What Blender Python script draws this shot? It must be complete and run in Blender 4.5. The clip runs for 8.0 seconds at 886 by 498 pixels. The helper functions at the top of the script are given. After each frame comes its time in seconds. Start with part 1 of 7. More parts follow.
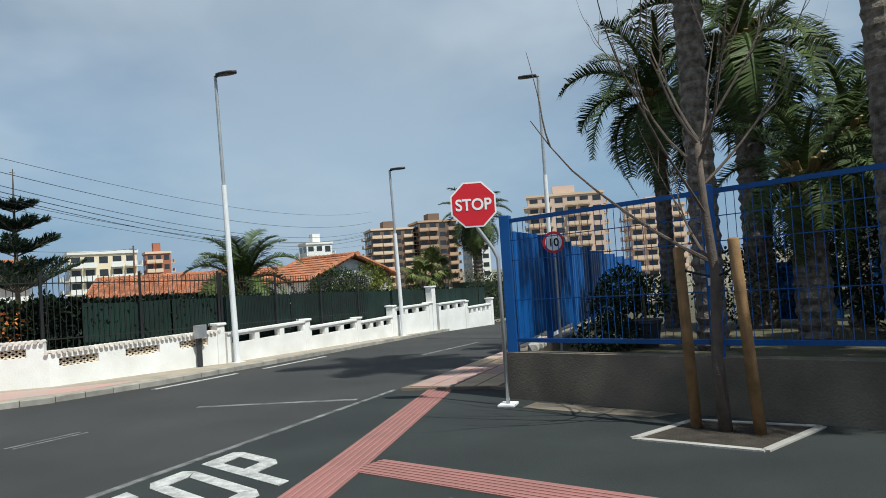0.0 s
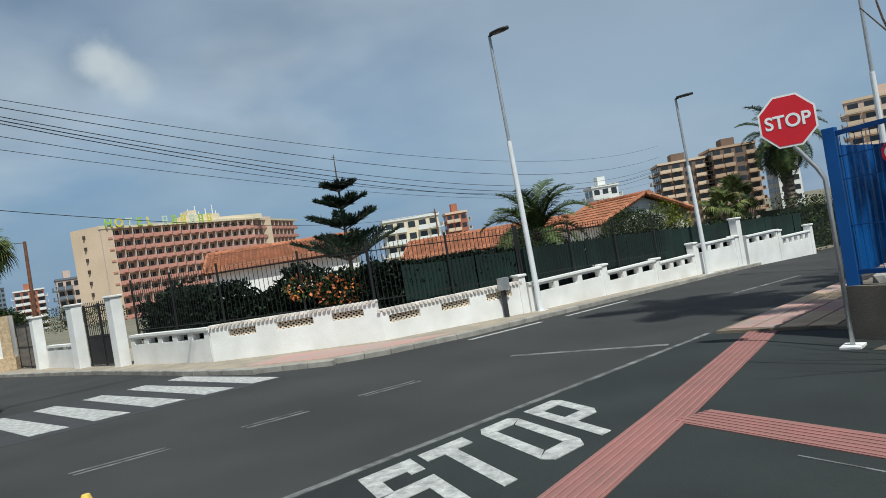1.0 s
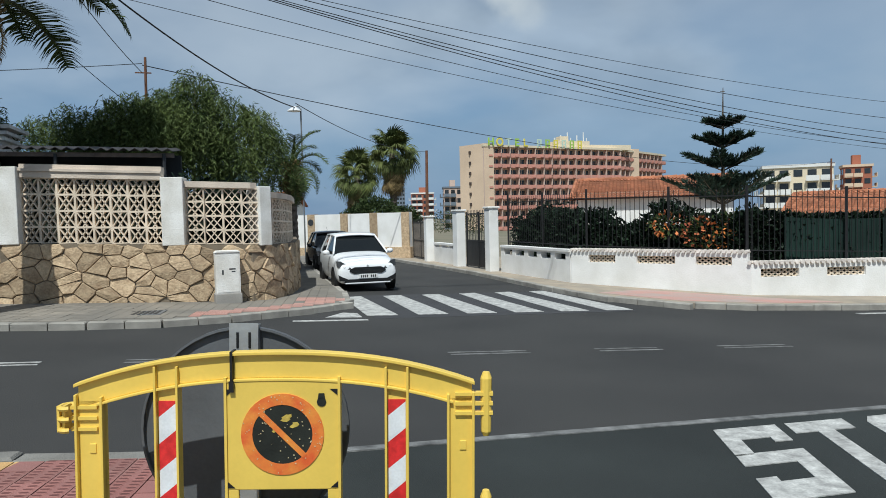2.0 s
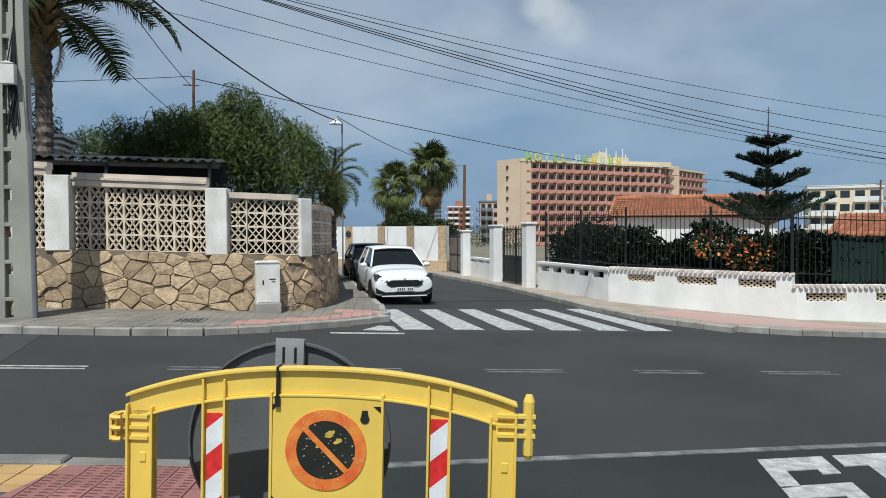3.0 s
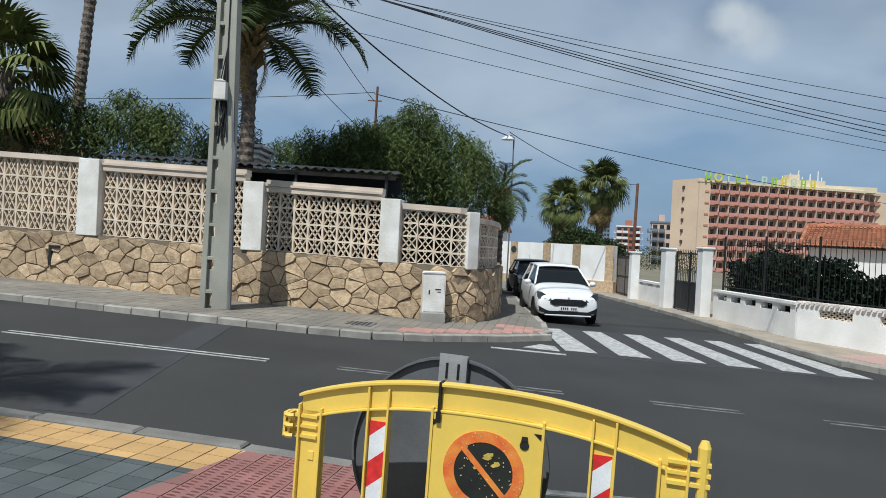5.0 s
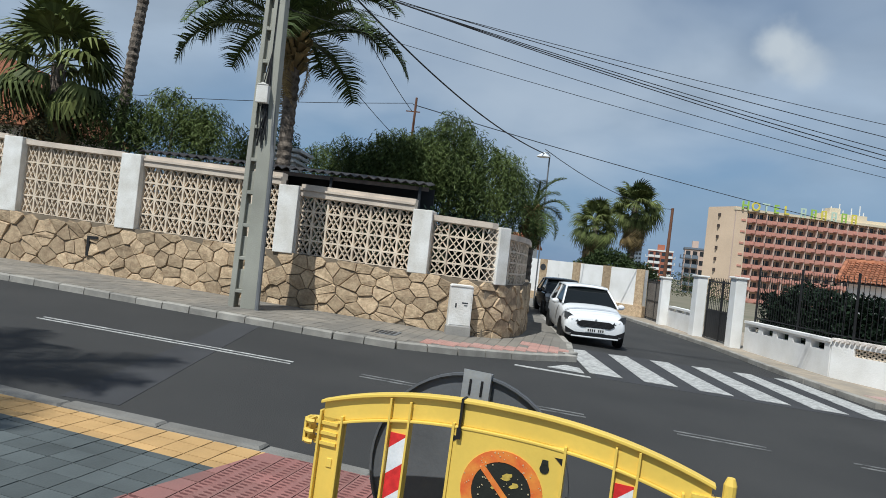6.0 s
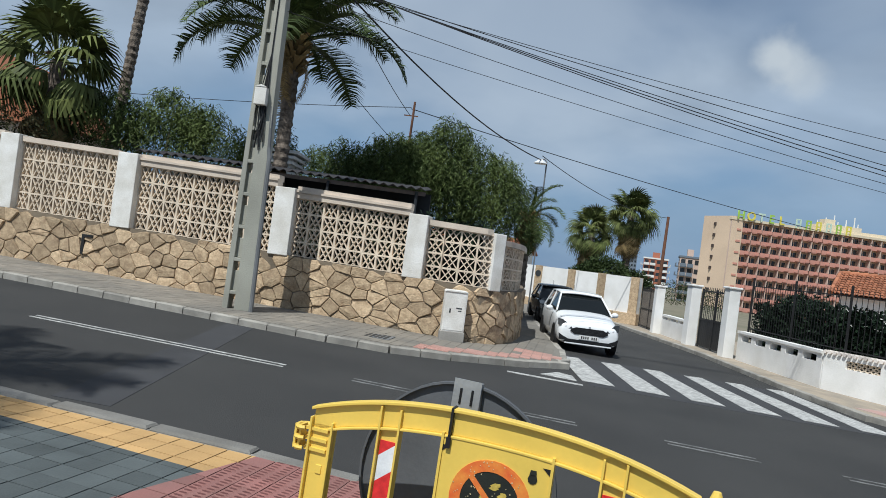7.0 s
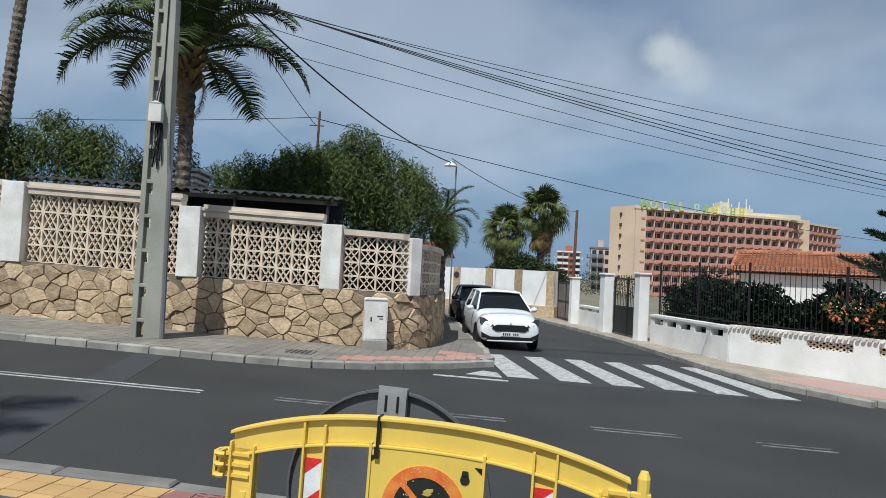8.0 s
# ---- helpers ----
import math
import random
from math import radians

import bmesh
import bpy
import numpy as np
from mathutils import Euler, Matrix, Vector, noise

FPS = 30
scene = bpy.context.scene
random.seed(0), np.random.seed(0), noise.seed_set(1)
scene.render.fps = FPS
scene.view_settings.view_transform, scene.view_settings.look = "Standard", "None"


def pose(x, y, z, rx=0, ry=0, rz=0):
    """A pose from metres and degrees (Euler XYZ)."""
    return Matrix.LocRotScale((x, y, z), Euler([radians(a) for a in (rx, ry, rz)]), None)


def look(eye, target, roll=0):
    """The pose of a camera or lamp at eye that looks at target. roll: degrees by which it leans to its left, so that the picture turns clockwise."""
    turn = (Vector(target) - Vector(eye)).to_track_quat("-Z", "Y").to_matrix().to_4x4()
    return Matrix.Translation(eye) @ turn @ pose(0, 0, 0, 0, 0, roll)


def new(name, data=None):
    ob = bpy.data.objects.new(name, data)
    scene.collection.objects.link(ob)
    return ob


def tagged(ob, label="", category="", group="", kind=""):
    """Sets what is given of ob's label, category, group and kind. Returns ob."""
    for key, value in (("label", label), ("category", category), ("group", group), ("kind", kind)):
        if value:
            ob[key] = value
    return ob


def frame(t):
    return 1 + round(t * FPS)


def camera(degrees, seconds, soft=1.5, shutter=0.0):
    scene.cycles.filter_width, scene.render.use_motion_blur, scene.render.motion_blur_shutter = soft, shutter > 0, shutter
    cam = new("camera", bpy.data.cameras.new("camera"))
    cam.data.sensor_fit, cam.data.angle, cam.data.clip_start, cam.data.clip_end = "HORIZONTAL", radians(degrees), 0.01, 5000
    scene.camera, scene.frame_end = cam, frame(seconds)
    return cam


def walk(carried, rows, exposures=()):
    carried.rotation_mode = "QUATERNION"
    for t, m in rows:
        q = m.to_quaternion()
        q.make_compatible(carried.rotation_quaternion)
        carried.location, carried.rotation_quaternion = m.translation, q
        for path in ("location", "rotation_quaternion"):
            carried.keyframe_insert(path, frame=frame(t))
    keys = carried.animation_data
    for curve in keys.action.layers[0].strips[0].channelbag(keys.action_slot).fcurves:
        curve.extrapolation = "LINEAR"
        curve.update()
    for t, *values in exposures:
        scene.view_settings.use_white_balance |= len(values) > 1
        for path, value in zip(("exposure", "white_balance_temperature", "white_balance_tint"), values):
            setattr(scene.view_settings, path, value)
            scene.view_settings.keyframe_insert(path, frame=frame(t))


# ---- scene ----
# ---- camera ----
cam = camera(66.0, 8.0, 0.9)
PATH = [
 (0.0, 0.063, -0.3, 1.673, 91.91, 3.88, -70.0), (0.5, 0.196, -0.211, 1.678, 92.37, -1.7, -66.01),
 (0.8, 0.239, -0.138, 1.725, 89.55, 3.76, -55.78), (1.0, 0.173, -0.106, 1.719, 90.13, 9.49, -45.91),
 (1.2, 0.149, -0.054, 1.717, 88.62, 7.97, -40.92), (1.5, 0.069, -0.059, 1.724, 86.8, 4.58, -30.57),
 (2.0, -0.002, 0.005, 1.702, 87.37, 1.44, -16.29), (2.2, -0.023, 0.035, 1.708, 85.56, 2.35, -15.42),
 (3.3, -0.056, -0.007, 1.744, 91.02, -0.89, -12.84), (3.5, -0.046, -0.005, 1.737, 92.4, -1.79, -13.35),
 (4.0, -0.043, 0.011, 1.772, 92.23, -3.07, -11.29), (4.5, -0.059, 0.066, 1.769, 88.02, -4.16, -3.26),
 (5.0, -0.074, 0.077, 1.766, 89.46, -2.91, 0.51), (5.2, -0.078, 0.078, 1.767, 90.4, -3.4, 1.95),
 (6.3, -0.09, 0.09, 1.777, 90.35, -6.9, 2.7), (6.5, -0.095, 0.091, 1.778, 90.74, -7.13, 2.59),
 (7.0, -0.073, 0.068, 1.804, 90.67, -7.41, 2.61), (7.5, -0.064, 0.098, 1.803, 92.07, -5.73, 3.43),
 (8.0, -0.056, 0.127, 1.789, 91.81, -2.87, -4.26)]
walk(cam, [(r[0], pose(*r[1:])) for r in PATH], [(0.0, 0.05, 6350, 2), (1.0, -0.18, 6250, 2), (2.2, -0.20, 6120, 4), (3.5, -0.16, 6150, 5), (8.0, -0.17, 6120, 6)])

# ---- world and sun ----
SUN_EL, SUN_TO = radians(58), Vector((0.50, 1.0, 0)).normalized()  # SUN_TO: the way the shadows fall
sun_dir = -(SUN_TO * math.cos(SUN_EL)) + Vector((0, 0, math.sin(SUN_EL)))
sun = new("sun", bpy.data.lights.new("sun", "SUN"))
sun.data.energy, sun.data.angle, sun.data.color = 4.9, radians(0.5), (1.0, 0.97, 0.92)
sun.matrix_world = look((0, 0, 60), Vector((0, 0, 60)) - sun_dir)
world = bpy.data.worlds.new("sky")
scene.world = world
world.use_nodes = True
wn, wl = world.node_tree.nodes, world.node_tree.links
wn.clear()
w_out, w_bg = wn.new("ShaderNodeOutputWorld"), wn.new("ShaderNodeBackground")
w_sky = wn.new("ShaderNodeTexSky")
w_sky.sky_type, w_sky.sun_disc = "NISHITA", False
w_sky.sun_elevation = SUN_EL
w_sky.sun_rotation = math.atan2(sun_dir.x, sun_dir.y)
w_bg.inputs["Strength"].default_value = 0.09
# thin cloud sheets over the blue: noise laid out on a high flat layer
w_co, w_sep, w_add, w_cmb = wn.new("ShaderNodeTexCoord"), wn.new("ShaderNodeSeparateXYZ"), wn.new("ShaderNodeMath"), wn.new("ShaderNodeCombineXYZ")
wl.new(w_co.outputs["Generated"], w_sep.inputs[0])
w_add.operation = "ADD"
w_abs = wn.new("ShaderNodeMath")
w_abs.operation = "ABSOLUTE"
wl.new(w_sep.outputs[2], w_abs.inputs[0])
wl.new(w_abs.outputs[0], w_add.inputs[0])
w_add.inputs[1].default_value = 0.30
for k in (0, 1):
    dv = wn.new("ShaderNodeMath")
    dv.operation = "DIVIDE"
    wl.new(w_sep.outputs[k], dv.inputs[0])
    wl.new(w_add.outputs[0], dv.inputs[1])
    wl.new(dv.outputs[0], w_cmb.inputs[k])
w_n1, w_n2 = wn.new("ShaderNodeTexNoise"), wn.new("ShaderNodeTexNoise")
for node, sc, det, dist in ((w_n1, 0.85, 4, 0.25), (w_n2, 2.6, 4, 0.2)):
    node.inputs["Scale"].default_value, node.inputs["Detail"].default_value, node.inputs["Distortion"].default_value = sc, det, dist
    node.inputs["Roughness"].default_value = 0.52
    wl.new(w_cmb.outputs[0], node.inputs["Vector"])
w_cmb.inputs[2].default_value = 4.3
w_r1, w_r2 = wn.new("ShaderNodeMapRange"), wn.new("ShaderNodeMapRange")
w_r1.interpolation_type = "SMOOTHSTEP"
for r, a, c, lo, hi in ((w_r1, 0.40, 0.64, 0.10, 0.88), (w_r2, 0.32, 0.7, 0.80, 1.12)):
    for s, v in zip((1, 2, 3, 4), (a, c, lo, hi)):
        r.inputs[s].default_value = v
wl.new(w_n1.outputs[0], w_r1.inputs[0])
wl.new(w_n2.outputs[0], w_r2.inputs[0])
w_hsv = wn.new("ShaderNodeHueSaturation")
w_hsv.inputs["Color"].default_value = (5.7, 6.5, 7.6, 1)
wl.new(w_r2.outputs[0], w_hsv.inputs["Value"])
w_mix = wn.new("ShaderNodeMixRGB")
w_low, w_thin = wn.new("ShaderNodeMapRange"), wn.new("ShaderNodeMath")
w_low.interpolation_type, w_thin.operation = "SMOOTHSTEP", "MULTIPLY"
for s, v in zip((1, 2, 3, 4), (0.06, 0.32, 0.30, 1.0)):
    w_low.inputs[s].default_value = v
wl.new(w_abs.outputs[0], w_low.inputs[0])
wl.new(w_r1.outputs[0], w_thin.inputs[0])
wl.new(w_low.outputs[0], w_thin.inputs[1])
wl.new(w_thin.outputs[0], w_mix.inputs[0])
w_hr, w_hz = wn.new("ShaderNodeMapRange"), wn.new("ShaderNodeMixRGB")
w_hr.interpolation_type = "SMOOTHSTEP"
for s, v in zip((1, 2, 3, 4), (0.0, 0.30, 0.85, 0.0)):
    w_hr.inputs[s].default_value = v
wl.new(w_abs.outputs[0], w_hr.inputs[0])
wl.new(w_hr.outputs[0], w_hz.inputs[0])
wl.new(w_sky.outputs[0], w_hz.inputs[1])
w_hz.inputs[2].default_value = (1.5, 2.9, 5.3, 1)  # clear blue sea air low down
wl.new(w_hz.outputs[0], w_mix.inputs[1])
wl.new(w_hsv.outputs[0], w_mix.inputs[2])
w_sky.air_density, w_sky.dust_density, w_sky.ozone_density = 1.0, 0.25, 1.6
# broad veils of thin high cloud
w_last = w_mix.outputs[0]
for d, near, far, amount in (((0.02, 0.945, 0.32), 0.05, 0.36, 0.60), ((0.84, 0.42, 0.30), 0.10, 0.58, 0.46)):
    w_dist, w_rr, w_mx = wn.new("ShaderNodeVectorMath"), wn.new("ShaderNodeMapRange"), wn.new("ShaderNodeMixRGB")
    w_dist.operation, w_rr.interpolation_type = "DISTANCE", "SMOOTHSTEP"
    w_dist.inputs[1].default_value = d
    wl.new(w_co.outputs["Generated"], w_dist.inputs[0])
    w_veil = wn.new("ShaderNodeMath")
    w_veil.operation = "MULTIPLY_ADD"
    wl.new(w_n2.outputs[0], w_veil.inputs[0])
    w_veil.inputs[1].default_value = -0.35
    wl.new(w_dist.outputs["Value"], w_veil.inputs[2])
    for s, v in zip((1, 2, 3, 4), (near - 0.17, far - 0.17, amount, 0.0)):
        w_rr.inputs[s].default_value = v
    wl.new(w_veil.outputs[0], w_rr.inputs[0])
    wl.new(w_rr.outputs[0], w_mx.inputs[0])
    wl.new(w_last, w_mx.inputs[1])
    w_mx.inputs[2].default_value = (6.0, 6.7, 7.7, 1)
    w_last = w_mx.outputs[0]
# one small white fair-weather cloud with a ragged tail
w_n3 = wn.new("ShaderNodeTexNoise")
w_n3.inputs["Scale"].default_value, w_n3.inputs["Detail"].default_value = 14.0, 5
wl.new(w_co.outputs["Generated"], w_n3.inputs["Vector"])
for d, size, amount in (((0.3508, 0.8838, 0.3095), 0.026, 0.85), ((0.386, 0.879, 0.280), 0.022, 0.5)):
    w_dist = wn.new("ShaderNodeVectorMath")
    w_dist.operation = "DISTANCE"
    wl.new(w_co.outputs["Generated"], w_dist.inputs[0])
    w_dist.inputs[1].default_value = d
    w_ma = wn.new("ShaderNodeMath")
    w_ma.operation = "MULTIPLY_ADD"
    wl.new(w_n3.outputs[0], w_ma.inputs[0])
    w_ma.inputs[1].default_value = -0.075
    wl.new(w_dist.outputs["Value"], w_ma.inputs[2])
    w_rr = wn.new("ShaderNodeMapRange")
    w_rr.interpolation_type = "SMOOTHSTEP"
    for s, v in zip((1, 2, 3, 4), (size - 0.055, size - 0.02, amount, 0.0)):
        w_rr.inputs[s].default_value = v
    wl.new(w_ma.outputs[0], w_rr.inputs[0])
    w_mx = wn.new("ShaderNodeMixRGB")
    wl.new(w_rr.outputs[0], w_mx.inputs[0])
    wl.new(w_last, w_mx.inputs[1])
    w_mx.inputs[2].default_value = (7.2, 7.6, 8.0, 1)
    w_last = w_mx.outputs[0]
wl.new(w_last, w_bg.inputs["Color"])
wl.new(w_bg.outputs[0], w_out.inputs["Surface"])

# ---- helpers of this scene ----
SLOPE = -0.035


def gz(x):
    """Height of the road at x: the street falls gently along +x."""
    return SLOPE * max(-45.0, min(90.0, x))


def mat(name, c, rough=0.75, var=0.18, scale=1.5, grain=60.0, bump=0.15, metal=0.0, c2=None, rnd=0.0, island=0.0, spec=0.35, gvar=0.12):
    m = bpy.data.materials.new(name)
    m.use_nodes = True
    n, l = m.node_tree.nodes, m.node_tree.links
    b = n["Principled BSDF"]
    b.inputs["Roughness"].default_value = rough
    b.inputs["Metallic"].default_value = metal
    b.inputs["Specular IOR Level"].default_value = spec
    geo = n.new("ShaderNodeNewGeometry")
    big, fine = n.new("ShaderNodeTexNoise"), n.new("ShaderNodeTexNoise")
    big.inputs["Scale"].default_value, big.inputs["Detail"].default_value = scale, 5
    fine.inputs["Scale"].default_value, fine.inputs["Detail"].default_value = grain, 3
    l.new(geo.outputs["Position"], big.inputs["Vector"])
    l.new(geo.outputs["Position"], fine.inputs["Vector"])
    ramp = n.new("ShaderNodeMapRange")
    ramp.inputs[1].default_value, ramp.inputs[2].default_value = 0.3, 0.7
    l.new(big.outputs[0], ramp.inputs[0])
    mix = n.new("ShaderNodeMixRGB")
    lo = c2 if c2 else tuple(v * (1 - var) for v in c)
    hi = c if c2 else tuple(min(1, v * (1 + var)) for v in c)
    mix.inputs[1].default_value, mix.inputs[2].default_value = (*lo, 1), (*hi, 1)
    l.new(ramp.outputs[0], mix.inputs[0])
    hsv = n.new("ShaderNodeHueSaturation")
    l.new(mix.outputs[0], hsv.inputs["Color"])
    val = n.new("ShaderNodeMath")
    val.operation = "MULTIPLY_ADD"
    val.inputs[1].default_value, val.inputs[2].default_value = gvar * 2, 1 - gvar
    l.new(fine.outputs[0], val.inputs[0])
    out = val.outputs[0]
    for amount, node, sock in ((rnd, "ShaderNodeObjectInfo", "Random"), (island, None, None)):
        if amount:
            src = n.new(node).outputs[sock] if node else geo.outputs["Random Per Island"]
            k = n.new("ShaderNodeMath")
            k.operation = "MULTIPLY_ADD"
            k.inputs[1].default_value, k.inputs[2].default_value = amount * 2, 1 - amount
            l.new(src, k.inputs[0])
            mul = n.new("ShaderNodeMath")
            mul.operation = "MULTIPLY"
            l.new(out, mul.inputs[0])
            l.new(k.outputs[0], mul.inputs[1])
            out = mul.outputs[0]
    l.new(out, hsv.inputs["Value"])
    l.new(hsv.outputs[0], b.inputs["Base Color"])
    if bump:
        bp = n.new("ShaderNodeBump")
        bp.inputs["Strength"].default_value, bp.inputs["Distance"].default_value = bump, 0.02
        l.new(fine.outputs[0], bp.inputs["Height"])
        l.new(bp.outputs[0], b.inputs["Normal"])
    return m


def finish(name, bm, material, parent=None, label="", smooth=False, bevel=0.0):
    bmesh.ops.recalc_face_normals(bm, faces=bm.faces)
    me = bpy.data.meshes.new(name)
    bm.to_mesh(me)
    bm.free()
    me.materials.append(material)
    if smooth:
        me.polygons.foreach_set("use_smooth", [True] * len(me.polygons))
    ob = new(name, me)
    ob.parent = parent
    if label:
        ob["label"] = label
    if bevel:
        mod = ob.modifiers.new("bevel", "BEVEL")
        mod.width, mod.segments, mod.limit_method = bevel, 2, "ANGLE"
    return ob


def part(name, bm, material, parent, label="", smooth=False, bevel=0.0):
    return finish(name, bm, material, parent, label, smooth, bevel)


def thing(name, x, y, z, label, category, group="", turn=0.0):
    ob = new(name)
    ob.empty_display_size = 0.2
    ob.matrix_world = pose(x, y, z, 0, 0, turn)
    return tagged(ob, label, category, group)


def structure(name, bm, material, label="", smooth=False):
    return tagged(finish(name, bm, material, None, label, smooth), kind="structure")


def piece(name, me, parent, m):
    ob = new(name, me)
    ob.parent = parent
    ob.matrix_basis = m
    return ob


def box(bm, x0, x1, y0, y1, z0, z1, m=None):
    v = [bm.verts.new((x, y, z)) for z in (z0, z1) for x, y in ((x0, y0), (x1, y0), (x1, y1), (x0, y1))]
    for f in ((3, 2, 1, 0), (4, 5, 6, 7), (0, 1, 5, 4), (1, 2, 6, 5), (2, 3, 7, 6), (3, 0, 4, 7)):
        bm.faces.new([v[i] for i in f])
    if m is not None:
        bmesh.ops.transform(bm, matrix=m, verts=v)
    return bm


def tube(bm, pts, radii, n=8, cap=True):
    """A round tube along points."""
    rings = []
    side = Vector((1, 0, 0))
    for i, p in enumerate(pts):
        p = Vector(p)
        d = (Vector(pts[min(i + 1, len(pts) - 1)]) - Vector(pts[max(i - 1, 0)])).normalized()
        if abs(d.dot(side)) > 0.9:
            side = Vector((0, 1, 0)) if abs(d.y) < 0.9 else Vector((0, 0, 1))
        a = (side - d * d.dot(side)).normalized()
        b = d.cross(a)
        side = a
        r = radii[i] if isinstance(radii, (list, tuple)) else radii
        rings.append([bm.verts.new(p + (a * math.cos(k * math.tau / n) + b * math.sin(k * math.tau / n)) * r) for k in range(n)])
    for r0, r1 in zip(rings, rings[1:]):
        for k in range(n):
            bm.faces.new((r0[k], r0[(k + 1) % n], r1[(k + 1) % n], r1[k]))
    if cap:
        bm.faces.new(rings[0][::-1])
        bm.faces.new(rings[-1])
    return bm


def beam(bm, p, q, w, h, up=(0, 0, 1)):
    """A straight bar of rectangular section from p to q."""
    p, q = Vector(p), Vector(q)
    d = (q - p).normalized()
    s = d.cross(Vector(up))
    if s.length < 1e-4:
        s = d.cross(Vector((1, 0, 0)))
    s.normalize()
    u = s.cross(d)
    v = [bm.verts.new(e + s * a * w / 2 + u * b * h / 2) for e in (p, q) for a, b in ((-1, -1), (1, -1), (1, 1), (-1, 1))]
    for f in ((3, 2, 1, 0), (4, 5, 6, 7), (0, 1, 5, 4), (1, 2, 6, 5), (2, 3, 7, 6), (3, 0, 4, 7)):
        bm.faces.new([v[i] for i in f])
    return bm


def slab(bm, poly, z0, z1, sloped=True):
    """A plate over a plan polygon; its heights are over the sloping ground."""
    lo = [bm.verts.new((x, y, z0 + (gz(x) if sloped else 0))) for x, y in poly]
    hi = [bm.verts.new((x, y, z1 + (gz(x) if sloped else 0))) for x, y in poly]
    n = len(poly)
    bm.faces.new(lo[::-1])
    bm.faces.new(hi)
    for i in range(n):
        bm.faces.new((lo[i], lo[(i + 1) % n], hi[(i + 1) % n], hi[i]))
    return bm


def upright(bm, poly, y0, y1):
    """A plate over a polygon in x and z, from y0 to y1."""
    a = [bm.verts.new((x, y0, z)) for x, z in poly]
    b = [bm.verts.new((x, y1, z)) for x, z in poly]
    n = len(poly)
    bm.faces.new(a)
    bm.faces.new(b[::-1])
    for i in range(n):
        bm.faces.new((a[i], a[(i + 1) % n], b[(i + 1) % n], b[i]))
    return bm


def disc(bm, x, z, r, y0, y1, n=32):
    return upright(bm, [(x + r * math.cos(k * math.tau / n), z + r * math.sin(k * math.tau / n)) for k in range(n)], y0, y1)


def ring(bm, x, z, r0, r1, y0, y1, n=36):
    v = [[bm.verts.new((x + r * math.cos(k * math.tau / n), y, z + r * math.sin(k * math.tau / n))) for k in range(n)]
         for r, y in ((r0, y0), (r1, y0), (r1, y1), (r0, y1))]
    for i in range(4):
        for k in range(n):
            bm.faces.new((v[i][k], v[i][(k + 1) % n], v[(i + 1) % 4][(k + 1) % n], v[(i + 1) % 4][k]))
    return bm


def along(pts, step):
    """Points every step metres along a plan line, with the direction there."""
    out, carry = [], 0.0
    for (x0, y0), (x1, y1) in zip(pts, pts[1:]):
        length = math.hypot(x1 - x0, y1 - y0)
        s = carry
        while s < length:
            out.append((x0 + (x1 - x0) * s / length, y0 + (y1 - y0) * s / length, math.atan2(y1 - y0, x1 - x0)))
            s += step
        carry = s - length
    return out


def words(text, size, material, parent, name, m, depth=0.004):
    cu = bpy.data.curves.new(name, "FONT")
    cu.body, cu.size, cu.extrude, cu.align_x, cu.align_y = text, size, depth, "CENTER", "CENTER"
    cu.offset = size * 0.022
    tmp = bpy.data.objects.new("tmp", cu)
    scene.collection.objects.link(tmp)
    bpy.context.view_layer.update()
    me = bpy.data.meshes.new_from_object(tmp.evaluated_get(bpy.context.evaluated_depsgraph_get()))
    bpy.data.objects.remove(tmp)
    me.materials.clear()
    me.materials.append(material)
    ob = new(name, me)
    ob.parent = parent
    ob.matrix_basis = m
    return ob


# ---- materials ----
ASPHALT = mat("asphalt", (0.053, 0.0515, 0.0495), 0.85, 0.14, 0.45, 150, 0.5, gvar=0.3, c2=(0.035, 0.0345, 0.034))
# greener than the road, and lowered further to stand for tree shade
ASPHALT_ENTRY = mat("asphalt entry", (0.026, 0.030, 0.029), 0.85, 0.22, 0.7, 120, 0.5, gvar=0.3)
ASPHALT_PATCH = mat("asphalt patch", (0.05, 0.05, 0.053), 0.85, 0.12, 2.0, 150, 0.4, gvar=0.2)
PAINT = mat("road paint", (0.56, 0.555, 0.53), 0.75, 0.25, 9, 45, 0.3, gvar=0.4, c2=(0.27, 0.265, 0.255))
PAINT_WORN = mat("worn road paint", (0.25, 0.25, 0.245), 0.8, 0.2, 5, 60, 0.3, gvar=0.4, c2=(0.07, 0.07, 0.07))
PAVING = mat("grey paving", (0.235, 0.215, 0.185), 0.9, 0.12, 1.2, 40, 0.4, c2=(0.16, 0.15, 0.135))
PAVER = mat("grey paving block", (0.265, 0.235, 0.195), 0.88, 0.14, 1.0, 45, 0.35, c2=(0.175, 0.162, 0.142), island=0.12)
SAND_DUST = mat("sandy dust", (0.40, 0.33, 0.25), 0.95, 0.2, 2.2, 30, 0.3, c2=(0.28, 0.245, 0.20))
PAVING_PINK = mat("pink paving", (0.46, 0.25, 0.21), 0.85, 0.18, 1.6, 50, 0.3, rnd=0.12, c2=(0.36, 0.29, 0.26))
TILE_GREY = mat("grey tile", (0.085, 0.097, 0.097), 0.7, 0.15, 3, 90, 0.3, rnd=0.18)
TILE_ORANGE = mat("orange tile", (0.50, 0.31, 0.13), 0.75, 0.12, 3, 90, 0.3, rnd=0.1)
TILE_RED = mat("red tactile tile", (0.31, 0.135, 0.12), 0.8, 0.2, 2.2, 90, 0.3, rnd=0.14, c2=(0.24, 0.125, 0.11))
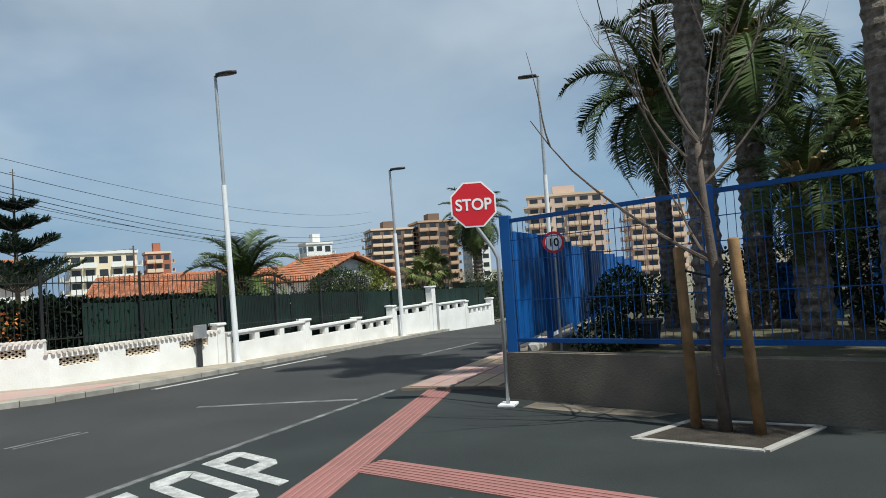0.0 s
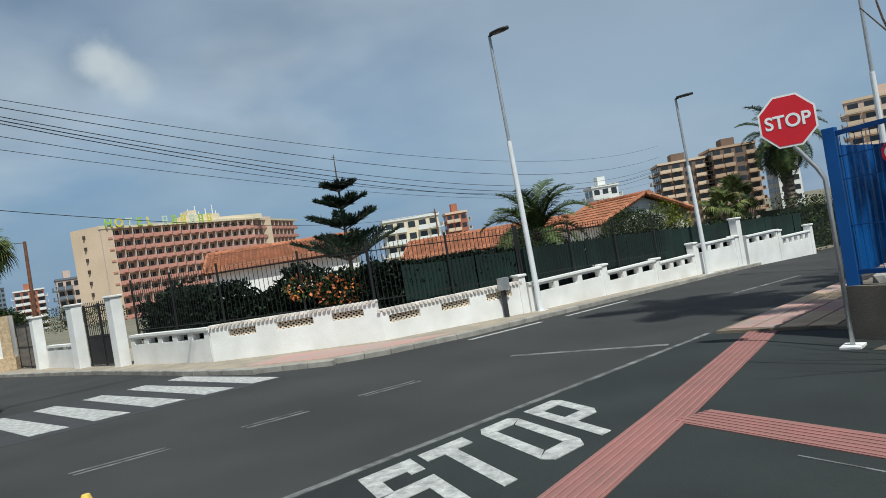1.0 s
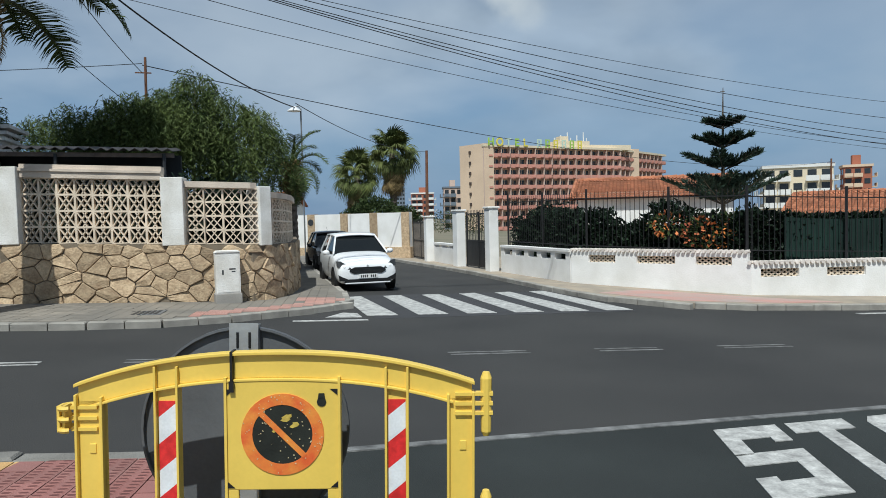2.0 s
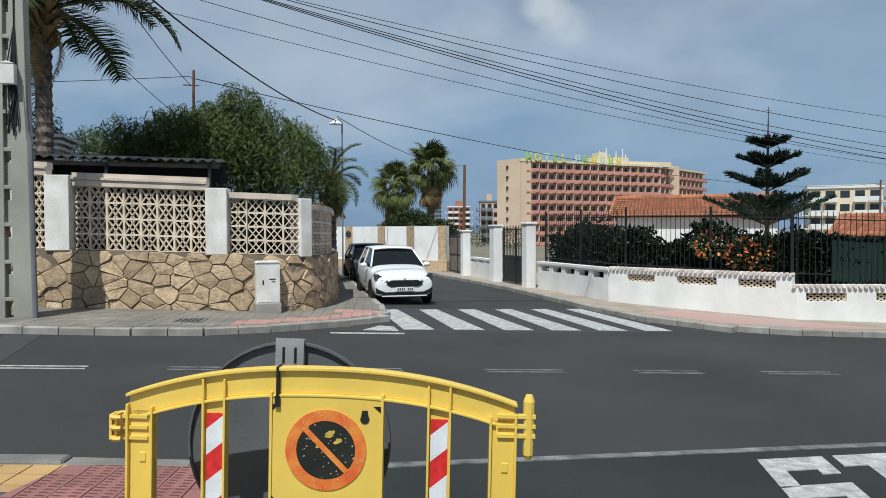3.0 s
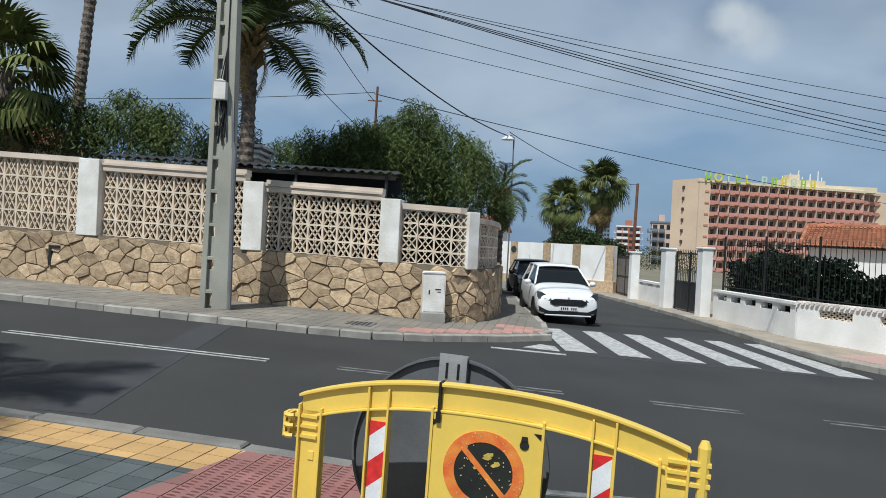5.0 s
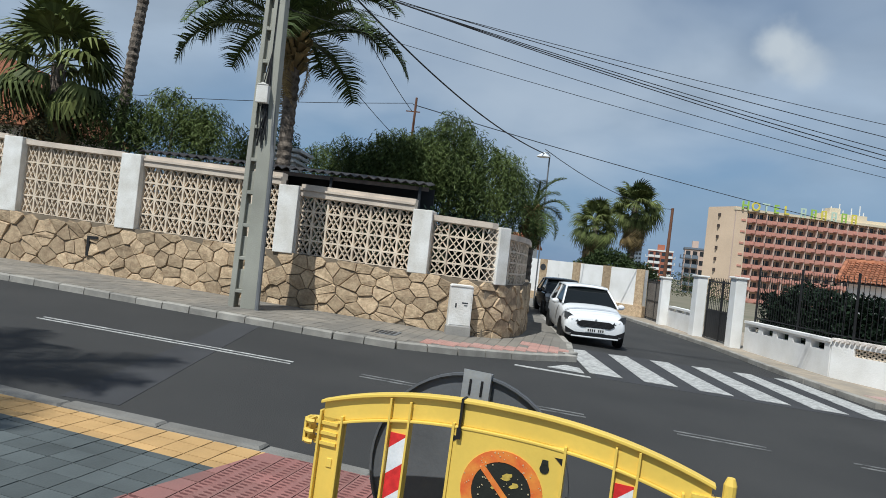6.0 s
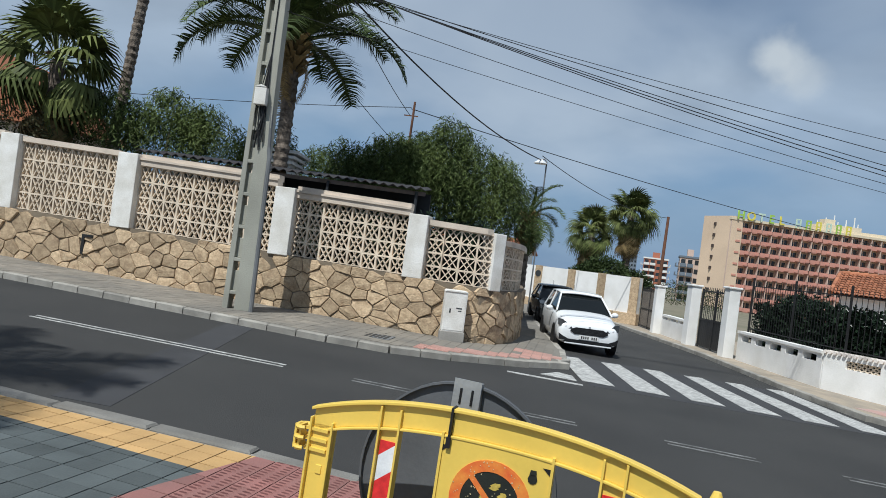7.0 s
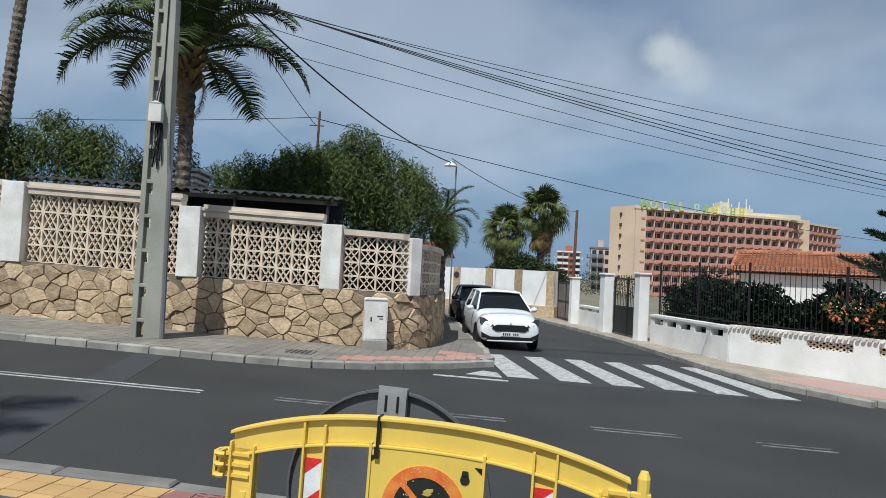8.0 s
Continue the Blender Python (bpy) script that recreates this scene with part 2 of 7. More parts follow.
# darker copy of the kerb concrete, with the near side's shade in its colour
KERB_SHADED = mat("old kerb concrete", (0.23, 0.22, 0.20), 0.9, 0.25, 3, 60, 0.5, rnd=0.12, c2=(0.15, 0.14, 0.125))
KERB = mat("kerb concrete", (0.40, 0.375, 0.33), 0.85, 0.15, 3, 60, 0.5, rnd=0.16, c2=(0.24, 0.225, 0.20))
CONCRETE = mat("concrete", (0.36, 0.34, 0.31), 0.85, 0.2, 1.4, 40, 0.4)
CONCRETE_POLE = mat("pole concrete", (0.34, 0.335, 0.285), 0.85, 0.18, 1.1, 50, 0.4)
GRIMY = mat("grimy render", (0.21, 0.175, 0.135), 0.9, 0.3, 1.3, 35, 0.5, c2=(0.10, 0.085, 0.068))
SOIL = mat("soil", (0.115, 0.092, 0.062), 0.95, 0.35, 2, 30, 0.8, c2=(0.06, 0.065, 0.03))
WET_SOIL = mat("moist soil", (0.045, 0.036, 0.028), 0.95, 0.35, 6, 40, 1.0)
DRY_GROUND = mat("dry ground", (0.24, 0.20, 0.15), 0.95, 0.2, 0.08, 8, 0.4, c2=(0.13, 0.13, 0.08))
GRASS = mat("grass", (0.13, 0.17, 0.05), 0.9, 0.3, 3, 60, 0.6)
WHITEWASH = mat("whitewash", (0.86, 0.85, 0.83), 0.85, 0.05, 1.5, 30, 0.25, gvar=0.05, c2=(0.72, 0.705, 0.67))
PILLAR_WHITE = mat("pillar paint", (0.84, 0.825, 0.79), 0.85, 0.1, 2.5, 40, 0.35, c2=(0.62, 0.59, 0.53))
STONE = mat("sandstone", (0.54, 0.41, 0.265), 0.9, 0.18, 9, 26, 1.0, rnd=0.30, gvar=0.36, c2=(0.34, 0.24, 0.15))
MORTAR = mat("mortar", (0.20, 0.16, 0.115), 0.95, 0.2, 3, 60, 0.5)
LATTICE = mat("screen block", (0.70, 0.585, 0.455), 0.9, 0.12, 2, 60, 0.4, rnd=0.10)
CAPSTONE = mat("cap render", (0.60, 0.51, 0.42), 0.9, 0.15, 2, 40, 0.4)
YELLOW = mat("yellow plastic", (0.79, 0.55, 0.10), 0.42, 0.06, 3, 40, 0.04, spec=0.5, gvar=0.05)
BLACK = mat("black plastic", (0.012, 0.012, 0.013), 0.5, 0.2, 5, 60, 0.05)
STRIPE_RED = mat("red reflective", (0.62, 0.03, 0.03), 0.4, 0.2, 30, 150, 0.05)
STRIPE_WHITE = mat("white reflective", (0.72, 0.74, 0.76), 0.4, 0.1, 10, 90, 0.05)
SIGN_ORANGE = mat("faded red", (0.70, 0.12, 0.03), 0.5, 0.25, 14, 90, 0.05, c2=(0.78, 0.28, 0.05), gvar=0.1)
SIGN_BLACK = mat("scratched black", (0.018, 0.020, 0.016), 0.9, 0.3, 9, 90, 0.1)
SIGN_BLACK_WEAR = mat("scratch yellow", (0.55, 0.40, 0.08), 0.6, 0.3, 20, 90, 0.1)
STEEL = mat("galvanised steel", (0.46, 0.47, 0.48), 0.45, 0.12, 4, 50, 0.08, metal=0.6)
STEEL_DULL = mat("dull steel", (0.17, 0.175, 0.18), 0.55, 0.15, 3, 50, 0.08, metal=0.1)
WHITE_METAL = mat("white paint metal", (0.74, 0.75, 0.76), 0.4, 0.06, 2, 30, 0.03)
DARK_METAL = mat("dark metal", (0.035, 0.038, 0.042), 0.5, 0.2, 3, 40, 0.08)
IRON = mat("black iron", (0.018, 0.018, 0.019), 0.55, 0.2, 3, 40, 0.1)
BLUE = mat("blue paint", (0.006, 0.075, 0.27), 0.45, 0.15, 1.5, 40, 0.06, rnd=0.08)
RED_SIGN = mat("sign red", (0.58, 0.018, 0.03), 0.35, 0.06, 2, 40, 0.0)
WHITE_SIGN = mat("sign white", (0.80, 0.80, 0.80), 0.35, 0.04, 2, 40, 0.0)
WOOD = mat("stake wood", (0.25, 0.145, 0.065), 0.8, 0.3, 6, 60, 0.4)
BARK = mat("young bark", (0.12, 0.092, 0.075), 0.9, 0.25, 8, 60, 0.7)
TERRACOTTA = mat("roof tile", (0.37, 0.145, 0.075), 0.85, 0.25, 2, 30, 0.4, island=0.25)
WIRE = mat("cable", (0.02, 0.02, 0.022), 0.6, 0.1, 3, 40, 0.0)

# ---- ground, road, pavements ----
bm = bmesh.new()
xs = [-2500, -400, -45] + [-45 + i * 5 for i in range(1, 27)] + [90, 400, 2500]
ys = [-2500, -400, -40, 0, 20, 40, 80, 400, 3500]
grid = [[bm.verts.new((x, y, gz(x) - 0.06)) for y in ys] for x in xs]
for i in range(len(xs) - 1):
    for j in range(len(ys) - 1):
        bm.faces.new((grid[i][j], grid[i + 1][j], grid[i + 1][j + 1], grid[i][j + 1]))
structure("ground", bm, DRY_GROUND, "dry sandy open ground between gardens")


def sheet(poly, z, z0=-0.05):
    return slab(bmesh.new(), poly, z0, z)


structure("road", sheet([(-45, 4.8), (90, 4.8), (90, 10.4), (36, 10.6), (14, 11.8), (9.5, 13.5), (8.8, 40), (2.0, 40), (2.0, 14.5), (-1, 13), (-45, 19)], 0.0),
          ASPHALT, "grey worn asphalt road")
structure("road_entry", sheet([(-12, -14), (11.5, -14), (11.5, 5.0), (-12, 5.0)], 0.004), ASPHALT_ENTRY, "greenish asphalt entry lane and yard, darkened for tree shade")
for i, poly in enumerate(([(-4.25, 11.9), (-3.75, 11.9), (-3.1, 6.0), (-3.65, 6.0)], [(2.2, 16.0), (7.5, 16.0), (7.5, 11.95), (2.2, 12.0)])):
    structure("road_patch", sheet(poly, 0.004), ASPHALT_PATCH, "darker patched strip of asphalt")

LEFT_KERB = [(-40, 17.1), (-8.4, 12.72), (-2.7, 11.85), (-1.4, 11.8), (-0.3, 12.15), (0.8, 12.75), (1.6, 13.35), (2.0, 14.1), (2.15, 15.5), (2.28, 23.2), (2.9, 34)]
structure("pavement_west", sheet(LEFT_KERB + [(-40, 34)], 0.115), PAVING, "grey tiled pavement")
RIGHT_KERB = [(6.4, 32), (7.45, 22.0), (7.55, 16.0), (7.75, 13.8), (8.5, 12.35), (9.8, 11.6), (12.2, 11.1), (35.5, 10.0), (70, 8.0)]
structure("pavement_east", sheet(RIGHT_KERB + [(70, 32)], 0.115), SAND_DUST, "worn grey pavement with sand")
NEAR_KERB = [(-12, 7.35), (-3.9, 5.66), (-2.3, 5.40), (-1.2, 5.18), (-0.5, 4.96)]
structure("pavement_near", sheet(NEAR_KERB + [(-0.35, 2.0), (-0.4, -12), (-12, -12)], 0.062), KERB, "pale joints under the tiled pavement")
PINK_EDGE = [(11.25, 4.72), (40, 4.2), (70, 3.5)]
structure("pavement_fence", sheet(PINK_EDGE + [(70, 2.0), (11.0, 2.3), (11.4, 3.1)], 0.05), MORTAR, "bedding of the pink pavement")
# pink ramps at the crossings
structure("pavement_ramp", sheet([(8.0, 14.4), (8.9, 12.5), (10.6, 11.7), (12.2, 11.5), (11.0, 12.8), (9.4, 14.9)], 0.122), PAVING_PINK, "faded pink paving under drifted sand")


def kerb_stones(name, line, height, length=0.95, width=0.15, stone=KERB):
    base = bmesh.new()
    slab(base, [line[0], line[1], (line[1][0], line[1][1] + 0.02), (line[0][0], line[0][1] + 0.02)], -0.04, -0.02)
    row = structure(name, base, stone, "row of pale concrete kerb stones")
    b = bmesh.new()
    box(b, 0.005, length - 0.012, -width / 2, width / 2, -0.1, height)
    bmesh.ops.bevel(b, geom=[e for e in b.edges if all(v.co.z > 0 for v in e.verts)], offset=0.018, segments=1, affect="EDGES")
    me = bpy.data.meshes.new("kerb_stone")
    b.to_mesh(me)
    b.free()
    me.materials.append(stone)
    for x, y, a in along(line, length):
        x1 = x + math.cos(a) * length
        piece("kerb_stone", me, row, Matrix.Translation((x, y, gz(x) + random.uniform(-0.006, 0.006))) @ Euler((0, math.atan2(gz(x) - gz(x1), length), a + random.uniform(-0.01, 0.01))).to_matrix().to_4x4())


# ---- markings ----
def marking(name, poly, material=PAINT, z=0.008):
    return structure(name, sheet(poly, z, 0.001), material, "white road paint, worn")


def line_mark(name, x0, y0, x1, y1, w, material=PAINT, z=0.008):
    d = Vector((x1 - x0, y1 - y0)).normalized()
    n = Vector((-d.y, d.x)) * w / 2
    return marking(name, [(x0 + n.x, y0 + n.y), (x0 - n.x, y0 - n.y), (x1 - n.x, y1 - n.y), (x1 + n.x, y1 + n.y)], material, z)


for i in range(6):
    x = 2.12 + i * 0.96
    marking("crossing_stripe", [(x, 12.42 - 0.05 * i), (x + 0.58, 12.38 - 0.05 * i), (x + 0.44, 15.75 + 0.08 * i), (x, 15.65 + 0.08 * i)], PAINT, 0.012)
for x0, x1 in ((-16.0, -12.0), (-10.6, -7.6), (-6.2, -2.4), (-1.45, -0.4), (0.4, 1.45), (2.53, 3.6), (4.57, 5.48), (6.4, 7.45)):
    for o in (-0.075, 0.075):
        line_mark("centre_line", x0, 8.83 - 0.115 * x0 + o, x1, 8.83 - 0.115 * x1 + o, 0.042, PAINT_WORN if x0 > -2 else PAINT)
line_mark("edge_line", 0.5, 5.06, 11.35, 4.88, 0.09, PAINT_WORN, 0.012)
line_mark("give_way_line", 9.5, 7.7, 10.3, 5.1, 0.14, PAINT_WORN)
line_mark("parking_line", 11.6, 10.6, 14.2, 10.45, 0.13)
line_mark("parking_line", 15.2, 10.35, 18.2, 10.25, 0.13)
line_mark("parking_line", 18.0, 7.0, 22.0, 6.6, 0.13, PAINT_WORN)
marking("corner_mark", [(1.35, 12.35), (2.0, 12.25), (2.0, 12.8), (1.75, 12.95)])
line_mark("corner_mark", 0.75, 12.0, 2.05, 11.9, 0.13)


def road_letters():
    """Sheared capitals on the entry lane, read from the camera's side."""
    def at(u, v):
        return (u + 0.60 * v, 3.40 + 1.36 * v)
    s, w = 0.17, 0.62
    letters = {
        "letter_s": (3.08, [[(0, 0.80), (w, 0.80), (w, 1), (0, 1)], [(0, 0.56), (s, 0.56), (s, 0.80), (0, 0.80)], [(0, 0.42), (w, 0.42), (w, 0.58), (0, 0.58)],
                            [(w - s, 0.2), (w, 0.2), (w, 0.42), (w - s, 0.42)], [(0, 0), (w, 0), (w, 0.2), (0, 0.2)], [(0, 0.2), (s, 0.2), (s, 0.26), (0, 0.26)], [(w - s, 0.72), (w, 0.72), (w, 0.8), (w - s, 0.8)]]),
        "letter_t": (3.80, [[(0, 0.82), (w, 0.82), (w, 1), (0, 1)], [(w / 2 - s / 2, 0), (w / 2 + s / 2, 0), (w / 2 + s / 2, 0.82), (w / 2 - s / 2, 0.82)]]),
        "letter_o": (4.62, [[(0, 0.10), (s, 0.19), (s, 0.81), (0, 0.90)], [(w - s, 0.19), (w, 0.10), (w, 0.90), (w - s, 0.81)],
                            [(0.09, 0), (w - 0.09, 0), (w, 0.10), (w - s, 0.17), (s, 0.17), (0, 0.10)], [(0, 0.90), (s, 0.83), (w - s, 0.83), (w, 0.90), (w - 0.09, 1), (0.09, 1)]]),
        "letter_p": (5.44, [[(0, 0), (s, 0), (s, 1), (0, 1)], [(s, 0.84), (w - s, 0.84), (w, 0.92), (w - 0.09, 1), (s, 1)], [(s, 0.38), (w - 0.09, 0.38), (w, 0.46), (w - s, 0.54), (s, 0.54)],
                            [(w - s, 0.54), (w, 0.46), (w, 0.92), (w - s, 0.84)]])}
    for name, (u0, polys) in letters.items():
        b = bmesh.new()
        for p in polys:
            slab(b, [at(u0 + u, v) for u, v in p], 0.005, 0.0125)
        structure(name, b, PAINT, "white painted road letter of the word STOP")


road_letters()
# tactile guide path across the entry, with ribs
def guide(name, p, q, w, z=0.012):
    p, q = Vector(p), Vector(q)
    d = (q - p).normalized()
    n = Vector((-d.y, d.x))
    corners = [p + n * w / 2, p - n * w / 2, q - n * w / 2, q + n * w / 2]
    strip = structure(name, sheet([(c.x, c.y) for c in corners], z, 0.002), TILE_RED, "red ribbed tactile guide strip")
    b = bmesh.new()
    k = -w / 2 + 0.04
    while k < w / 2 - 0.02:
        o = n * k
        slab(b, [(p + o + n * 0.012).to_tuple(), (p + o - n * 0.012).to_tuple(), (q + o - n * 0.012).to_tuple(), (q + o + n * 0.012).to_tuple()], z, z + 0.006)
        k += 0.075
    part("ribs", b, mat("worn rib", (0.38, 0.165, 0.15), 0.8, 0.2, 3, 80, 0.25, c2=(0.29, 0.14, 0.125)) if "worn rib" not in bpy.data.materials else bpy.data.materials["worn rib"], strip, "paler worn ribs")
    return strip


guide("guide_strip", (2.2, 2.52), (6.2, 3.12), 0.46)
guide("guide_strip", (6.2, 3.12), (11.45, 4.02), 0.46, 0.0125)
guide("guide_strip", (6.25, 2.9), (4.3, -3.2), 0.50, 0.0135)
line_mark("strip_edge", 5.35, 1.7, 3.65, -3.8, 0.02, PAINT_WORN, 0.01)

# ---- rubble wall with screen blocks ----
WEST = [(-14.5, 16.05), (-4.4, 14.75), (-1.1, 14.33), (0.15, 14.3), (0.48, 14.52), (0.75, 14.95), (0.98, 15.6), (1.15, 16.4), (1.40, 19.0), (1.7, 24.0), (2.0, 30.0)]


def offset_line(pts, d):
    out = []
    for i, p in enumerate(pts):
        a, b = Vector(pts[max(i - 1, 0)]), Vector(pts[min(i + 1, len(pts) - 1)])
        t = (b - a).normalized()
        out.append((p[0] - t.y * d, p[1] + t.x * d))
    return out


def ribbon(bm, pts, thick, z0, z1, sloped=True, step=0.0):
    """A wall along a plan line, in front of it by nothing and behind by thick."""
    back = offset_line(pts, thick)
    for i in range(len(pts) - 1):
        slab(bm, [pts[i], pts[i + 1], back[i + 1], back[i]], z0, z1, sloped)
    return bm


def clip(poly, nx, ny, c):
    out = []
    for (x0, y0), (x1, y1) in zip(poly, poly[1:] + poly[:1]):
        a, b = nx * x0 + ny * y0 - c, nx * x1 + ny * y1 - c
        if a <= 0:
            out.append((x0, y0))
        if a * b < 0:
            k = a / (a - b)
            out.append((x0 + (x1 - x0) * k, y0 + (y1 - y0) * k))
    return out


wall_west = structure("wall_west", ribbon(bmesh.new(), WEST, 0.40, -0.05, 1.26), MORTAR, "rubble stone garden wall topped with screen blocks")


def walk_line(pts):
    """Maps metres along a plan line to a place and direction."""
    lens = [math.hypot(b[0] - a[0], b[1] - a[1]) for a, b in zip(pts, pts[1:])]

    def at(s):
        for (a, b, ln) in zip(pts, pts[1:], lens):
            if s <= ln or b is pts[-1]:
                return a[0] + (b[0] - a[0]) * s / ln, a[1] + (b[1] - a[1]) * s / ln, math.atan2(b[1] - a[1], b[0] - a[0])
            s -= ln
    return at, sum(lens)


def rubble(line, height, parent, seed, size=(0.37, 0.25)):
    """Stones of a rubble wall: cells between jittered points, each proud of the mortar."""
    rng = random.Random(seed)
    at, total = walk_line(line)
    nu, nv = int(total / size[0]), max(1, int(round(height / size[1])))
    pts = {}
    for i in range(-1, nu + 1):
        for j in range(-1, nv + 1):
            pts[i, j] = ((i + 0.5 + (0.5 if j % 2 else 0) + rng.uniform(-0.47, 0.47)) * total / nu, (j + 0.5 + rng.uniform(-0.44, 0.44)) * height / nv)
    for (i, j), (px, py) in pts.items():
        if not (0 <= px <= total and 0 <= py <= height):
            continue
        poly = [(max(0, px - 0.6), 0), (min(total, px + 0.6), 0), (min(total, px + 0.6), height), (max(0, px - 0.6), height)]
        for (k, m), (qx, qy) in pts.items():
            if (k, m) != (i, j) and abs(k - i) < 3 and abs(m - j) < 3:
                nx, ny = (qx - px) * 0.62, qy - py
                ln = math.hypot(nx, ny)
                nx, ny = nx / ln, ny / ln
                poly = clip(poly, nx, ny, nx * (px + qx) / 2 + ny * (py + qy) / 2 - 0.006)
                if len(poly) < 3:
                    break
        if len(poly) < 3:
            continue
        b = bmesh.new()
        x0, y0, a = at(px)
        ux, uy = math.cos(a), math.sin(a)
        proud = rng.uniform(0.02, 0.05)
        rings = []
        tilt_u, tilt_v = rng.uniform(-0.10, 0.10), rng.uniform(-0.16, 0.06)
        for k, d in ((1.0, -0.02), (0.985, proud * 0.7), (0.91, proud)):
            row = []
            for qx, qy in poly:
                qx, qy = px + (qx - px) * k, py + (qy - py) * k
                wx, wy, _ = at(min(max(qx, 0), total))
                j2 = rng.uniform(-0.010, 0.010) + (qx - px) * tilt_u + (qy - py) * tilt_v if k < 1 else 0
                row.append(b.verts.new((wx + uy * (d + j2) , wy - ux * (d + j2), gz(wx) + qy)))
            rings.append(row)
        n = len(poly)
        for r0, r1 in zip(rings, rings[1:]):
            for k in range(n):
                b.faces.new((r0[k], r0[(k + 1) % n], r1[(k + 1) % n], r1[k]))
        mid = sum((v.co for v in rings[-1]), Vector()) / n
        mid = b.verts.new(mid + Vector((uy, -ux, 0)) * rng.uniform(-0.008, 0.022))
        for k in range(n):
            b.faces.new((rings[-1][k], rings[-1][(k + 1) % n], mid))
        me = bpy.data.meshes.new("stone")
        bmesh.ops.recalc_face_normals(b, faces=b.faces)
        b.to_mesh(me)
        b.free()
        me.materials.append(STONE)
        piece("stone", me, parent, Matrix())


def screen_block(w, h, d=0.09):
    """One openwork block: a thin frame and two crosses that meet round a diamond."""
    b = bmesh.new()
    t = 0.020
    box(b, 0, t, 0, d, 0, h)
    box(b, w - t, w, 0, d, 0, h)
    box(b, t, w - t, 0, d, 0, t)
    box(b, t, w - t, 0, d, h - t, h)
    k = 0.38 * (w - 2 * t)
    for x0, x1 in ((t, w - t - k), (t + k, w - t), (w - t, t + k), (w - t - k, t)):
        beam(b, (x0, d / 2, h - t), (x1, d / 2, t), 0.020, d * 0.94, (0, 1, 0))
    me = bpy.data.meshes.new("screen_block")
    bmesh.ops.recalc_face_normals(b, faces=b.faces)
    b.to_mesh(me)
    b.free()
    me.materials.append(LATTICE)
    return me


def pillar(name, x, y, a, w, z0, z1, depth=0.42):
    b = bmesh.new()
    box(b, -w / 2, w / 2, -0.05, depth, z0, z1)
    ob = structure(name, b, PILLAR_WHITE, "white-painted wall pillar, flaking")
    mod = ob.modifiers.new("bevel", "BEVEL")
    mod.width, mod.segments = 0.015, 2
    ob.matrix_world = Matrix.Translation((x, y, gz(x))) @ Euler((0, 0, a)).to_matrix().to_4x4()
    return ob


# pillars along the wall: place, top over ground
at_west, total_west = walk_line(WEST)
PILLARS = [(-11.25, 3.0, 0.5), (-8.15, 2.95, 0.5), (-4.33, 2.72, 0.46), (-1.32, 2.58, 0.42), (0.42, 2.45, 0.28)]


def s_of_x(x):
    best = min((abs(at_west(s * 0.02)[0] - x), s * 0.02) for s in range(int(16.6 / 0.02)))
    return best[1]


stations = [s_of_x(x) for x, _, _ in PILLARS]
for (x, top, w), s in zip(PILLARS, stations):
    px, py, a = at_west(s)
    pillar("pillar", px, py, a, w, 1.24, top)
spans = [(stations[i] + PILLARS[i][2] / 2, stations[i + 1] - PILLARS[i + 1][2] / 2, (PILLARS[i][1] + PILLARS[i + 1][1]) / 2) for i in range(4)]
spans = [(0.0, stations[0] - 0.25, 3.05)] + spans + [(stations[4] + 0.14, stations[4] + 4.6, 2.35)]
blocks = {}
for s0, s1, top in spans:
    n = max(1, round((s1 - s0) / 0.335))
    w = (s1 - s0) / n
    rows = 4
    h = (top - 0.12 - 1.27) / rows
    key = (round(w, 2), round(h, 2))
    if key not in blocks:
        blocks[key] = screen_block(w, h)
    for i in range(n):
        x, y, a = at_west(s0 + i * w)
        for j in range(rows):
            piece("screen_block", blocks[key], wall_west, Matrix.Translation((x, y, gz(x + w / 2) + 1.27 + j * h)) @ Euler((0, 0, a)).to_matrix().to_4x4() @ pose(0, 0.12, 0))
    bm = bmesh.new()
    line = [at_west(s0)[:2]] + [p for p, s in zip(WEST, [sum(math.hypot(q[0] - p[0], q[1] - p[1]) for p, q in zip(WEST[:k], WEST[1:k + 1])) for k in range(len(WEST))]) if s0 < s < s1] + [at_west(s1)[:2]]
    slab_line = offset_line(line, 0.05)
    ribbon(bm, slab_line, 0.26, top - 0.12, top + 0.0)
    part("coping", bm, CAPSTONE, wall_west, "thin sandy coping course")
    if -8.3 < at_west(s0)[0] < -1.4:
        bm = bmesh.new()
        ribbon(bm, offset_line(line, 0.02), 0.34, top + 0.003, top + 0.05)
        ribbon(bm, offset_line(line, 0.10), 0.26, top + 0.05, top + 0.14)
        part("coping", bm, CAPSTONE, wall_west, "stepped off-white coping course")
rubble([p for p in WEST if p[0] < 1.45], 1.26, wall_west, 4)
# proud black L drawn for the shaded opening in the stone
b = bmesh.new()
box(b, 0.0, 0.07, -0.075, 0.0, 0.50, 0.96)
box(b, 0.07, 0.27, -0.075, 0.0, 0.90, 0.96)
niche = part("meter_niche", b, IRON, wall_west, "black L standing for the shaded opening of a meter niche")
niche.matrix_basis = Matrix.Translation((-9.02, 15.35, gz(-8.7))) @ Euler((0, 0, radians(-7.3))).to_matrix().to_4x4()

# ---- white garden wall on the far side ----
EAST = [(8.3, 21.6), (8.66, 17.1), (9.7, 15.4), (11.3, 13.2), (15.75, 11.92), (25.2, 11.0), (33.6, 9.4)]
at_east, total_east = walk_line(EAST)
EAST_S = [0.0]
for p, q in zip(EAST, EAST[1:]):
    EAST_S.append(EAST_S[-1] + math.hypot(q[0] - p[0], q[1] - p[1]))


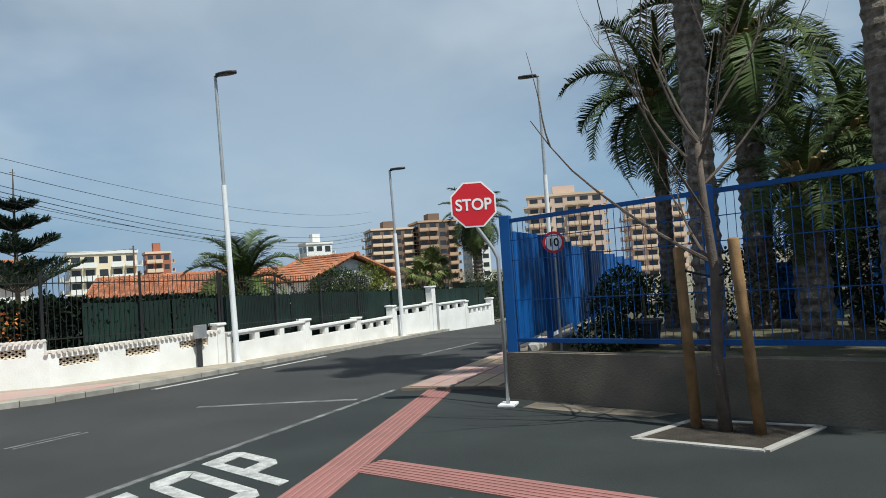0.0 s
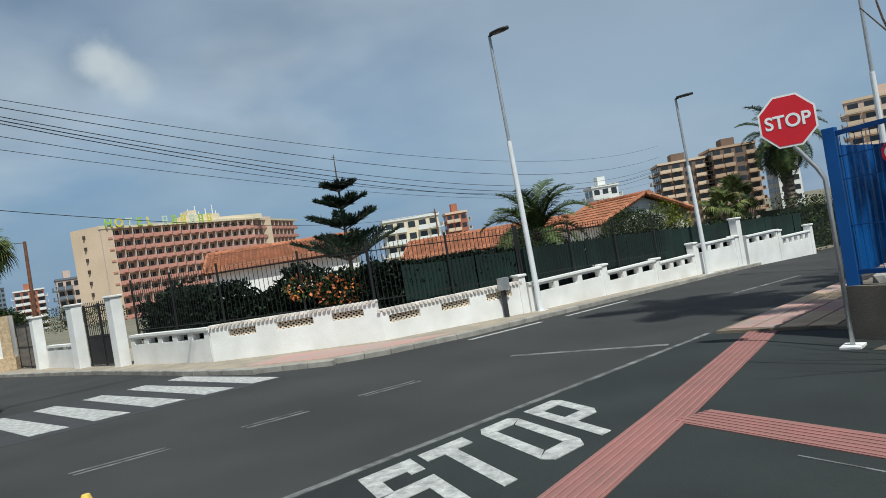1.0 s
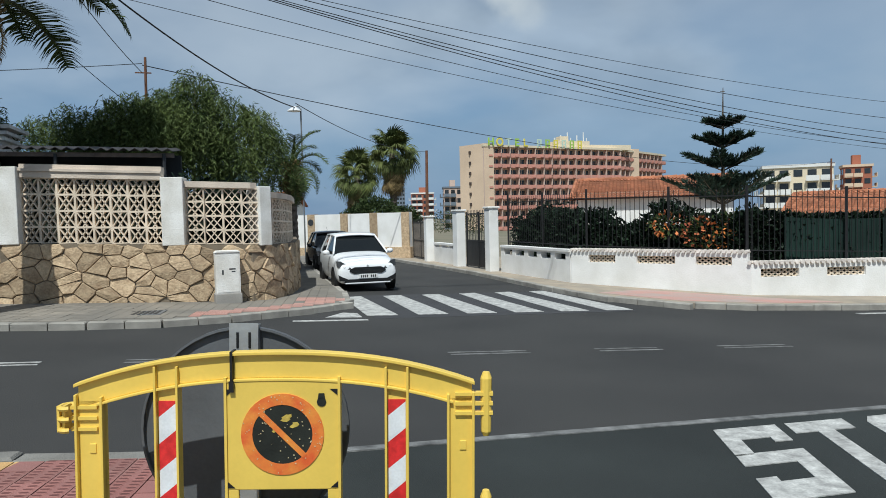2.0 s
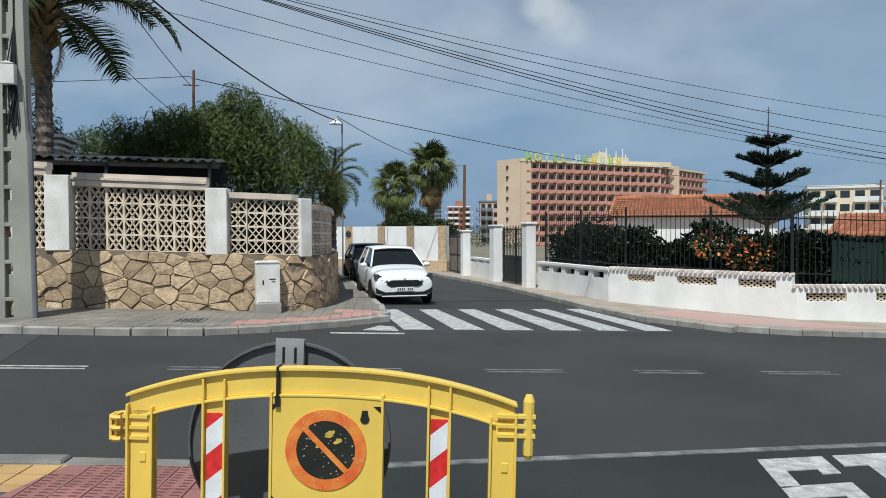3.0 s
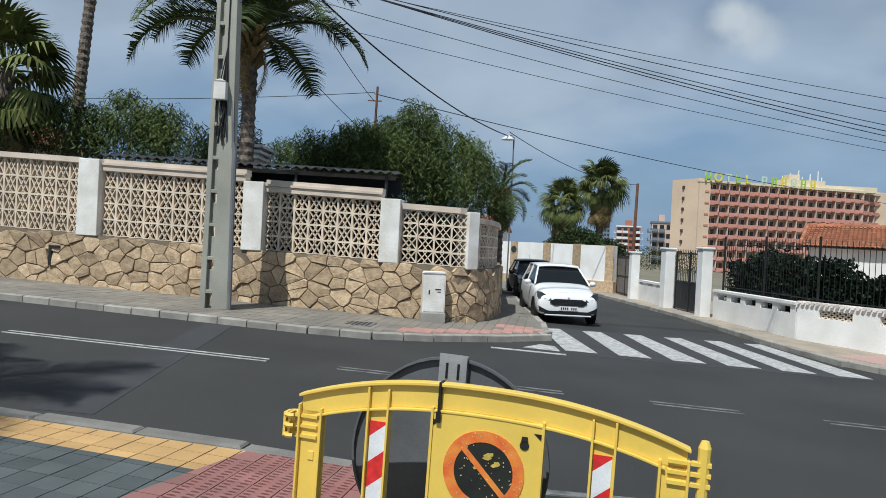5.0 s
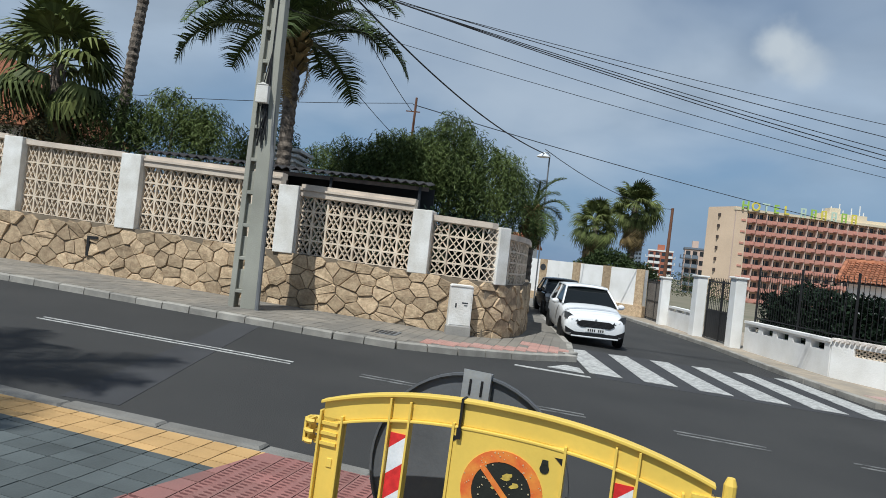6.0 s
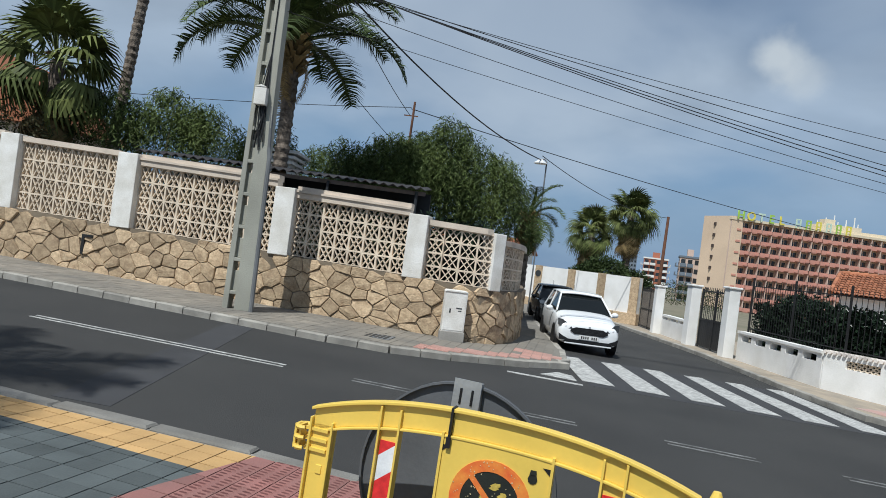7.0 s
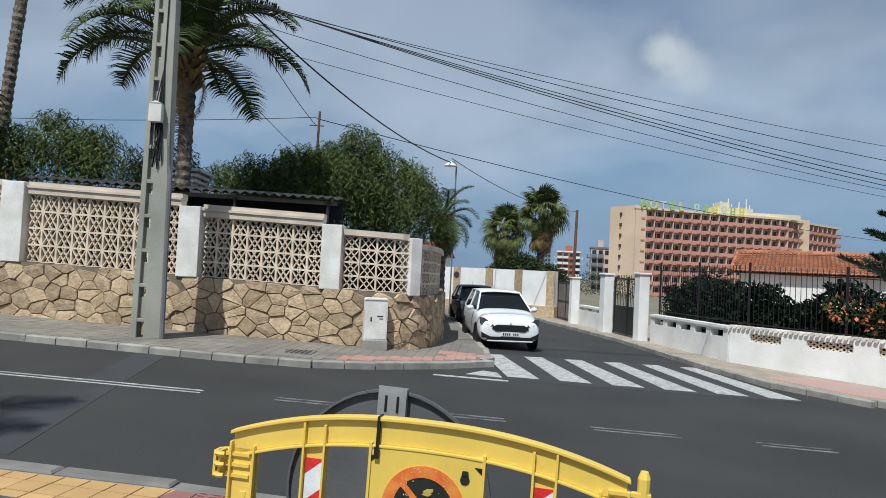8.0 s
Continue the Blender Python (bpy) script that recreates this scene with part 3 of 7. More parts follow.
def s_at(x):
    """Metres along the white wall at x."""
    for (a, b, s) in zip(EAST, EAST[1:], EAST_S):
        if a[0] <= x <= b[0]:
            return s + (x - a[0]) / (b[0] - a[0]) * math.hypot(b[0] - a[0], b[1] - a[1])


def white_section(s0, s1, ztop, openings, screens, cap, tilecap):
    """A length of wall with a level top: openings are (from, to, sill, head) along it, all through the wall."""
    n = max(1, int(round((s1 - s0) / 1.4)))
    T = 0.22
    cuts = sorted({s0, s1, *[v for o in openings for v in o[:2]], *[s for s in EAST_S if s0 < s < s1]})
    wall = None
    b = bmesh.new()

    def chunk(a, c, z0, z1, d0=0.0, d1=T):
        xa, ya, an = at_east(a + 1e-4)
        xc, yc, _ = at_east(c - 1e-4)
        nx, ny = -math.sin(an), math.cos(an)
        v = []
        for z in (z0, z1):
            for (x, y) in ((xa, ya), (xc, yc)):
                for d in (d0, d1):
                    zz = (gz(x) - 0.1) if z is None else z
                    v.append(b.verts.new((x + nx * d, y + ny * d, zz)))
        for f in ((0, 2, 3, 1), (4, 5, 7, 6), (0, 4, 6, 2), (1, 3, 7, 5), (0, 1, 5, 4), (2, 6, 7, 3)):
            b.faces.new([v[i] for i in f])

    for a, c in zip(cuts, cuts[1:]):
        o = next((o for o in openings if o[0] <= a + 1e-6 and c <= o[1] + 1e-6), None)
        if o:
            chunk(a, c, None, o[2])
            chunk(a, c, o[3], ztop)
        else:
            chunk(a, c, None, ztop)
    wall = structure("wall_east", b, WHITEWASH, "whitewashed garden wall with openwork panels")
    if cap:
        b = bmesh.new()
        for a, c in zip(cuts, cuts[1:]):
            chunk(a, c, ztop, ztop + cap, -0.04, T + 0.04)
        part("coping", b, WHITEWASH, wall, "white coping")
    if tilecap:
        b = bmesh.new()
        s = s0 + 0.05
        while s < s1:
            x, y, an = at_east(s)
            nx, ny = -math.sin(an), math.cos(an)
            tube(b, [(x - nx * 0.06, y - ny * 0.06, ztop + 0.03), (x + nx * (T + 0.06), y + ny * (T + 0.06), ztop + 0.025)], 0.045, 8)
            s += 0.12
        part("tile_cap", b, mat("limewashed tile", (0.66, 0.60, 0.55), 0.85, 0.2, 4, 40, 0.3, island=0.2) if "limewashed tile" not in bpy.data.materials else bpy.data.materials["limewashed tile"], wall, "scalloped limewashed tile capping")
    if screens:
        for a, c, z0, z1 in openings:
            b = bmesh.new()
            k = max(2, round((c - a) / 0.14))
            for i in range(k):
                for j in range(2):
                    xa, ya, an = at_east(a + (c - a) * (i + 0.5) / k)
                    nx, ny = -math.sin(an), math.cos(an)
                    ux, uy = math.cos(an), math.sin(an)
                    zc, r, hw = z0 + (z1 - z0) * (j + 0.5) / 2, (z1 - z0) / 4, (c - a) / k / 2
                    px, py = xa + nx * 0.1, ya + ny * 0.1
                    for sx in (-1, 1):
                        beam(b, (px - ux * hw, py - uy * hw, zc), (px, py, zc + sx * r), 0.03, 0.05, (nx, ny, 0))
                        beam(b, (px + ux * hw, py + uy * hw, zc), (px, py, zc + sx * r), 0.03, 0.05, (nx, ny, 0))
            part("openwork", b, LATTICE, wall, "clay openwork screen")
    return wall


def plain_openings(s0, s1, n, ztop, head=0.06, tall=0.17, gap=0.24):
    w = (s1 - s0 - gap * (n + 1)) / n
    return [(s0 + gap + i * (w + gap), s0 + gap + i * (w + gap) + w, ztop - head - tall, ztop - head) for i in range(n)]


# sections: from, to (metres along), level top, number of openings, screens, coping, tile cap
white_section(0.05, 4.45, 0.66, plain_openings(0.05, 4.45, 5, 0.66), False, 0.07, False)
s_b, s_c, s_d = 4.5, s_at(11.25), s_at(15.55)
white_section(s_b, s_c, 0.70, [(s_b + 0.55, s_b + 1.35, 0.40, 0.60), (s_b + 1.95, s_b + 2.95, 0.40, 0.60), (s_b + 3.45, s_c - 0.35, 0.40, 0.60)], True, 0, True)
white_section(s_c, s_d, 0.44, [(s_c + 0.3, s_c + 1.2, 0.13, 0.33), (s_c + 1.85, s_c + 2.75, 0.13, 0.33), (s_c + 3.3, s_d - 0.35, 0.13, 0.33)], True, 0, True)
for x0, x1, zt, n in ((15.8, 19.4, 0.34, 3), (19.45, 22.45, 0.12, 3), (22.5, 25.0, 0.0, 3), (25.1, 27.7, 0.30, 3), (28.5, 30.95, 0.22, 3), (31.0, 33.5, -0.14, 5)):
    a, c = s_at(x0), s_at(x1)
    white_section(a, c, zt, plain_openings(a, c, n, zt, 0.07, 0.2, 0.2), False, 0.06, False)


def white_post(x, y, a, w, d, z1, label="whitewashed wall pier"):
    b = bmesh.new()
    box(b, -w / 2, w / 2, -0.04, d, -0.1, z1)
    box(b, -w / 2 - 0.04, w / 2 + 0.04, -0.08, d + 0.04, z1, z1 + 0.07)
    ob = structure("pier", b, WHITEWASH, label)
    ob.matrix_world = Matrix.Translation((x, y, gz(x))) @ Euler((0, 0, a)).to_matrix().to_4x4()
    mod = ob.modifiers.new("bevel", "BEVEL")
    mod.width, mod.segments = 0.02, 2
    return ob


for x, z1 in ((15.6, 1.16), (19.42, 1.06), (22.47, 0.95), (25.05, 1.28), (27.8, 1.3), (30.97, 1.25), (33.6, 1.3)):
    px, py, a = at_east(s_at(x))
    white_post(px, py, a, 0.24, 0.28, z1)
px, py, a = at_east(s_at(28.1))
white_post(px, py, a, 0.30, 0.3, 2.0)

# gate piers, gates and the wall further up the side street
for x, y, w, h in ((7.98, 24.75, 0.40, 2.2), (8.26, 21.95, 0.36, 2.26), (7.75, 28.3, 0.28, 2.0)):
    white_post(x, y, radians(98), w, 0.32, h, "tall whitewashed gate pier")
b = bmesh.new()
for x0, y0, x1, y1, zt, n in ((7.78, 28.1, 7.88, 25.1, 0.78, 3),):
    beam(b, (x0 + 0.1, y0, 0.1), (x1 + 0.1, y1, 0.1), 0.22, 0.75)
    beam(b, (x0 + 0.1, y0, 0.62), (x1 + 0.1, y1, 0.62), 0.26, 0.08)
    for k in range(n + 1):
        f = k / n
        x, y = x0 + (x1 - x0) * f + 0.1, y0 + (y1 - y0) * f
        box(b, x - 0.1, x + 0.1, y - 0.1, y + 0.1, 0.4, 0.6)
structure("wall_east_far", b, WHITEWASH, "low whitewashed wall with open slots")


def bar_gate(name, p, q, h, label, solid=False):
    p, q = Vector(p), Vector(q)
    d = q - p
    g = thing(name, p.x, p.y, gz(p.x) + 0.12, label, "gate", turn=math.degrees(math.atan2(d.y, d.x)))
    L = d.length
    b = bmesh.new()
    for z in (0.08, h * 0.48, h - 0.08):
        box(b, 0, L, -0.02, 0.02, z - 0.025, z + 0.025)
    for x in (0.03, L / 2, L - 0.03):
        box(b, x - 0.03, x + 0.03, -0.025, 0.025, 0.02, h)
    part("gate_frame", b, IRON, g)
    k = 0.12
    while k < L:
        b = bmesh.new()
        tube(b, [(k, 0, 0.06), (k, 0, h + 0.06)], 0.010, 6)
        part("bar", b, IRON, g)
        k += 0.13
    b = bmesh.new()
    box(b, 0.03, L - 0.03, -0.006, 0.006, 0.1, h * (0.95 if solid else 0.5))
    part("lower_panel", b, IRON if not solid else mat("grey boards", (0.22, 0.19, 0.16), 0.8, 0.2, 3, 40, 0.3), g)
    return g


bar_gate("garden_gate", (8.02, 24.35), (8.24, 22.25), 2.05, "black iron bar gate between white piers")
bar_gate("yard_gate", (7.65, 31.2), (7.72, 28.6), 1.75, "weathered grey boarded gate beside a white pier", True)

# wall across the end of the side street: white bays between stone piers
bm = bmesh.new()
beam(bm, (-3.0, 39.6, 0.95), (7.55, 31.3, 0.95), 0.3, 2.1)
wall_end = structure("wall_end", bm, WHITEWASH, "whitewashed wall with rubble piers and plinth")
for f in (0.44, 0.60, 0.74, 0.86, 0.985):
    x, y = -3.0 + 10.55 * f, 39.6 - 8.3 * f
    b = bmesh.new()
    box(b, -0.20, 0.20, -0.20, 0.2, -0.15, 2.02)
    ob = part("stone_pier", b, STONE, wall_end, "rubble stone pier")
    ob.matrix_basis = pose(x, y, 0, 0, 0, -38.2)
b = bmesh.new()
beam(b, (-3.0 + 0.11, 39.6 - 0.12, 0.12), (7.55, 31.19, 0.12), 0.34, 0.5)
part("plinth", b, STONE, wall_end, "low rubble plinth")

# ---- iron railing with a hedge screen behind the white wall ----
def railing(x0, x1, ztop, lean=0.22):
    """Bars every 13 cm on the back of the white wall."""
    s0, s1 = s_at(x0) if x0 > 8.4 else 0.2, s_at(x1)
    px, py, _ = at_east(s0)
    r = tagged(new("iron_railing"), "black iron railing along the garden wall", "railing")
    r.matrix_world = pose(px, py, gz(px))
    o = Vector((px, py, gz(px)))
    s = s0
    rails = [bmesh.new(), bmesh.new()]
    k = 0
    prev = None
    while s < s1:
        x, y, a = at_east(s)
        x, y = x - math.sin(a) * lean, y + math.cos(a) * lean
        base = gz(x) + 0.8
        b = bmesh.new()
        thick = k % 18 == 0
        tube(b, [(x - o.x, y - o.y, base - o.z), (x - o.x, y - o.y, gz(x) + ztop + (0.08 if thick else 0) - o.z)], 0.035 if thick else 0.009, 6)
        part("post" if thick else "bar", b, IRON, r)
        if prev:
            for rail, z in zip(rails, (ztop - 0.18, 1.15)):
                beam(rail, (prev[0] - o.x, prev[1] - o.y, gz(prev[0]) + z - o.z), (x - o.x, y - o.y, gz(x) + z - o.z), 0.03, 0.025)
        prev = (x, y)
        s += 0.13
        k += 1
    for rail in rails:
        part("rail", rail, IRON, r)


railing(8.3, 11.3, 2.62)
railing(11.3, 15.9, 2.6)
railing(15.9, 23.6, 2.55)
FABRIC = mat("green netting", (0.009, 0.030, 0.023), 0.85, 0.3, 0.8, 90, 0.3, c2=(0.004, 0.011, 0.009))
gs = tagged(new("netting_screen"), "dark green privacy netting tied behind the railing", "netting")
gs.matrix_world = pose(13.2, 12.6, gz(13.2))
s_n = s_at(12.2)
while s_n < s_at(33.0):
    b = bmesh.new()
    cols = []
    for i in range(9):
        x, y, a = at_east(min(s_n + 2.3 * i / 8, total_east - 0.01))
        off = 0.34 + 0.02 * math.sin(i * 2.1 + s_n)
        x, y = x - math.sin(a) * off, y + math.cos(a) * off
        top = 1.96 - 0.03 * math.sin(math.pi * i / 8) + 0.02 * math.sin(s_n * 3)
        cols.append([b.verts.new((x - 13.2 + dx, y - 12.6, gz(x) - gz(13.2) + z)) for dx in (0, 0.008) for z in (0.55, 0.9 + 0.3 * (i % 2), top)])
    for c0, c1 in zip(cols, cols[1:]):
        for u, v in ((0, 1), (1, 2), (2, 5), (5, 4), (4, 3), (3, 0)):
            b.faces.new((c0[u], c0[v], c1[v], c1[u]))
    part("panel", b, FABRIC, gs)
    s_n += 2.34

# ---- street lamps ----
def street_lamp(x, y, h, arm, label):
    z = gz(x) + 0.1
    t = thing("street_lamp", x, y, z, label, "street lamp", "street lamps on the main road")
    t.matrix_world = pose(x, y, z, -0.9, -0.7, 0) if y > 8 else t.matrix_world
    b = bmesh.new()
    tube(b, [(0, 0, 0), (0, 0, h * 0.62)], [0.085, 0.07], 12)
    box(b, -0.16, 0.16, -0.16, 0.16, -0.02, 0.02)
    part("pole", b, WHITE_METAL, t, smooth=False)
    b = bmesh.new()
    tube(b, [(0, 0, h * 0.62), (0, 0, h)], [0.052, 0.045], 10)
    part("upper_pole", b, STEEL, t)
    b = bmesh.new()
    d = Vector((*arm, 0)).normalized()
    tube(b, [(0, 0, h - 0.12), (0, 0, h + 0.02), d * 0.12 + Vector((0, 0, h + 0.06)), d * 0.25 + Vector((0, 0, h + 0.07))], 0.045, 8)
    part("bracket", b, DARK_METAL, t)
    b = bmesh.new()
    n = Vector((-d.y, d.x, 0))
    prof = [(0.05, 0.08), (0.2, 0.16), (0.42, 0.19), (0.6, 0.13), (0.66, 0.04)]
    rows = []
    for u, w in prof:
        rows.append([b.verts.new(d * u + n * (w * s) + Vector((0, 0, h + 0.06 + e))) for s, e in ((-1, 0), (-0.6, 0.05), (0.6, 0.05), (1, 0), (0.6, -0.03), (-0.6, -0.03))])
    for r0, r1 in zip(rows, rows[1:]):
        for k in range(6):
            b.faces.new((r0[k], r0[(k + 1) % 6], r1[(k + 1) % 6], r1[k]))
    b.faces.new(rows[0])
    b.faces.new(rows[-1][::-1])
    part("head", b, DARK_METAL, t, "flat dark lamp head", smooth=True)
    return t


street_lamp(15.95, 11.72, 8.0, (0.1, -1), "tall white street lamp before the white garden wall")
street_lamp(25.3, 10.75, 6.65, (0.1, -1), "white street lamp further down the slope by the wall")
street_lamp(22.3, 4.0, 8.55, (-0.1, 1), "tall white street lamp behind the blue fence")

# ---- stop sign ----
sx, sy = 9.77, 2.36
t = thing("stop_sign", sx, sy, gz(sx) + 0.004, "red octagonal STOP sign on a bent galvanised post", "traffic sign")
b = bmesh.new()
tube(b, [(0, 0, 0), (0, 0, 2.15), (-0.02, 0.06, 2.3), (-0.06, 0.26, 2.62), (-0.06, 0.29, 2.85), (-0.06, 0.29, 3.2)], 0.028, 10)
part("post", b, STEEL, t, smooth=True)
b = bmesh.new()
slab(b, [(-0.15, -0.12), (0.15, -0.12), (0.15, 0.12), (-0.15, 0.12)], 0, 0.03, False)
part("foot", b, WHITEWASH, t, "pale cement footing")
R8 = 0.335 / math.cos(math.pi / 8)
octagon = lambda r: [(r * math.cos(math.pi / 8 + k * math.pi / 4), r * math.sin(math.pi / 8 + k * math.pi / 4)) for k in range(8)]
b = bmesh.new()
upright(b, octagon(R8), 0.0, 0.02)
me = bpy.data.meshes.new("plate")
bmesh.ops.recalc_face_normals(b, faces=b.faces)
b.to_mesh(me)
b.free()
me.materials.append(WHITE_SIGN)
plate = new("plate", me)
plate.parent = t
plate.matrix_basis = pose(-0.10, 0.29, 2.97, 0, 0, -72)
b = bmesh.new()
upright(b, octagon(R8 - 0.026), -0.004, 0.0)
part("red_field", b, RED_SIGN, plate)
words("STOP", 0.235, WHITE_SIGN, plate, "lettering", pose(0, -0.006, -0.01, 90, 0, 0) @ Matrix.Diagonal((0.95, 1.0, 1, 1)))

# ---- yellow barrier ----
BL, BR = Vector((-0.77, 3.46)), Vector((1.0, 2.99))
BW = (BR - BL).length
bar = thing("plastic_barrier", BL.x, BL.y, gz(0) + 0.03, "yellow plastic pedestrian barrier with a faded no-parking sign", "barrier", turn=math.degrees(math.atan2(BR.y - BL.y, BR.x - BL.x)))
bar.matrix_world = bar.matrix_world @ pose(-0.02, 0, 0.012, 0, 1.4, 0)
TOP0, TOP1 = 0.945, 1.09


def arc_z(u, base=TOP0, rise=TOP1 - TOP0):
    k = (u / BW - 0.5) * 2
    return base + rise * (1 - abs(k) ** 2.3)


def bowed(b, u0, u1, lo, hi, y0, y1, n=24):
    """A bar under the bowed top edge, between two depths below it."""
    rows = []
    for i in range(n + 1):
        u = u0 + (u1 - u0) * i / n
        zt = arc_z(u)
        rows.append([b.verts.new((u, y, zt - d)) for y, d in ((y0, lo), (y1, lo), (y1, hi), (y0, hi))])
    for r0, r1 in zip(rows, rows[1:]):
        for k in range(4):
            b.faces.new((r0[k], r0[(k + 1) % 4], r1[(k + 1) % 4], r1[k]))
    b.faces.new(rows[0])
    b.faces.new(rows[-1][::-1])


for nm, args in (("top_rail", (0, BW, 0, 0.016, -0.03, 0.03)), ("rail_web", (0.012, BW - 0.012, 0.016, 0.125, -0.008, 0.008)), ("lower_lip", (0.1, BW - 0.1, 0.125, 0.138, -0.026, 0.026))):
    b = bmesh.new()
    bowed(b, *args)
    part(nm, b, YELLOW, bar, bevel=0.003)
for u0 in (0, BW - 0.128):
    b = bmesh.new()
    zt = arc_z(0.06) - 0.1
    box(b, u0, u0 + 0.128, -0.008, 0.008, 0.05, zt)
    for e in (u0, u0 + 0.116):
        box(b, e, e + 0.012, -0.03, 0.03, 0.04, zt + (0.03 if e in (0, BW - 0.012) else 0.02))
    for z in (0.33, 0.62):
        box(b, u0 + 0.06, u0 + 0.09, -0.013, 0.0, z, z + 0.045)
    part("side_frame", b, YELLOW, bar, bevel=0.003)
b = bmesh.new()
box(b, 0, BW, -0.03, 0.03, 0.04, 0.10)
part("bottom_rail", b, YELLOW, bar, bevel=0.004)
for u0 in (0.36, 1.415):
    b = bmesh.new()
    zt = arc_z(u0 + 0.05) - 0.03
    box(b, u0 + 0.008, u0 + 0.104, -0.004, 0.012, 0.1, zt - 0.02)
    for e in (u0, u0 + 0.1):
        box(b, e, e + 0.011, -0.03, 0.03, 0.1, zt)
    strip_col = part("strip_column", b, YELLOW, bar, bevel=0.002)
    z, k = 0.16, 0
    ztop = 0.86
    while z < ztop:
        b = bmesh.new()
        z1 = min(z + 0.125, ztop)
        upright(b, [(u0 + 0.016, z), (u0 + 0.096, min(z + 0.065, ztop)), (u0 + 0.096, min(z1 + 0.065, ztop)), (u0 + 0.016, z1)], -0.0085, -0.004)
        part("reflective_stripe", b, STRIPE_RED if k % 2 else STRIPE_WHITE, strip_col)
        z += 0.125
        k += 1
b = bmesh.new()
box(b, 0.685, 1.205, -0.022, -0.006, 0.445, arc_z(0.93) - 0.13)
board = part("sign_board", b, YELLOW, bar, bevel=0.004)
for e in (0.68, 1.20):
    b = bmesh.new()
    box(b, e, e + 0.012, -0.03, 0.03, 0.1, arc_z(0.93) - 0.12)
    part("upright", b, YELLOW, bar)
cu, cz = 0.945, 0.705
b = bmesh.new()
ring(b, cu, cz, 0.138, 0.190, -0.0265, -0.022)
part("sign_ring", b, SIGN_ORANGE, board, "faded orange-red ring")
b = bmesh.new()
disc(b, cu, cz, 0.138, -0.0245, -0.022)
part("sign_disc", b, SIGN_BLACK, board, "scratched black disc")
b = bmesh.new()
upright(b, [(cu + r * math.cos(a), cz + r * math.sin(a)) for r, a in ((0.145, radians(130)), (0.145, radians(140)), (0.145, radians(-50)), (0.145, radians(-40)))], -0.028, -0.0245)
part("sign_slash", b, SIGN_ORANGE, board, "faded diagonal bar")
rng = random.Random(5)
b = bmesh.new()
for k in range(90):
    a, r = rng.uniform(0, math.tau), 0.185 * math.sqrt(rng.random())
    u, z, w = cu + r * math.cos(a), cz + r * math.sin(a), rng.uniform(0.0012, 0.0032)
    upright(b, [(u - w, z - w * 0.6), (u + w, z - w), (u + w * 0.7, z + w), (u - w * 0.8, z + w * 0.7)], -0.0285, -0.022)
part("specks", b, mat("pale speck", (0.6, 0.5, 0.3), 0.8, 0.2, 20, 90, 0.0), board, "pale chipped specks")["kind"] = "stuff"
for k, (du, dz, s) in enumerate(((0.02, 0.075, 1.0), (0.055, 0.045, 0.8), (-0.03, 0.02, 0.7))):
    b = bmesh.new()
    poly = [(cu + du + s * 0.030 * math.cos(t) * rng.uniform(0.35, 1.1) + 0.35 * s * 0.03 * math.sin(t), cz + dz + s * 0.022 * math.sin(t) * rng.uniform(0.4, 1.1)) for t in [q * math.tau / 11 for q in range(11)]]
    upright(b, poly, -0.0262, -0.0244)
    part("scuff", b, SIGN_BLACK_WEAR, board, "yellow scuff through the black film")
b = bmesh.new()
disc(b, 1.125, 0.855, 0.022, -0.0255, -0.022, 10)
upright(b, [(1.108, 0.87), (1.142, 0.87), (1.138, 0.895), (1.112, 0.895)], -0.0255, -0.022)
part("emblem", b, SIGN_BLACK, board, "small dark municipal emblem")
for u, z in ((0.69, 0.915), (1.165, 0.915), (0.69, 0.455), (1.165, 0.455)):
    b = bmesh.new()
    upright(b, [(u, z), (u + 0.035, z), (u + (0.035 if u > 1 else 0.0), z - 0.03 if z > 0.8 else z + 0.03)], -0.025, -0.021)
    part("corner_notch", b, BLACK, board)
b = bmesh.new()
for e in (0.685, 1.15):
    box(b, e, e + 0.055, -0.02, 0.0, 0.1, 0.445)
box(b, 0.74, 1.15, -0.02, 0.0, 0.36, 0.385)
box(b, 0.74, 1.15, -0.02, 0.0, 0.1, 0.14)
for k in range(7):
    u = 0.755 + k * 0.06
    box(b, u, u + 0.032, -0.02, 0.0, 0.14, 0.36)
part("louvre", b, YELLOW, bar, "slotted lower panel", bevel=0.002)
b = bmesh.new()
for z in (0.735, 0.785, 0.835):
    box(b, -0.02, 0.10, -0.02, 0.012, z - 0.008, z + 0.008)
    tube(b, [(-0.035 + 0.035 * math.cos(a), 0.045 * math.sin(a), z) for a in [radians(60 + 20 * k) for k in range(13)]], 0.012, 6)
for s in (-0.07, -0.045):
    box(b, s - 0.006, s + 0.006, -0.03, 0.03, 0.725, 0.845)
part("hinge_socket", b, YELLOW, bar, "yellow ring socket")
for zc in (0.835, 0.275):
    b = bmesh.new()
    tube(b, [(BW + 0.055, 0, zc - 0.15), (BW + 0.055, 0, zc - 0.13), (BW + 0.055, 0, zc + 0.12), (BW + 0.055, 0, zc + 0.15)], [0.014, 0.024, 0.027, 0.016], 10)
    for z in (zc + 0.05, zc + 0.005, zc - 0.04):
        box(b, BW - 0.09, BW + 0.085, -0.022, 0.012, z - 0.008, z + 0.008)
    part("hinge_pin", b, YELLOW, bar, "yellow hinge pin")
for u in (0.2, BW - 0.2):
    b = bmesh.new()
    box(b, u - 0.035, u + 0.035, -0.27, 0.27, -0.03, 0.03)
    part("foot", b, YELLOW, bar, bevel=0.008)
b = bmesh.new()
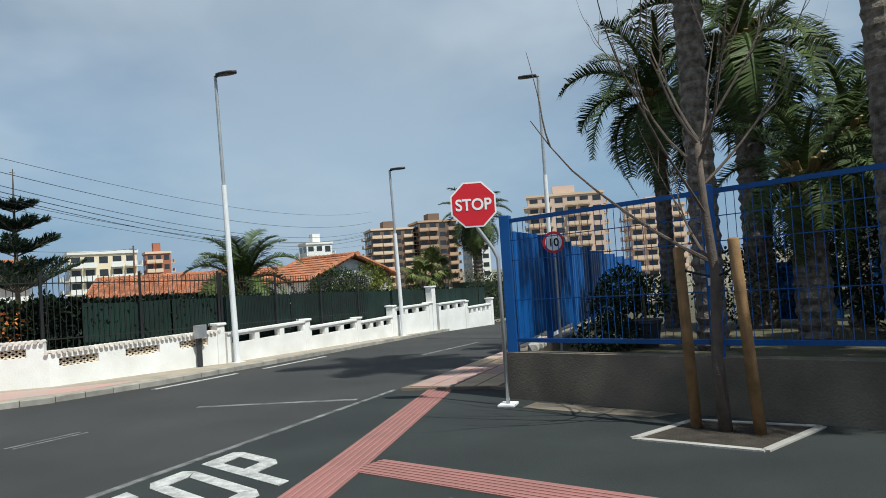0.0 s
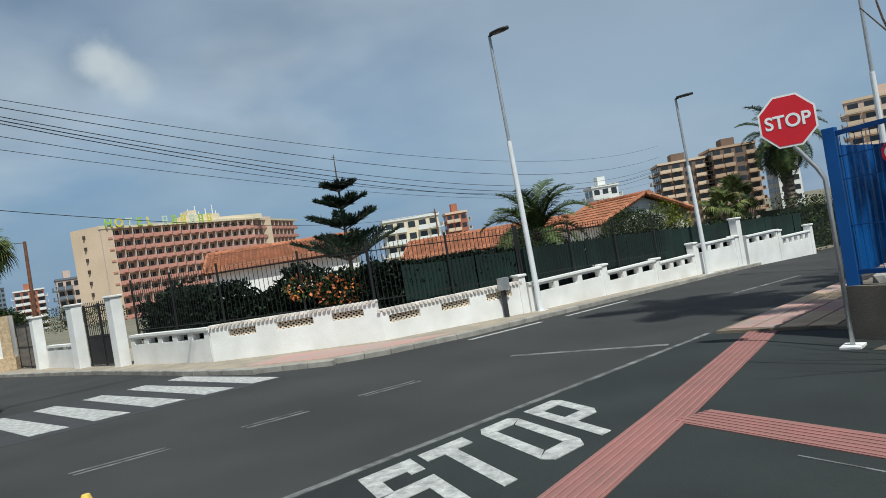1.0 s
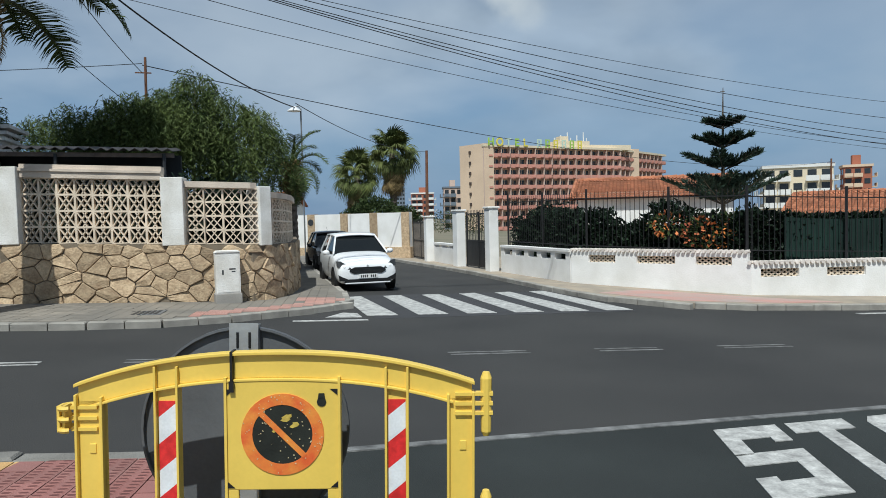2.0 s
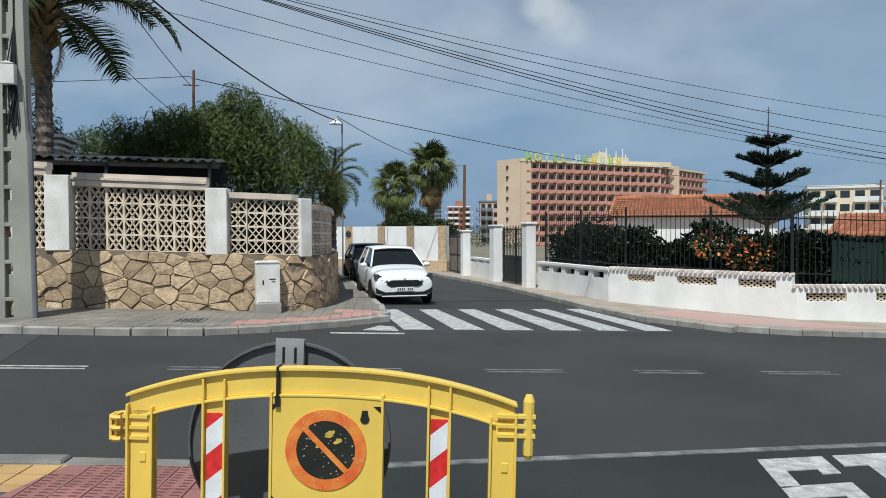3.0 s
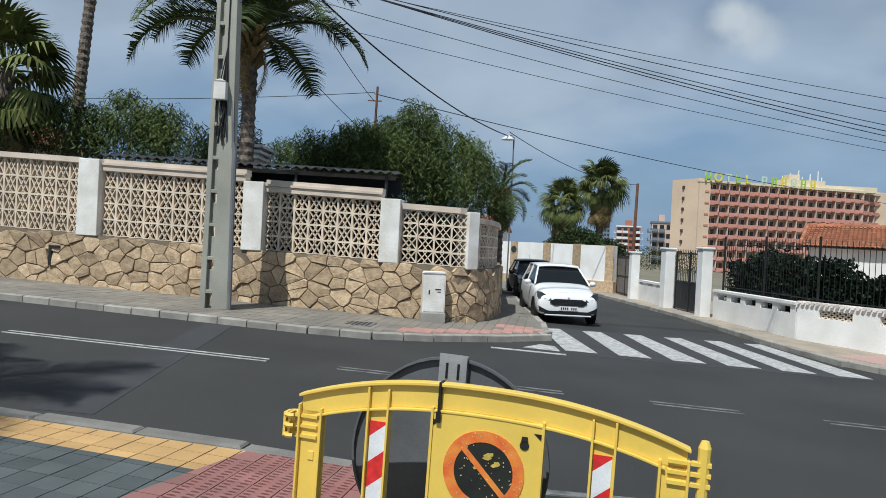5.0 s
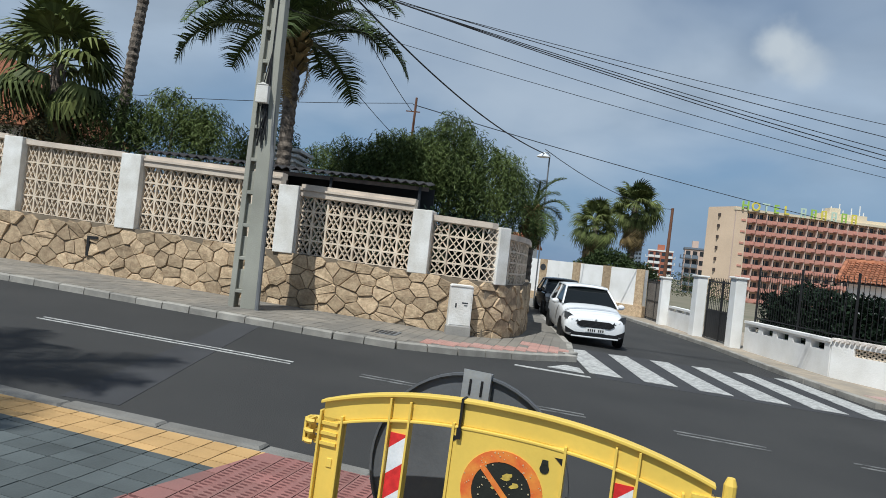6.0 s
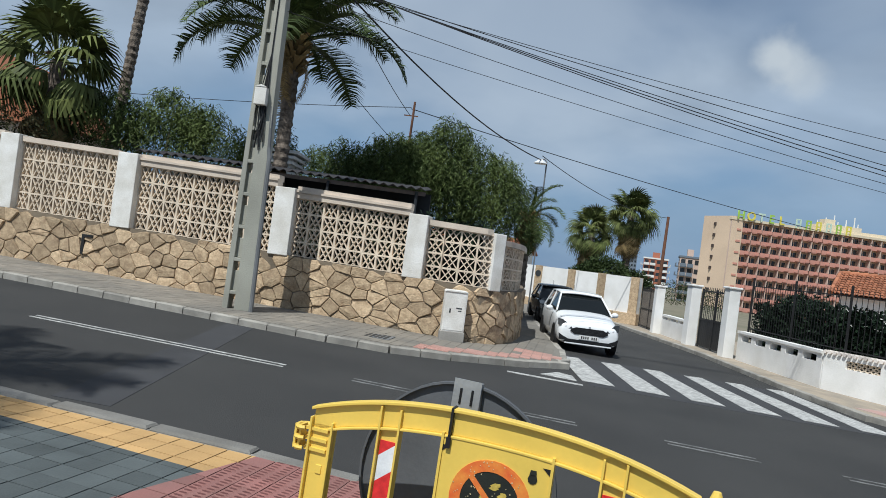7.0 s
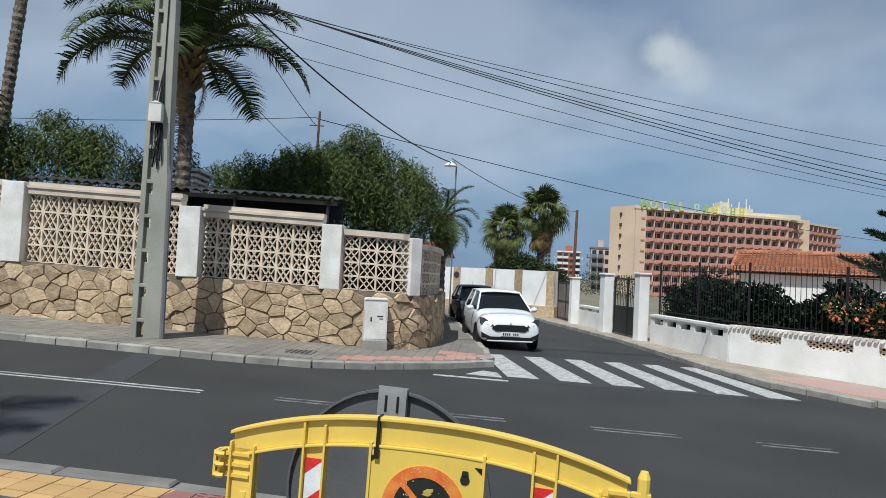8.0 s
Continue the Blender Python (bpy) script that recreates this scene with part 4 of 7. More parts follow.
box(b, 0.711, 0.722, -0.036, 0.036, arc_z(0.7) - 0.16, arc_z(0.7) + 0.006)
box(b, 0.706, 0.728, -0.04, -0.03, arc_z(0.7) - 0.18, arc_z(0.7) - 0.13)
part("cable_tie", b, BLACK, bar, "black cable tie")

# ---- round sign leaning behind the barrier, seen from its back ----
rd = thing("round_sign", BL.x + 0.725, BL.y + 0.14, gz(0) + 0.03, "back of a round grey metal traffic sign tied behind a barrier", "traffic sign", turn=-14.9)
rd.matrix_world = rd.matrix_world @ pose(0, 0, 0, 0, 1.9, 0)
zc, rr = 0.625, 0.525
b = bmesh.new()
disc(b, 0, zc, rr, 0.0, 0.006, 48)
ring(b, 0, zc, rr - 0.012, rr, -0.025, 0.006, 48)
part("disc", b, mat("grey sign back", (0.105, 0.11, 0.118), 0.6, 0.15, 3, 50, 0.08), rd)
b = bmesh.new()
for e in (-0.072, 0.06):
    box(b, e, e + 0.012, -0.045, 0.0, zc - 0.45, zc + rr + 0.012)
box(b, -0.072, 0.072, -0.05, -0.044, zc + 0.36, zc + rr + 0.02)
box(b, -0.072, 0.072, -0.01, 0.0, zc - 0.45, zc + rr + 0.012)
br = part("bracket", b, STEEL, rd, "galvanised channel bracket")
for e in (-0.03, 0.03):
    b = bmesh.new()
    box(b, e - 0.006, e + 0.006, -0.054, -0.049, zc + 0.42, zc + 0.50)
    part("slot", b, BLACK, br)
b = bmesh.new()
box(b, -0.25, 0.25, -0.1, 0.24, -0.03, 0.1)
part("base", b, CONCRETE, rd, "grey concrete base", bevel=0.01)
b = bmesh.new()
box(b, -0.03, 0.03, 0.01, 0.05, 0.08, zc + 0.3)
part("stand", b, STEEL, rd)

# ---- plants: materials and builders ----
def leaf_mat(name, c, c2, trans=0.25, rough=0.55):
    m = mat(name, c, rough, 0.2, 1.2, 25, 0.0, c2=c2, island=0.4, spec=0.12)
    return m


PALM_LEAF = leaf_mat("palm leaf", (0.085, 0.115, 0.035), (0.045, 0.065, 0.025))
PALM_DRY = leaf_mat("dry palm leaf", (0.31, 0.225, 0.10), (0.18, 0.125, 0.06))
FAN_LEAF = leaf_mat("fan palm leaf", (0.15, 0.17, 0.055), (0.07, 0.09, 0.03))
PEPPER_LEAF = leaf_mat("pepper tree leaf", (0.125, 0.16, 0.05), (0.034, 0.056, 0.018))
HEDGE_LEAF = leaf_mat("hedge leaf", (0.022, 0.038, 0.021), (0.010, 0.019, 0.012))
SHRUB_LEAF = leaf_mat("shrub leaf", (0.06, 0.085, 0.03), (0.03, 0.045, 0.018))
YELLOW_LEAF = leaf_mat("lime bush leaf", (0.22, 0.22, 0.03), (0.10, 0.13, 0.025))
PINE_LEAF = leaf_mat("araucaria needle", (0.040, 0.065, 0.045), (0.02, 0.035, 0.025))
FLOWER = leaf_mat("orange blossom", (0.55, 0.20, 0.05), (0.38, 0.10, 0.06))
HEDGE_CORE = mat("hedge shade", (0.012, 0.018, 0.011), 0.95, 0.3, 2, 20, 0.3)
PALM_TRUNK = mat("palm trunk", (0.25, 0.205, 0.165), 0.95, 0.35, 9, 30, 1.0, c2=(0.06, 0.047, 0.038))
TRUNK = mat("tree bark", (0.12, 0.095, 0.07), 0.95, 0.3, 5, 40, 0.9)


def from_arrays(name, verts, faces, material, parent=None, kind=""):
    me = bpy.data.meshes.new(name)
    me.from_pydata(verts.tolist() if hasattr(verts, "tolist") else verts, [], faces)
    me.materials.append(material)
    ob = new(name, me)
    ob.parent = parent
    if kind:
        ob["kind"] = kind
    return ob


def leaves(points, directions, length, width, rng, jitter=0.5):
    """Pointed leaf quads at points along directions."""
    n = len(points)
    d = directions + rng.normal(0, jitter, (n, 3))
    d /= np.linalg.norm(d, axis=1)[:, None]
    s = np.cross(d, rng.normal(0, 1, (n, 3)))
    s /= np.linalg.norm(s, axis=1)[:, None] + 1e-9
    L = length * rng.uniform(0.7, 1.3, (n, 1))
    W = width * rng.uniform(0.7, 1.3, (n, 1))
    v = np.empty((n, 4, 3))
    v[:, 0] = points
    v[:, 1] = points + d * L * 0.5 + s * W * 0.5
    v[:, 2] = points + d * L
    v[:, 3] = points + d * L * 0.5 - s * W * 0.5
    faces = [(4 * i, 4 * i + 1, 4 * i + 2, 4 * i + 3) for i in range(n)]
    return v.reshape(-1, 3), faces


def blob_points(blobs, n, rng, shell=0.55):
    """Random points in the outer part of several ellipsoids (x, y, z, rx, ry, rz)."""
    vol = np.array([b[3] * b[4] * b[5] for b in blobs])
    pick = rng.choice(len(blobs), n, p=vol / vol.sum())
    u = rng.normal(0, 1, (n, 3))
    u /= np.linalg.norm(u, axis=1)[:, None]
    r = rng.uniform(shell ** 3, 1, n) ** (1 / 3) * rng.uniform(0.85, 1.12, n)
    b = np.array(blobs)[pick]
    return b[:, :3] + u * r[:, None] * b[:, 3:], u


def limbs(b, base, blobs, r, rng):
    base = Vector(base)
    top = Vector((sum(q[0] for q in blobs) / len(blobs), sum(q[1] for q in blobs) / len(blobs), min(q[2] - q[5] * 0.5 for q in blobs)))
    fork = base.lerp(top, 0.55) + Vector((rng.uniform(-0.15, 0.15), rng.uniform(-0.15, 0.15), 0))
    tube(b, [base, base.lerp(fork, 0.5) + Vector((rng.uniform(-0.1, 0.1), 0, 0)), fork], [r * 1.25, r, r * 0.8], 9)
    for q in blobs:
        c = Vector(q[:3])
        mid = fork.lerp(c, 0.5) + Vector((rng.uniform(-0.2, 0.2), rng.uniform(-0.2, 0.2), 0.15))
        tube(b, [fork, mid, c + Vector((0, 0, q[5] * 0.3))], [r * 0.55, r * 0.35, r * 0.1], 6)


def weeping_tree(x, y, h0, blobs, strands, label, seed, leaf=PEPPER_LEAF, name="pepper_tree"):
    """Blobs are relative to the foot; leaves hang in strands."""
    rng = np.random.default_rng(seed)
    t = thing(name, x, y, gz(x) + h0, label, "tree")
    b = bmesh.new()
    limbs(b, (0, 0, 0), blobs, 0.16, random.Random(seed))
    part("trunk", b, TRUNK, t)
    clumps = []
    for q in blobs:
        for k in range(7):
            a, e = rng.uniform(0, math.tau), rng.uniform(-0.35, 1.0)
            c = math.sqrt(1 - e * e)
            f = rng.uniform(0.36, 0.56)
            clumps.append((q[0] + q[3] * 0.82 * c * math.cos(a), q[1] + q[4] * 0.82 * c * math.sin(a), q[2] + q[5] * 0.82 * e, q[3] * f, q[4] * f, q[5] * f))
    p, u = blob_points(clumps, strands, rng, 0.35)
    pts, dirs = [], []
    for i in range(strands):
        k = rng.integers(9, 17)
        out = np.array([u[i, 0], u[i, 1], 0]) * rng.uniform(0.005, 0.03)
        sway = rng.normal(0, 0.012, 3)
        q = p[i].copy()
        step = np.array([0, 0, 0.02]) + out
        for j in range(k):
            pts.append(q.copy())
            dirs.append(np.array([rng.normal(0, 0.8), rng.normal(0, 0.8), -0.8]))
            step = step + np.array([0, 0, -0.012]) + sway * 0.3
            q = q + step + np.array([0, 0, -0.035])
    v, f = leaves(np.array(pts), np.array(dirs), 0.17, 0.028, rng, 0.28)
    from_arrays("crown", v, f, leaf, t)
    return t


def bush(x, y, h0, blobs, n, label, seed, leaf=SHRUB_LEAF, name="shrub", size=(0.10, 0.05), core=True, category="shrub"):
    rng = np.random.default_rng(seed)
    t = thing(name, x, y, gz(x) + h0, label, category)
    b = bmesh.new()
    limbs(b, (0, 0, 0), blobs, 0.05, random.Random(seed))
    part("stem", b, TRUNK, t)
    p, u = blob_points(blobs, n, rng, 0.4)
    v, f = leaves(p, u, size[0], size[1], rng, 0.8)
    from_arrays("foliage", v, f, leaf, t)
    return t


def frond_mesh(name, length, droop, leaflet, seed, material, n=72, lift=0.9):
    """A feather frond along +x that arches up and hangs at its end."""
    rng = np.random.default_rng(seed)
    verts, faces = [], []
    prev = None
    pts = []
    for i in range(n + 1):
        s = i / n
        pts.append(np.array([length * (s - 0.22 * droop * s ** 2.2), 0.04 * math.sin(3 * s), length * (lift * s - (lift * 0.55 + droop * 0.62) * s ** 2)]))
    for i in range(n):
        a, c = pts[i], pts[i + 1]
        w = 0.035 * (1 - i / n) + 0.006
        k = len(verts)
        for q in (a, c):
            verts += [q + (0, -w, 0), q + (0, w, 0), q + (0, 0, w * 0.8)]
        faces += [(k, k + 3, k + 4, k + 1), (k + 1, k + 4, k + 5, k + 2), (k + 2, k + 5, k + 3, k)]
    for i in range(8, n + 1):
        s = i / n
        t = pts[i] - pts[i - 1]
        t /= np.linalg.norm(t)
        L = leaflet * (0.45 + 0.75 * math.sin(math.pi * min(1, s * 0.93 + 0.07)) ** 0.8) * (1.0 if s < 0.9 else 0.8)
        for side in (-1, 1):
            d = np.array([0.55 * t[0], side * rng.uniform(0.7, 1.0), 0.55 * t[2] + rng.uniform(0.15, 0.5)])
            d /= np.linalg.norm(d)
            w = np.cross(d, t)
            w = t * 0.011
            mid = pts[i] + d * L * 0.55
            tip = pts[i] + d * L + np.array([0, 0, -0.28 * L * rng.uniform(0.6, 1.5)])
            k = len(verts)
            verts += [pts[i] - w * 0.6, pts[i] + w * 0.6, mid + w * 0.5, mid - w * 0.5, tip]
            faces += [(k, k + 1, k + 2, k + 3), (k + 3, k + 2, k + 4)]
    me = bpy.data.meshes.new(name)
    me.from_pydata([tuple(v) for v in verts], [], faces)
    me.materials.append(material)
    return me


FRONDS = [frond_mesh("frond", 1.0, d, 0.23, i, PALM_LEAF, lift=l) for i, (d, l) in enumerate(((0.2, 1.0), (0.55, 1.0), (0.9, 0.8), (1.2, 0.6)))]
DRY_FROND = frond_mesh("dry_frond", 1.0, 1.3, 0.17, 9, PALM_DRY, lift=0.2)


def trunk_mesh(b, h, r0, r1, lean=(0, 0), rough=0.12, seed=0, n=12):
    """A palm stem with rings of leaf scars."""
    rng = random.Random(seed)
    steps = max(6, int(h / 0.11))
    pts, rad = [], []
    for i in range(steps + 1):
        s = i / steps
        pts.append((lean[0] * s ** 1.6, lean[1] * s ** 1.6, h * s))
        rad.append((r0 + (r1 - r0) * s) * (1 + (rough if i % 2 else -rough * 0.4) * rng.uniform(0.5, 1.2)))
    tube(b, pts, rad, n)
    for v in b.verts:
        v.co += Vector((rng.uniform(-1, 1), rng.uniform(-1, 1), rng.uniform(-1, 1))) * r0 * 0.045
    return pts[-1]


def feather_palm(x, y, h0, h, r, length, n, label, seed, lean=(0, 0), dry=8, boots=True, low=True, name="date_palm", stiff=3):
    rng = random.Random(seed)
    t = thing(name, x, y, gz(x) + h0, label, "palm tree")
    b = bmesh.new()
    top = trunk_mesh(b, h, r * 1.15, r, lean, 0.13, seed)
    part("trunk", b, PALM_TRUNK, t)
    if boots:
        b = bmesh.new()
        for k in range(70):
            a, s = k * 2.399, k / 70
            z = top[2] - 0.95 + s * 1.0
            d = Vector((math.cos(a), math.sin(a), 0.9))
            p = Vector((top[0], top[1], z)) + Vector((math.cos(a), math.sin(a), 0)) * r * 0.9
            beam(b, p, p + d * rng.uniform(0.16, 0.32), 0.10, 0.05)
        part("boot_collar", b, PALM_DRY, t, "cut brown leaf bases under the crown")
    for k in range(n):
        s = k / n
        a = math.degrees(k * 2.39996)
        up = 62 - 92 * s ** 0.8 if low else 66 - 62 * s
        me = FRONDS[min(stiff, int(s * 4))]
        L = length * rng.uniform(0.85, 1.1)
        piece("frond", me, t, Matrix.Translation((top[0], top[1], top[2] - 0.15 * s)) @ Euler((0, 0, radians(a + rng.uniform(-9, 9)))).to_matrix().to_4x4() @ Euler((rng.uniform(-0.2, 0.2), -radians(up - 30 + rng.uniform(-6, 6)), 0)).to_matrix().to_4x4() @ Matrix.Diagonal((L, L, L, 1)))
    for k in range(dry):
        a = k * 2.1
        L = length * rng.uniform(0.45, 0.65)
        piece("dry_frond", DRY_FROND, t, Matrix.Translation((top[0], top[1], top[2] - 0.35)) @ Euler((0, radians(35 + rng.uniform(0, 30)), a)).to_matrix().to_4x4() @ Matrix.Diagonal((L, L, L, 1)))
    return t


def fan_mesh(name, material, droop, seed):
    """A fan leaf: stalk along +x and a folded half-disc of narrow blades."""
    rng = random.Random(seed)
    verts, faces = [], []
    for a, c in ((0, 0.28), (0.28, 0.55)):
        k = len(verts)
        for q in (a, c):
            z = -0.10 * droop * (q / 0.55) ** 2
            verts += [(q, -0.012, z), (q, 0.012, z), (q, 0, z + 0.015)]
        faces += [(k, k + 3, k + 4, k + 1), (k + 1, k + 4, k + 5, k + 2), (k + 2, k + 5, k + 3, k)]
    hub = Vector((0.55, 0, -0.10 * droop))
    n = 24
    for i in range(n):
        a = radians(-125 + 250 * i / (n - 1))
        L = 0.46 * (0.75 + 0.25 * math.cos(a)) * rng.uniform(0.9, 1.08)
        d = Vector((math.cos(a), math.sin(a), 0))
        s = Vector((-d.y, d.x, 0)) * 0.020
        m1 = hub + d * L * 0.5 + Vector((0, 0, 0.03))
        m2 = hub + d * L * 0.8 + Vector((0, 0, -0.06 * (0.5 + droop)))
        tip = hub + d * L * 0.98 + Vector((0, 0, -0.22 * (0.5 + droop) * rng.uniform(0.7, 1.3)))
        k = len(verts)
        fold = Vector((0, 0, 0.012))
        verts += [tuple(hub - s * 0.3), tuple(hub + s * 0.3), tuple(m1 + s * 1.5 + fold), tuple(m1 - s * 1.5), tuple(m2 + s * 0.9), tuple(m2 - s * 0.9), tuple(tip)]
        faces += [(k, k + 1, k + 2, k + 3), (k + 3, k + 2, k + 4, k + 5), (k + 5, k + 4, k + 6)]
    me = bpy.data.meshes.new(name)
    me.from_pydata([tuple(v) for v in verts], [], faces)
    me.materials.append(material)
    return me


FANS = [fan_mesh("fan_leaf", FAN_LEAF, d, i) for i, d in enumerate((0.2, 0.8, 1.5))]
FAN_DRY = fan_mesh("dry_fan_leaf", PALM_DRY, 1.8, 7)


def fan_palm(x, y, h0, h, r, size, n, label, seed, skirt=25, lean=(0, 0)):
    rng = random.Random(seed)
    t = thing("fan_palm", x, y, gz(x) + h0, label, "palm tree")
    b = bmesh.new()
    top = trunk_mesh(b, h, r * 1.2, r, lean, 0.10, seed)
    part("trunk", b, PALM_TRUNK, t)
    for k in range(n):
        s = k / n
        up = 78 - 125 * s
        L = size * rng.uniform(0.85, 1.15)
        piece("fan_leaf", FANS[min(2, int(s * 3))], t, Matrix.Translation((top[0], top[1], top[2])) @ Euler((0, 0, k * 2.39996 + rng.uniform(-0.2, 0.2))).to_matrix().to_4x4() @ Euler((rng.uniform(-0.5, 0.5), -radians(up + rng.uniform(-8, 8)), 0)).to_matrix().to_4x4() @ Matrix.Diagonal((L, L, L, 1)))
    for k in range(skirt):
        L = size * rng.uniform(0.6, 0.95)
        piece("dry_fan_leaf", FAN_DRY, t, Matrix.Translation((top[0], top[1], top[2] - 0.2 - rng.uniform(0, 1.0))) @ Euler((0, 0, k * 2.39996)).to_matrix().to_4x4() @ Euler((rng.uniform(-0.4, 0.4), radians(rng.uniform(40, 75)), 0)).to_matrix().to_4x4() @ Matrix.Diagonal((L, L, L, 1)))
    return t


# ---- gardens behind the rubble wall ----
feather_palm(-5.4, 17.6, 0, 6.75, 0.17, 3.2, 26, "date palm with long arching fronds behind the rubble wall", 3, dry=3, low=False, stiff=1)
fan_palm(-12.35, 18.6, 0, 5.4, 0.17, 1.9, 34, "bushy fan palm behind the screen wall", 5, skirt=16)
feather_palm(-12.0, 21.2, 0, 13.0, 0.15, 2.6, 26, "very tall thin palm stem leaning over the garden", 8, lean=(0.9, 0.0), dry=4, name="tall_palm")
weeping_tree(-1.6, 21.9, 0, [(-1.7, 0, 4.4, 1.5, 1.3, 1.2), (0.1, 0, 5.0, 1.4, 1.3, 1.2), (1.4, 0.2, 4.3, 1.3, 1.2, 1.0), (2.2, 0, 4.0, 0.7, 0.8, 0.7), (-0.3, -0.7, 3.7, 1.9, 1.1, 1.1), (0.3, 0.2, 5.8, 0.6, 0.6, 0.55), (1.6, -0.3, 3.4, 0.9, 0.8, 0.7)], 6200, "large weeping pepper tree over the garden wall", 11)
weeping_tree(-5.3, 23.6, 0, [(0, 0, 4.5, 0.9, 0.9, 0.8), (0.9, 0, 4.1, 0.8, 0.8, 0.7)], 800, "small pepper tree with drooping twigs", 12)
weeping_tree(-9.4, 19.3, 0, [(-1.6, 0, 4.2, 1.2, 0.9, 0.9), (0.2, 0, 4.4, 1.1, 0.9, 0.8), (1.6, 0, 4.0, 1.2, 0.9, 0.8), (2.9, 0.2, 3.8, 0.9, 0.8, 0.8)], 2000, "sparse grey-green pepper trees behind the screen wall", 13)
bush(-13.3, 17.6, 0, [(-0.8, 0, 3.6, 1.1, 0.8, 1.0), (0.7, 0, 3.2, 0.9, 0.7, 0.8), (0, 0, 2.2, 1.5, 0.8, 1.2)], 5200, "dark reddish-green shrub over the screen wall", 14, leaf_mat("red-green leaf", (0.07, 0.06, 0.03), (0.03, 0.04, 0.018)))
# added growth, dark so that the screen block openings look shaded
def hedge_along(line, depth, h, n, name, label, seed, leaf=HEDGE_LEAF, wob=0.15, core=True, lift=0.0, gap=0.75):
    rng = np.random.default_rng(seed)
    at, total = walk_line(line)
    t = thing(name, line[0][0], line[0][1], gz(line[0][0]), label, "hedge")
    t["kind"] = "stuff"
    o = np.array([line[0][0], line[0][1], gz(line[0][0])])
    # near-black slab; its colour stands for the shade between the leaves
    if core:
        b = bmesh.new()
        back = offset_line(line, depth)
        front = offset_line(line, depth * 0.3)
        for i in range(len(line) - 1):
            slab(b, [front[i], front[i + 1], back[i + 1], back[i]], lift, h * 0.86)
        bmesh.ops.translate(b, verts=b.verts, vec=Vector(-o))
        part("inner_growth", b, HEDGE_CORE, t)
    s = rng.uniform(0, total, n)
    pts, nrm = np.empty((n, 3)), np.empty((n, 3))
    for i in range(n):
        x, y, a = at(s[i])
        hh = h * (1 + wob * (noise.noise(Vector((s[i] * 0.8, seed, 0))) + 0.5 * noise.noise(Vector((s[i] * 2.7, seed, 3)))))
        if rng.random() < 0.7:
            d, z = depth * rng.uniform(-0.05, 0.35), rng.uniform(lift, hh)
        else:
            d, z = depth * rng.uniform(0, 1), hh * rng.uniform(0.84, 1.04)
        pts[i] = (x - math.sin(a) * d, y + math.cos(a) * d, gz(x) + z)
        nrm[i] = (math.sin(a), -math.cos(a), 0.6)
    v, f = leaves(pts - o, nrm, 0.13, 0.07, rng, 0.8)
    from_arrays("foliage", v, f, leaf, t)
    return t


hedge_along(offset_line([p for p in WEST if p[0] < 1.3], 1.0), 0.8, 2.5, 9000, "garden_growth", "added dark leaves that make the screen openings look shaded", 21, HEDGE_LEAF)

# lean-to roof of dark corrugated sheet, with the cornice of the house beside it
pg = thing("lean_to", -4.9, 16.5, gz(-4.9), "dark corrugated sheet roof over the garden wall", "shed roof")
b = bmesh.new()
N = 64
rows = []
for i in range(N + 1):
    u = -3.4 + 6.9 * i / N
    e = 0.03 if i % 2 else -0.03
    rows.append([b.verts.new((u, yy, 3.18 - 0.012 * u + zz + e)) for yy, zz in ((-0.75, -0.02), (1.4, 0.22), (1.4, 0.232), (-0.75, -0.008))])
for r0, r1 in zip(rows, rows[1:]):
    for k in range(4):
        b.faces.new((r0[k], r0[(k + 1) % 4], r1[(k + 1) % 4], r1[k]))
part("corrugated_sheet", b, mat("dark sheet", (0.05, 0.045, 0.045), 0.6, 0.25, 2, 40, 0.1), pg)
b = bmesh.new()
beam(b, (-3.4, -0.5, 3.09), (3.5, -0.5, 3.03), 0.06, 0.09)
part("beam", b, mat("rusty tube", (0.20, 0.16, 0.14), 0.7, 0.3, 4, 40, 0.2), pg, "thin rusty edge tube")
for u in (-3.2, -1.0, 1.2, 3.3):
    b = bmesh.new()
    tube(b, [(u, -0.6, 0), (u, -0.6, 3.06)], 0.035, 8)
    part("post", b, DARK_METAL, pg)
# added dark sheet in place of the shade beneath the roof
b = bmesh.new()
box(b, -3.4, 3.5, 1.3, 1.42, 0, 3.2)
part("back_wall", b, DARK_METAL, pg, "added dark sheet standing for the shade under the roof")
co = thing("cornice_block", -5.95, 18.6, gz(-5), "pale stepped cornice of a garden building", "building")
b = bmesh.new()
box(b, -0.35, 0.5, 0, 1.2, 0, 3.85)
part("wall", b, PILLAR_WHITE, co)
for k, (w, z) in enumerate(((0.40, 3.62), (0.46, 3.76), (0.54, 3.90))):
    b = bmesh.new()
    box(b, -w, w + 0.2, -0.1 - 0.05 * k, 1.3, z, z + 0.08)
    part("moulding", b, PILLAR_WHITE, co)
# small house gable at the far left
hs = thing("garden_house", -15.8, 20.5, gz(-15.8), "brown-roofed house behind the shrubs", "house")
b = bmesh.new()
box(b, -3, 2.2, 0, 4, 0, 3.8)
part("wall", b, CAPSTONE, hs)
b = bmesh.new()
upright(b, [(-3.4, 3.7), (2.6, 3.7), (-0.2, 6.0)], -0.3, 4.3)
part("roof", b, TERRACOTTA, hs)

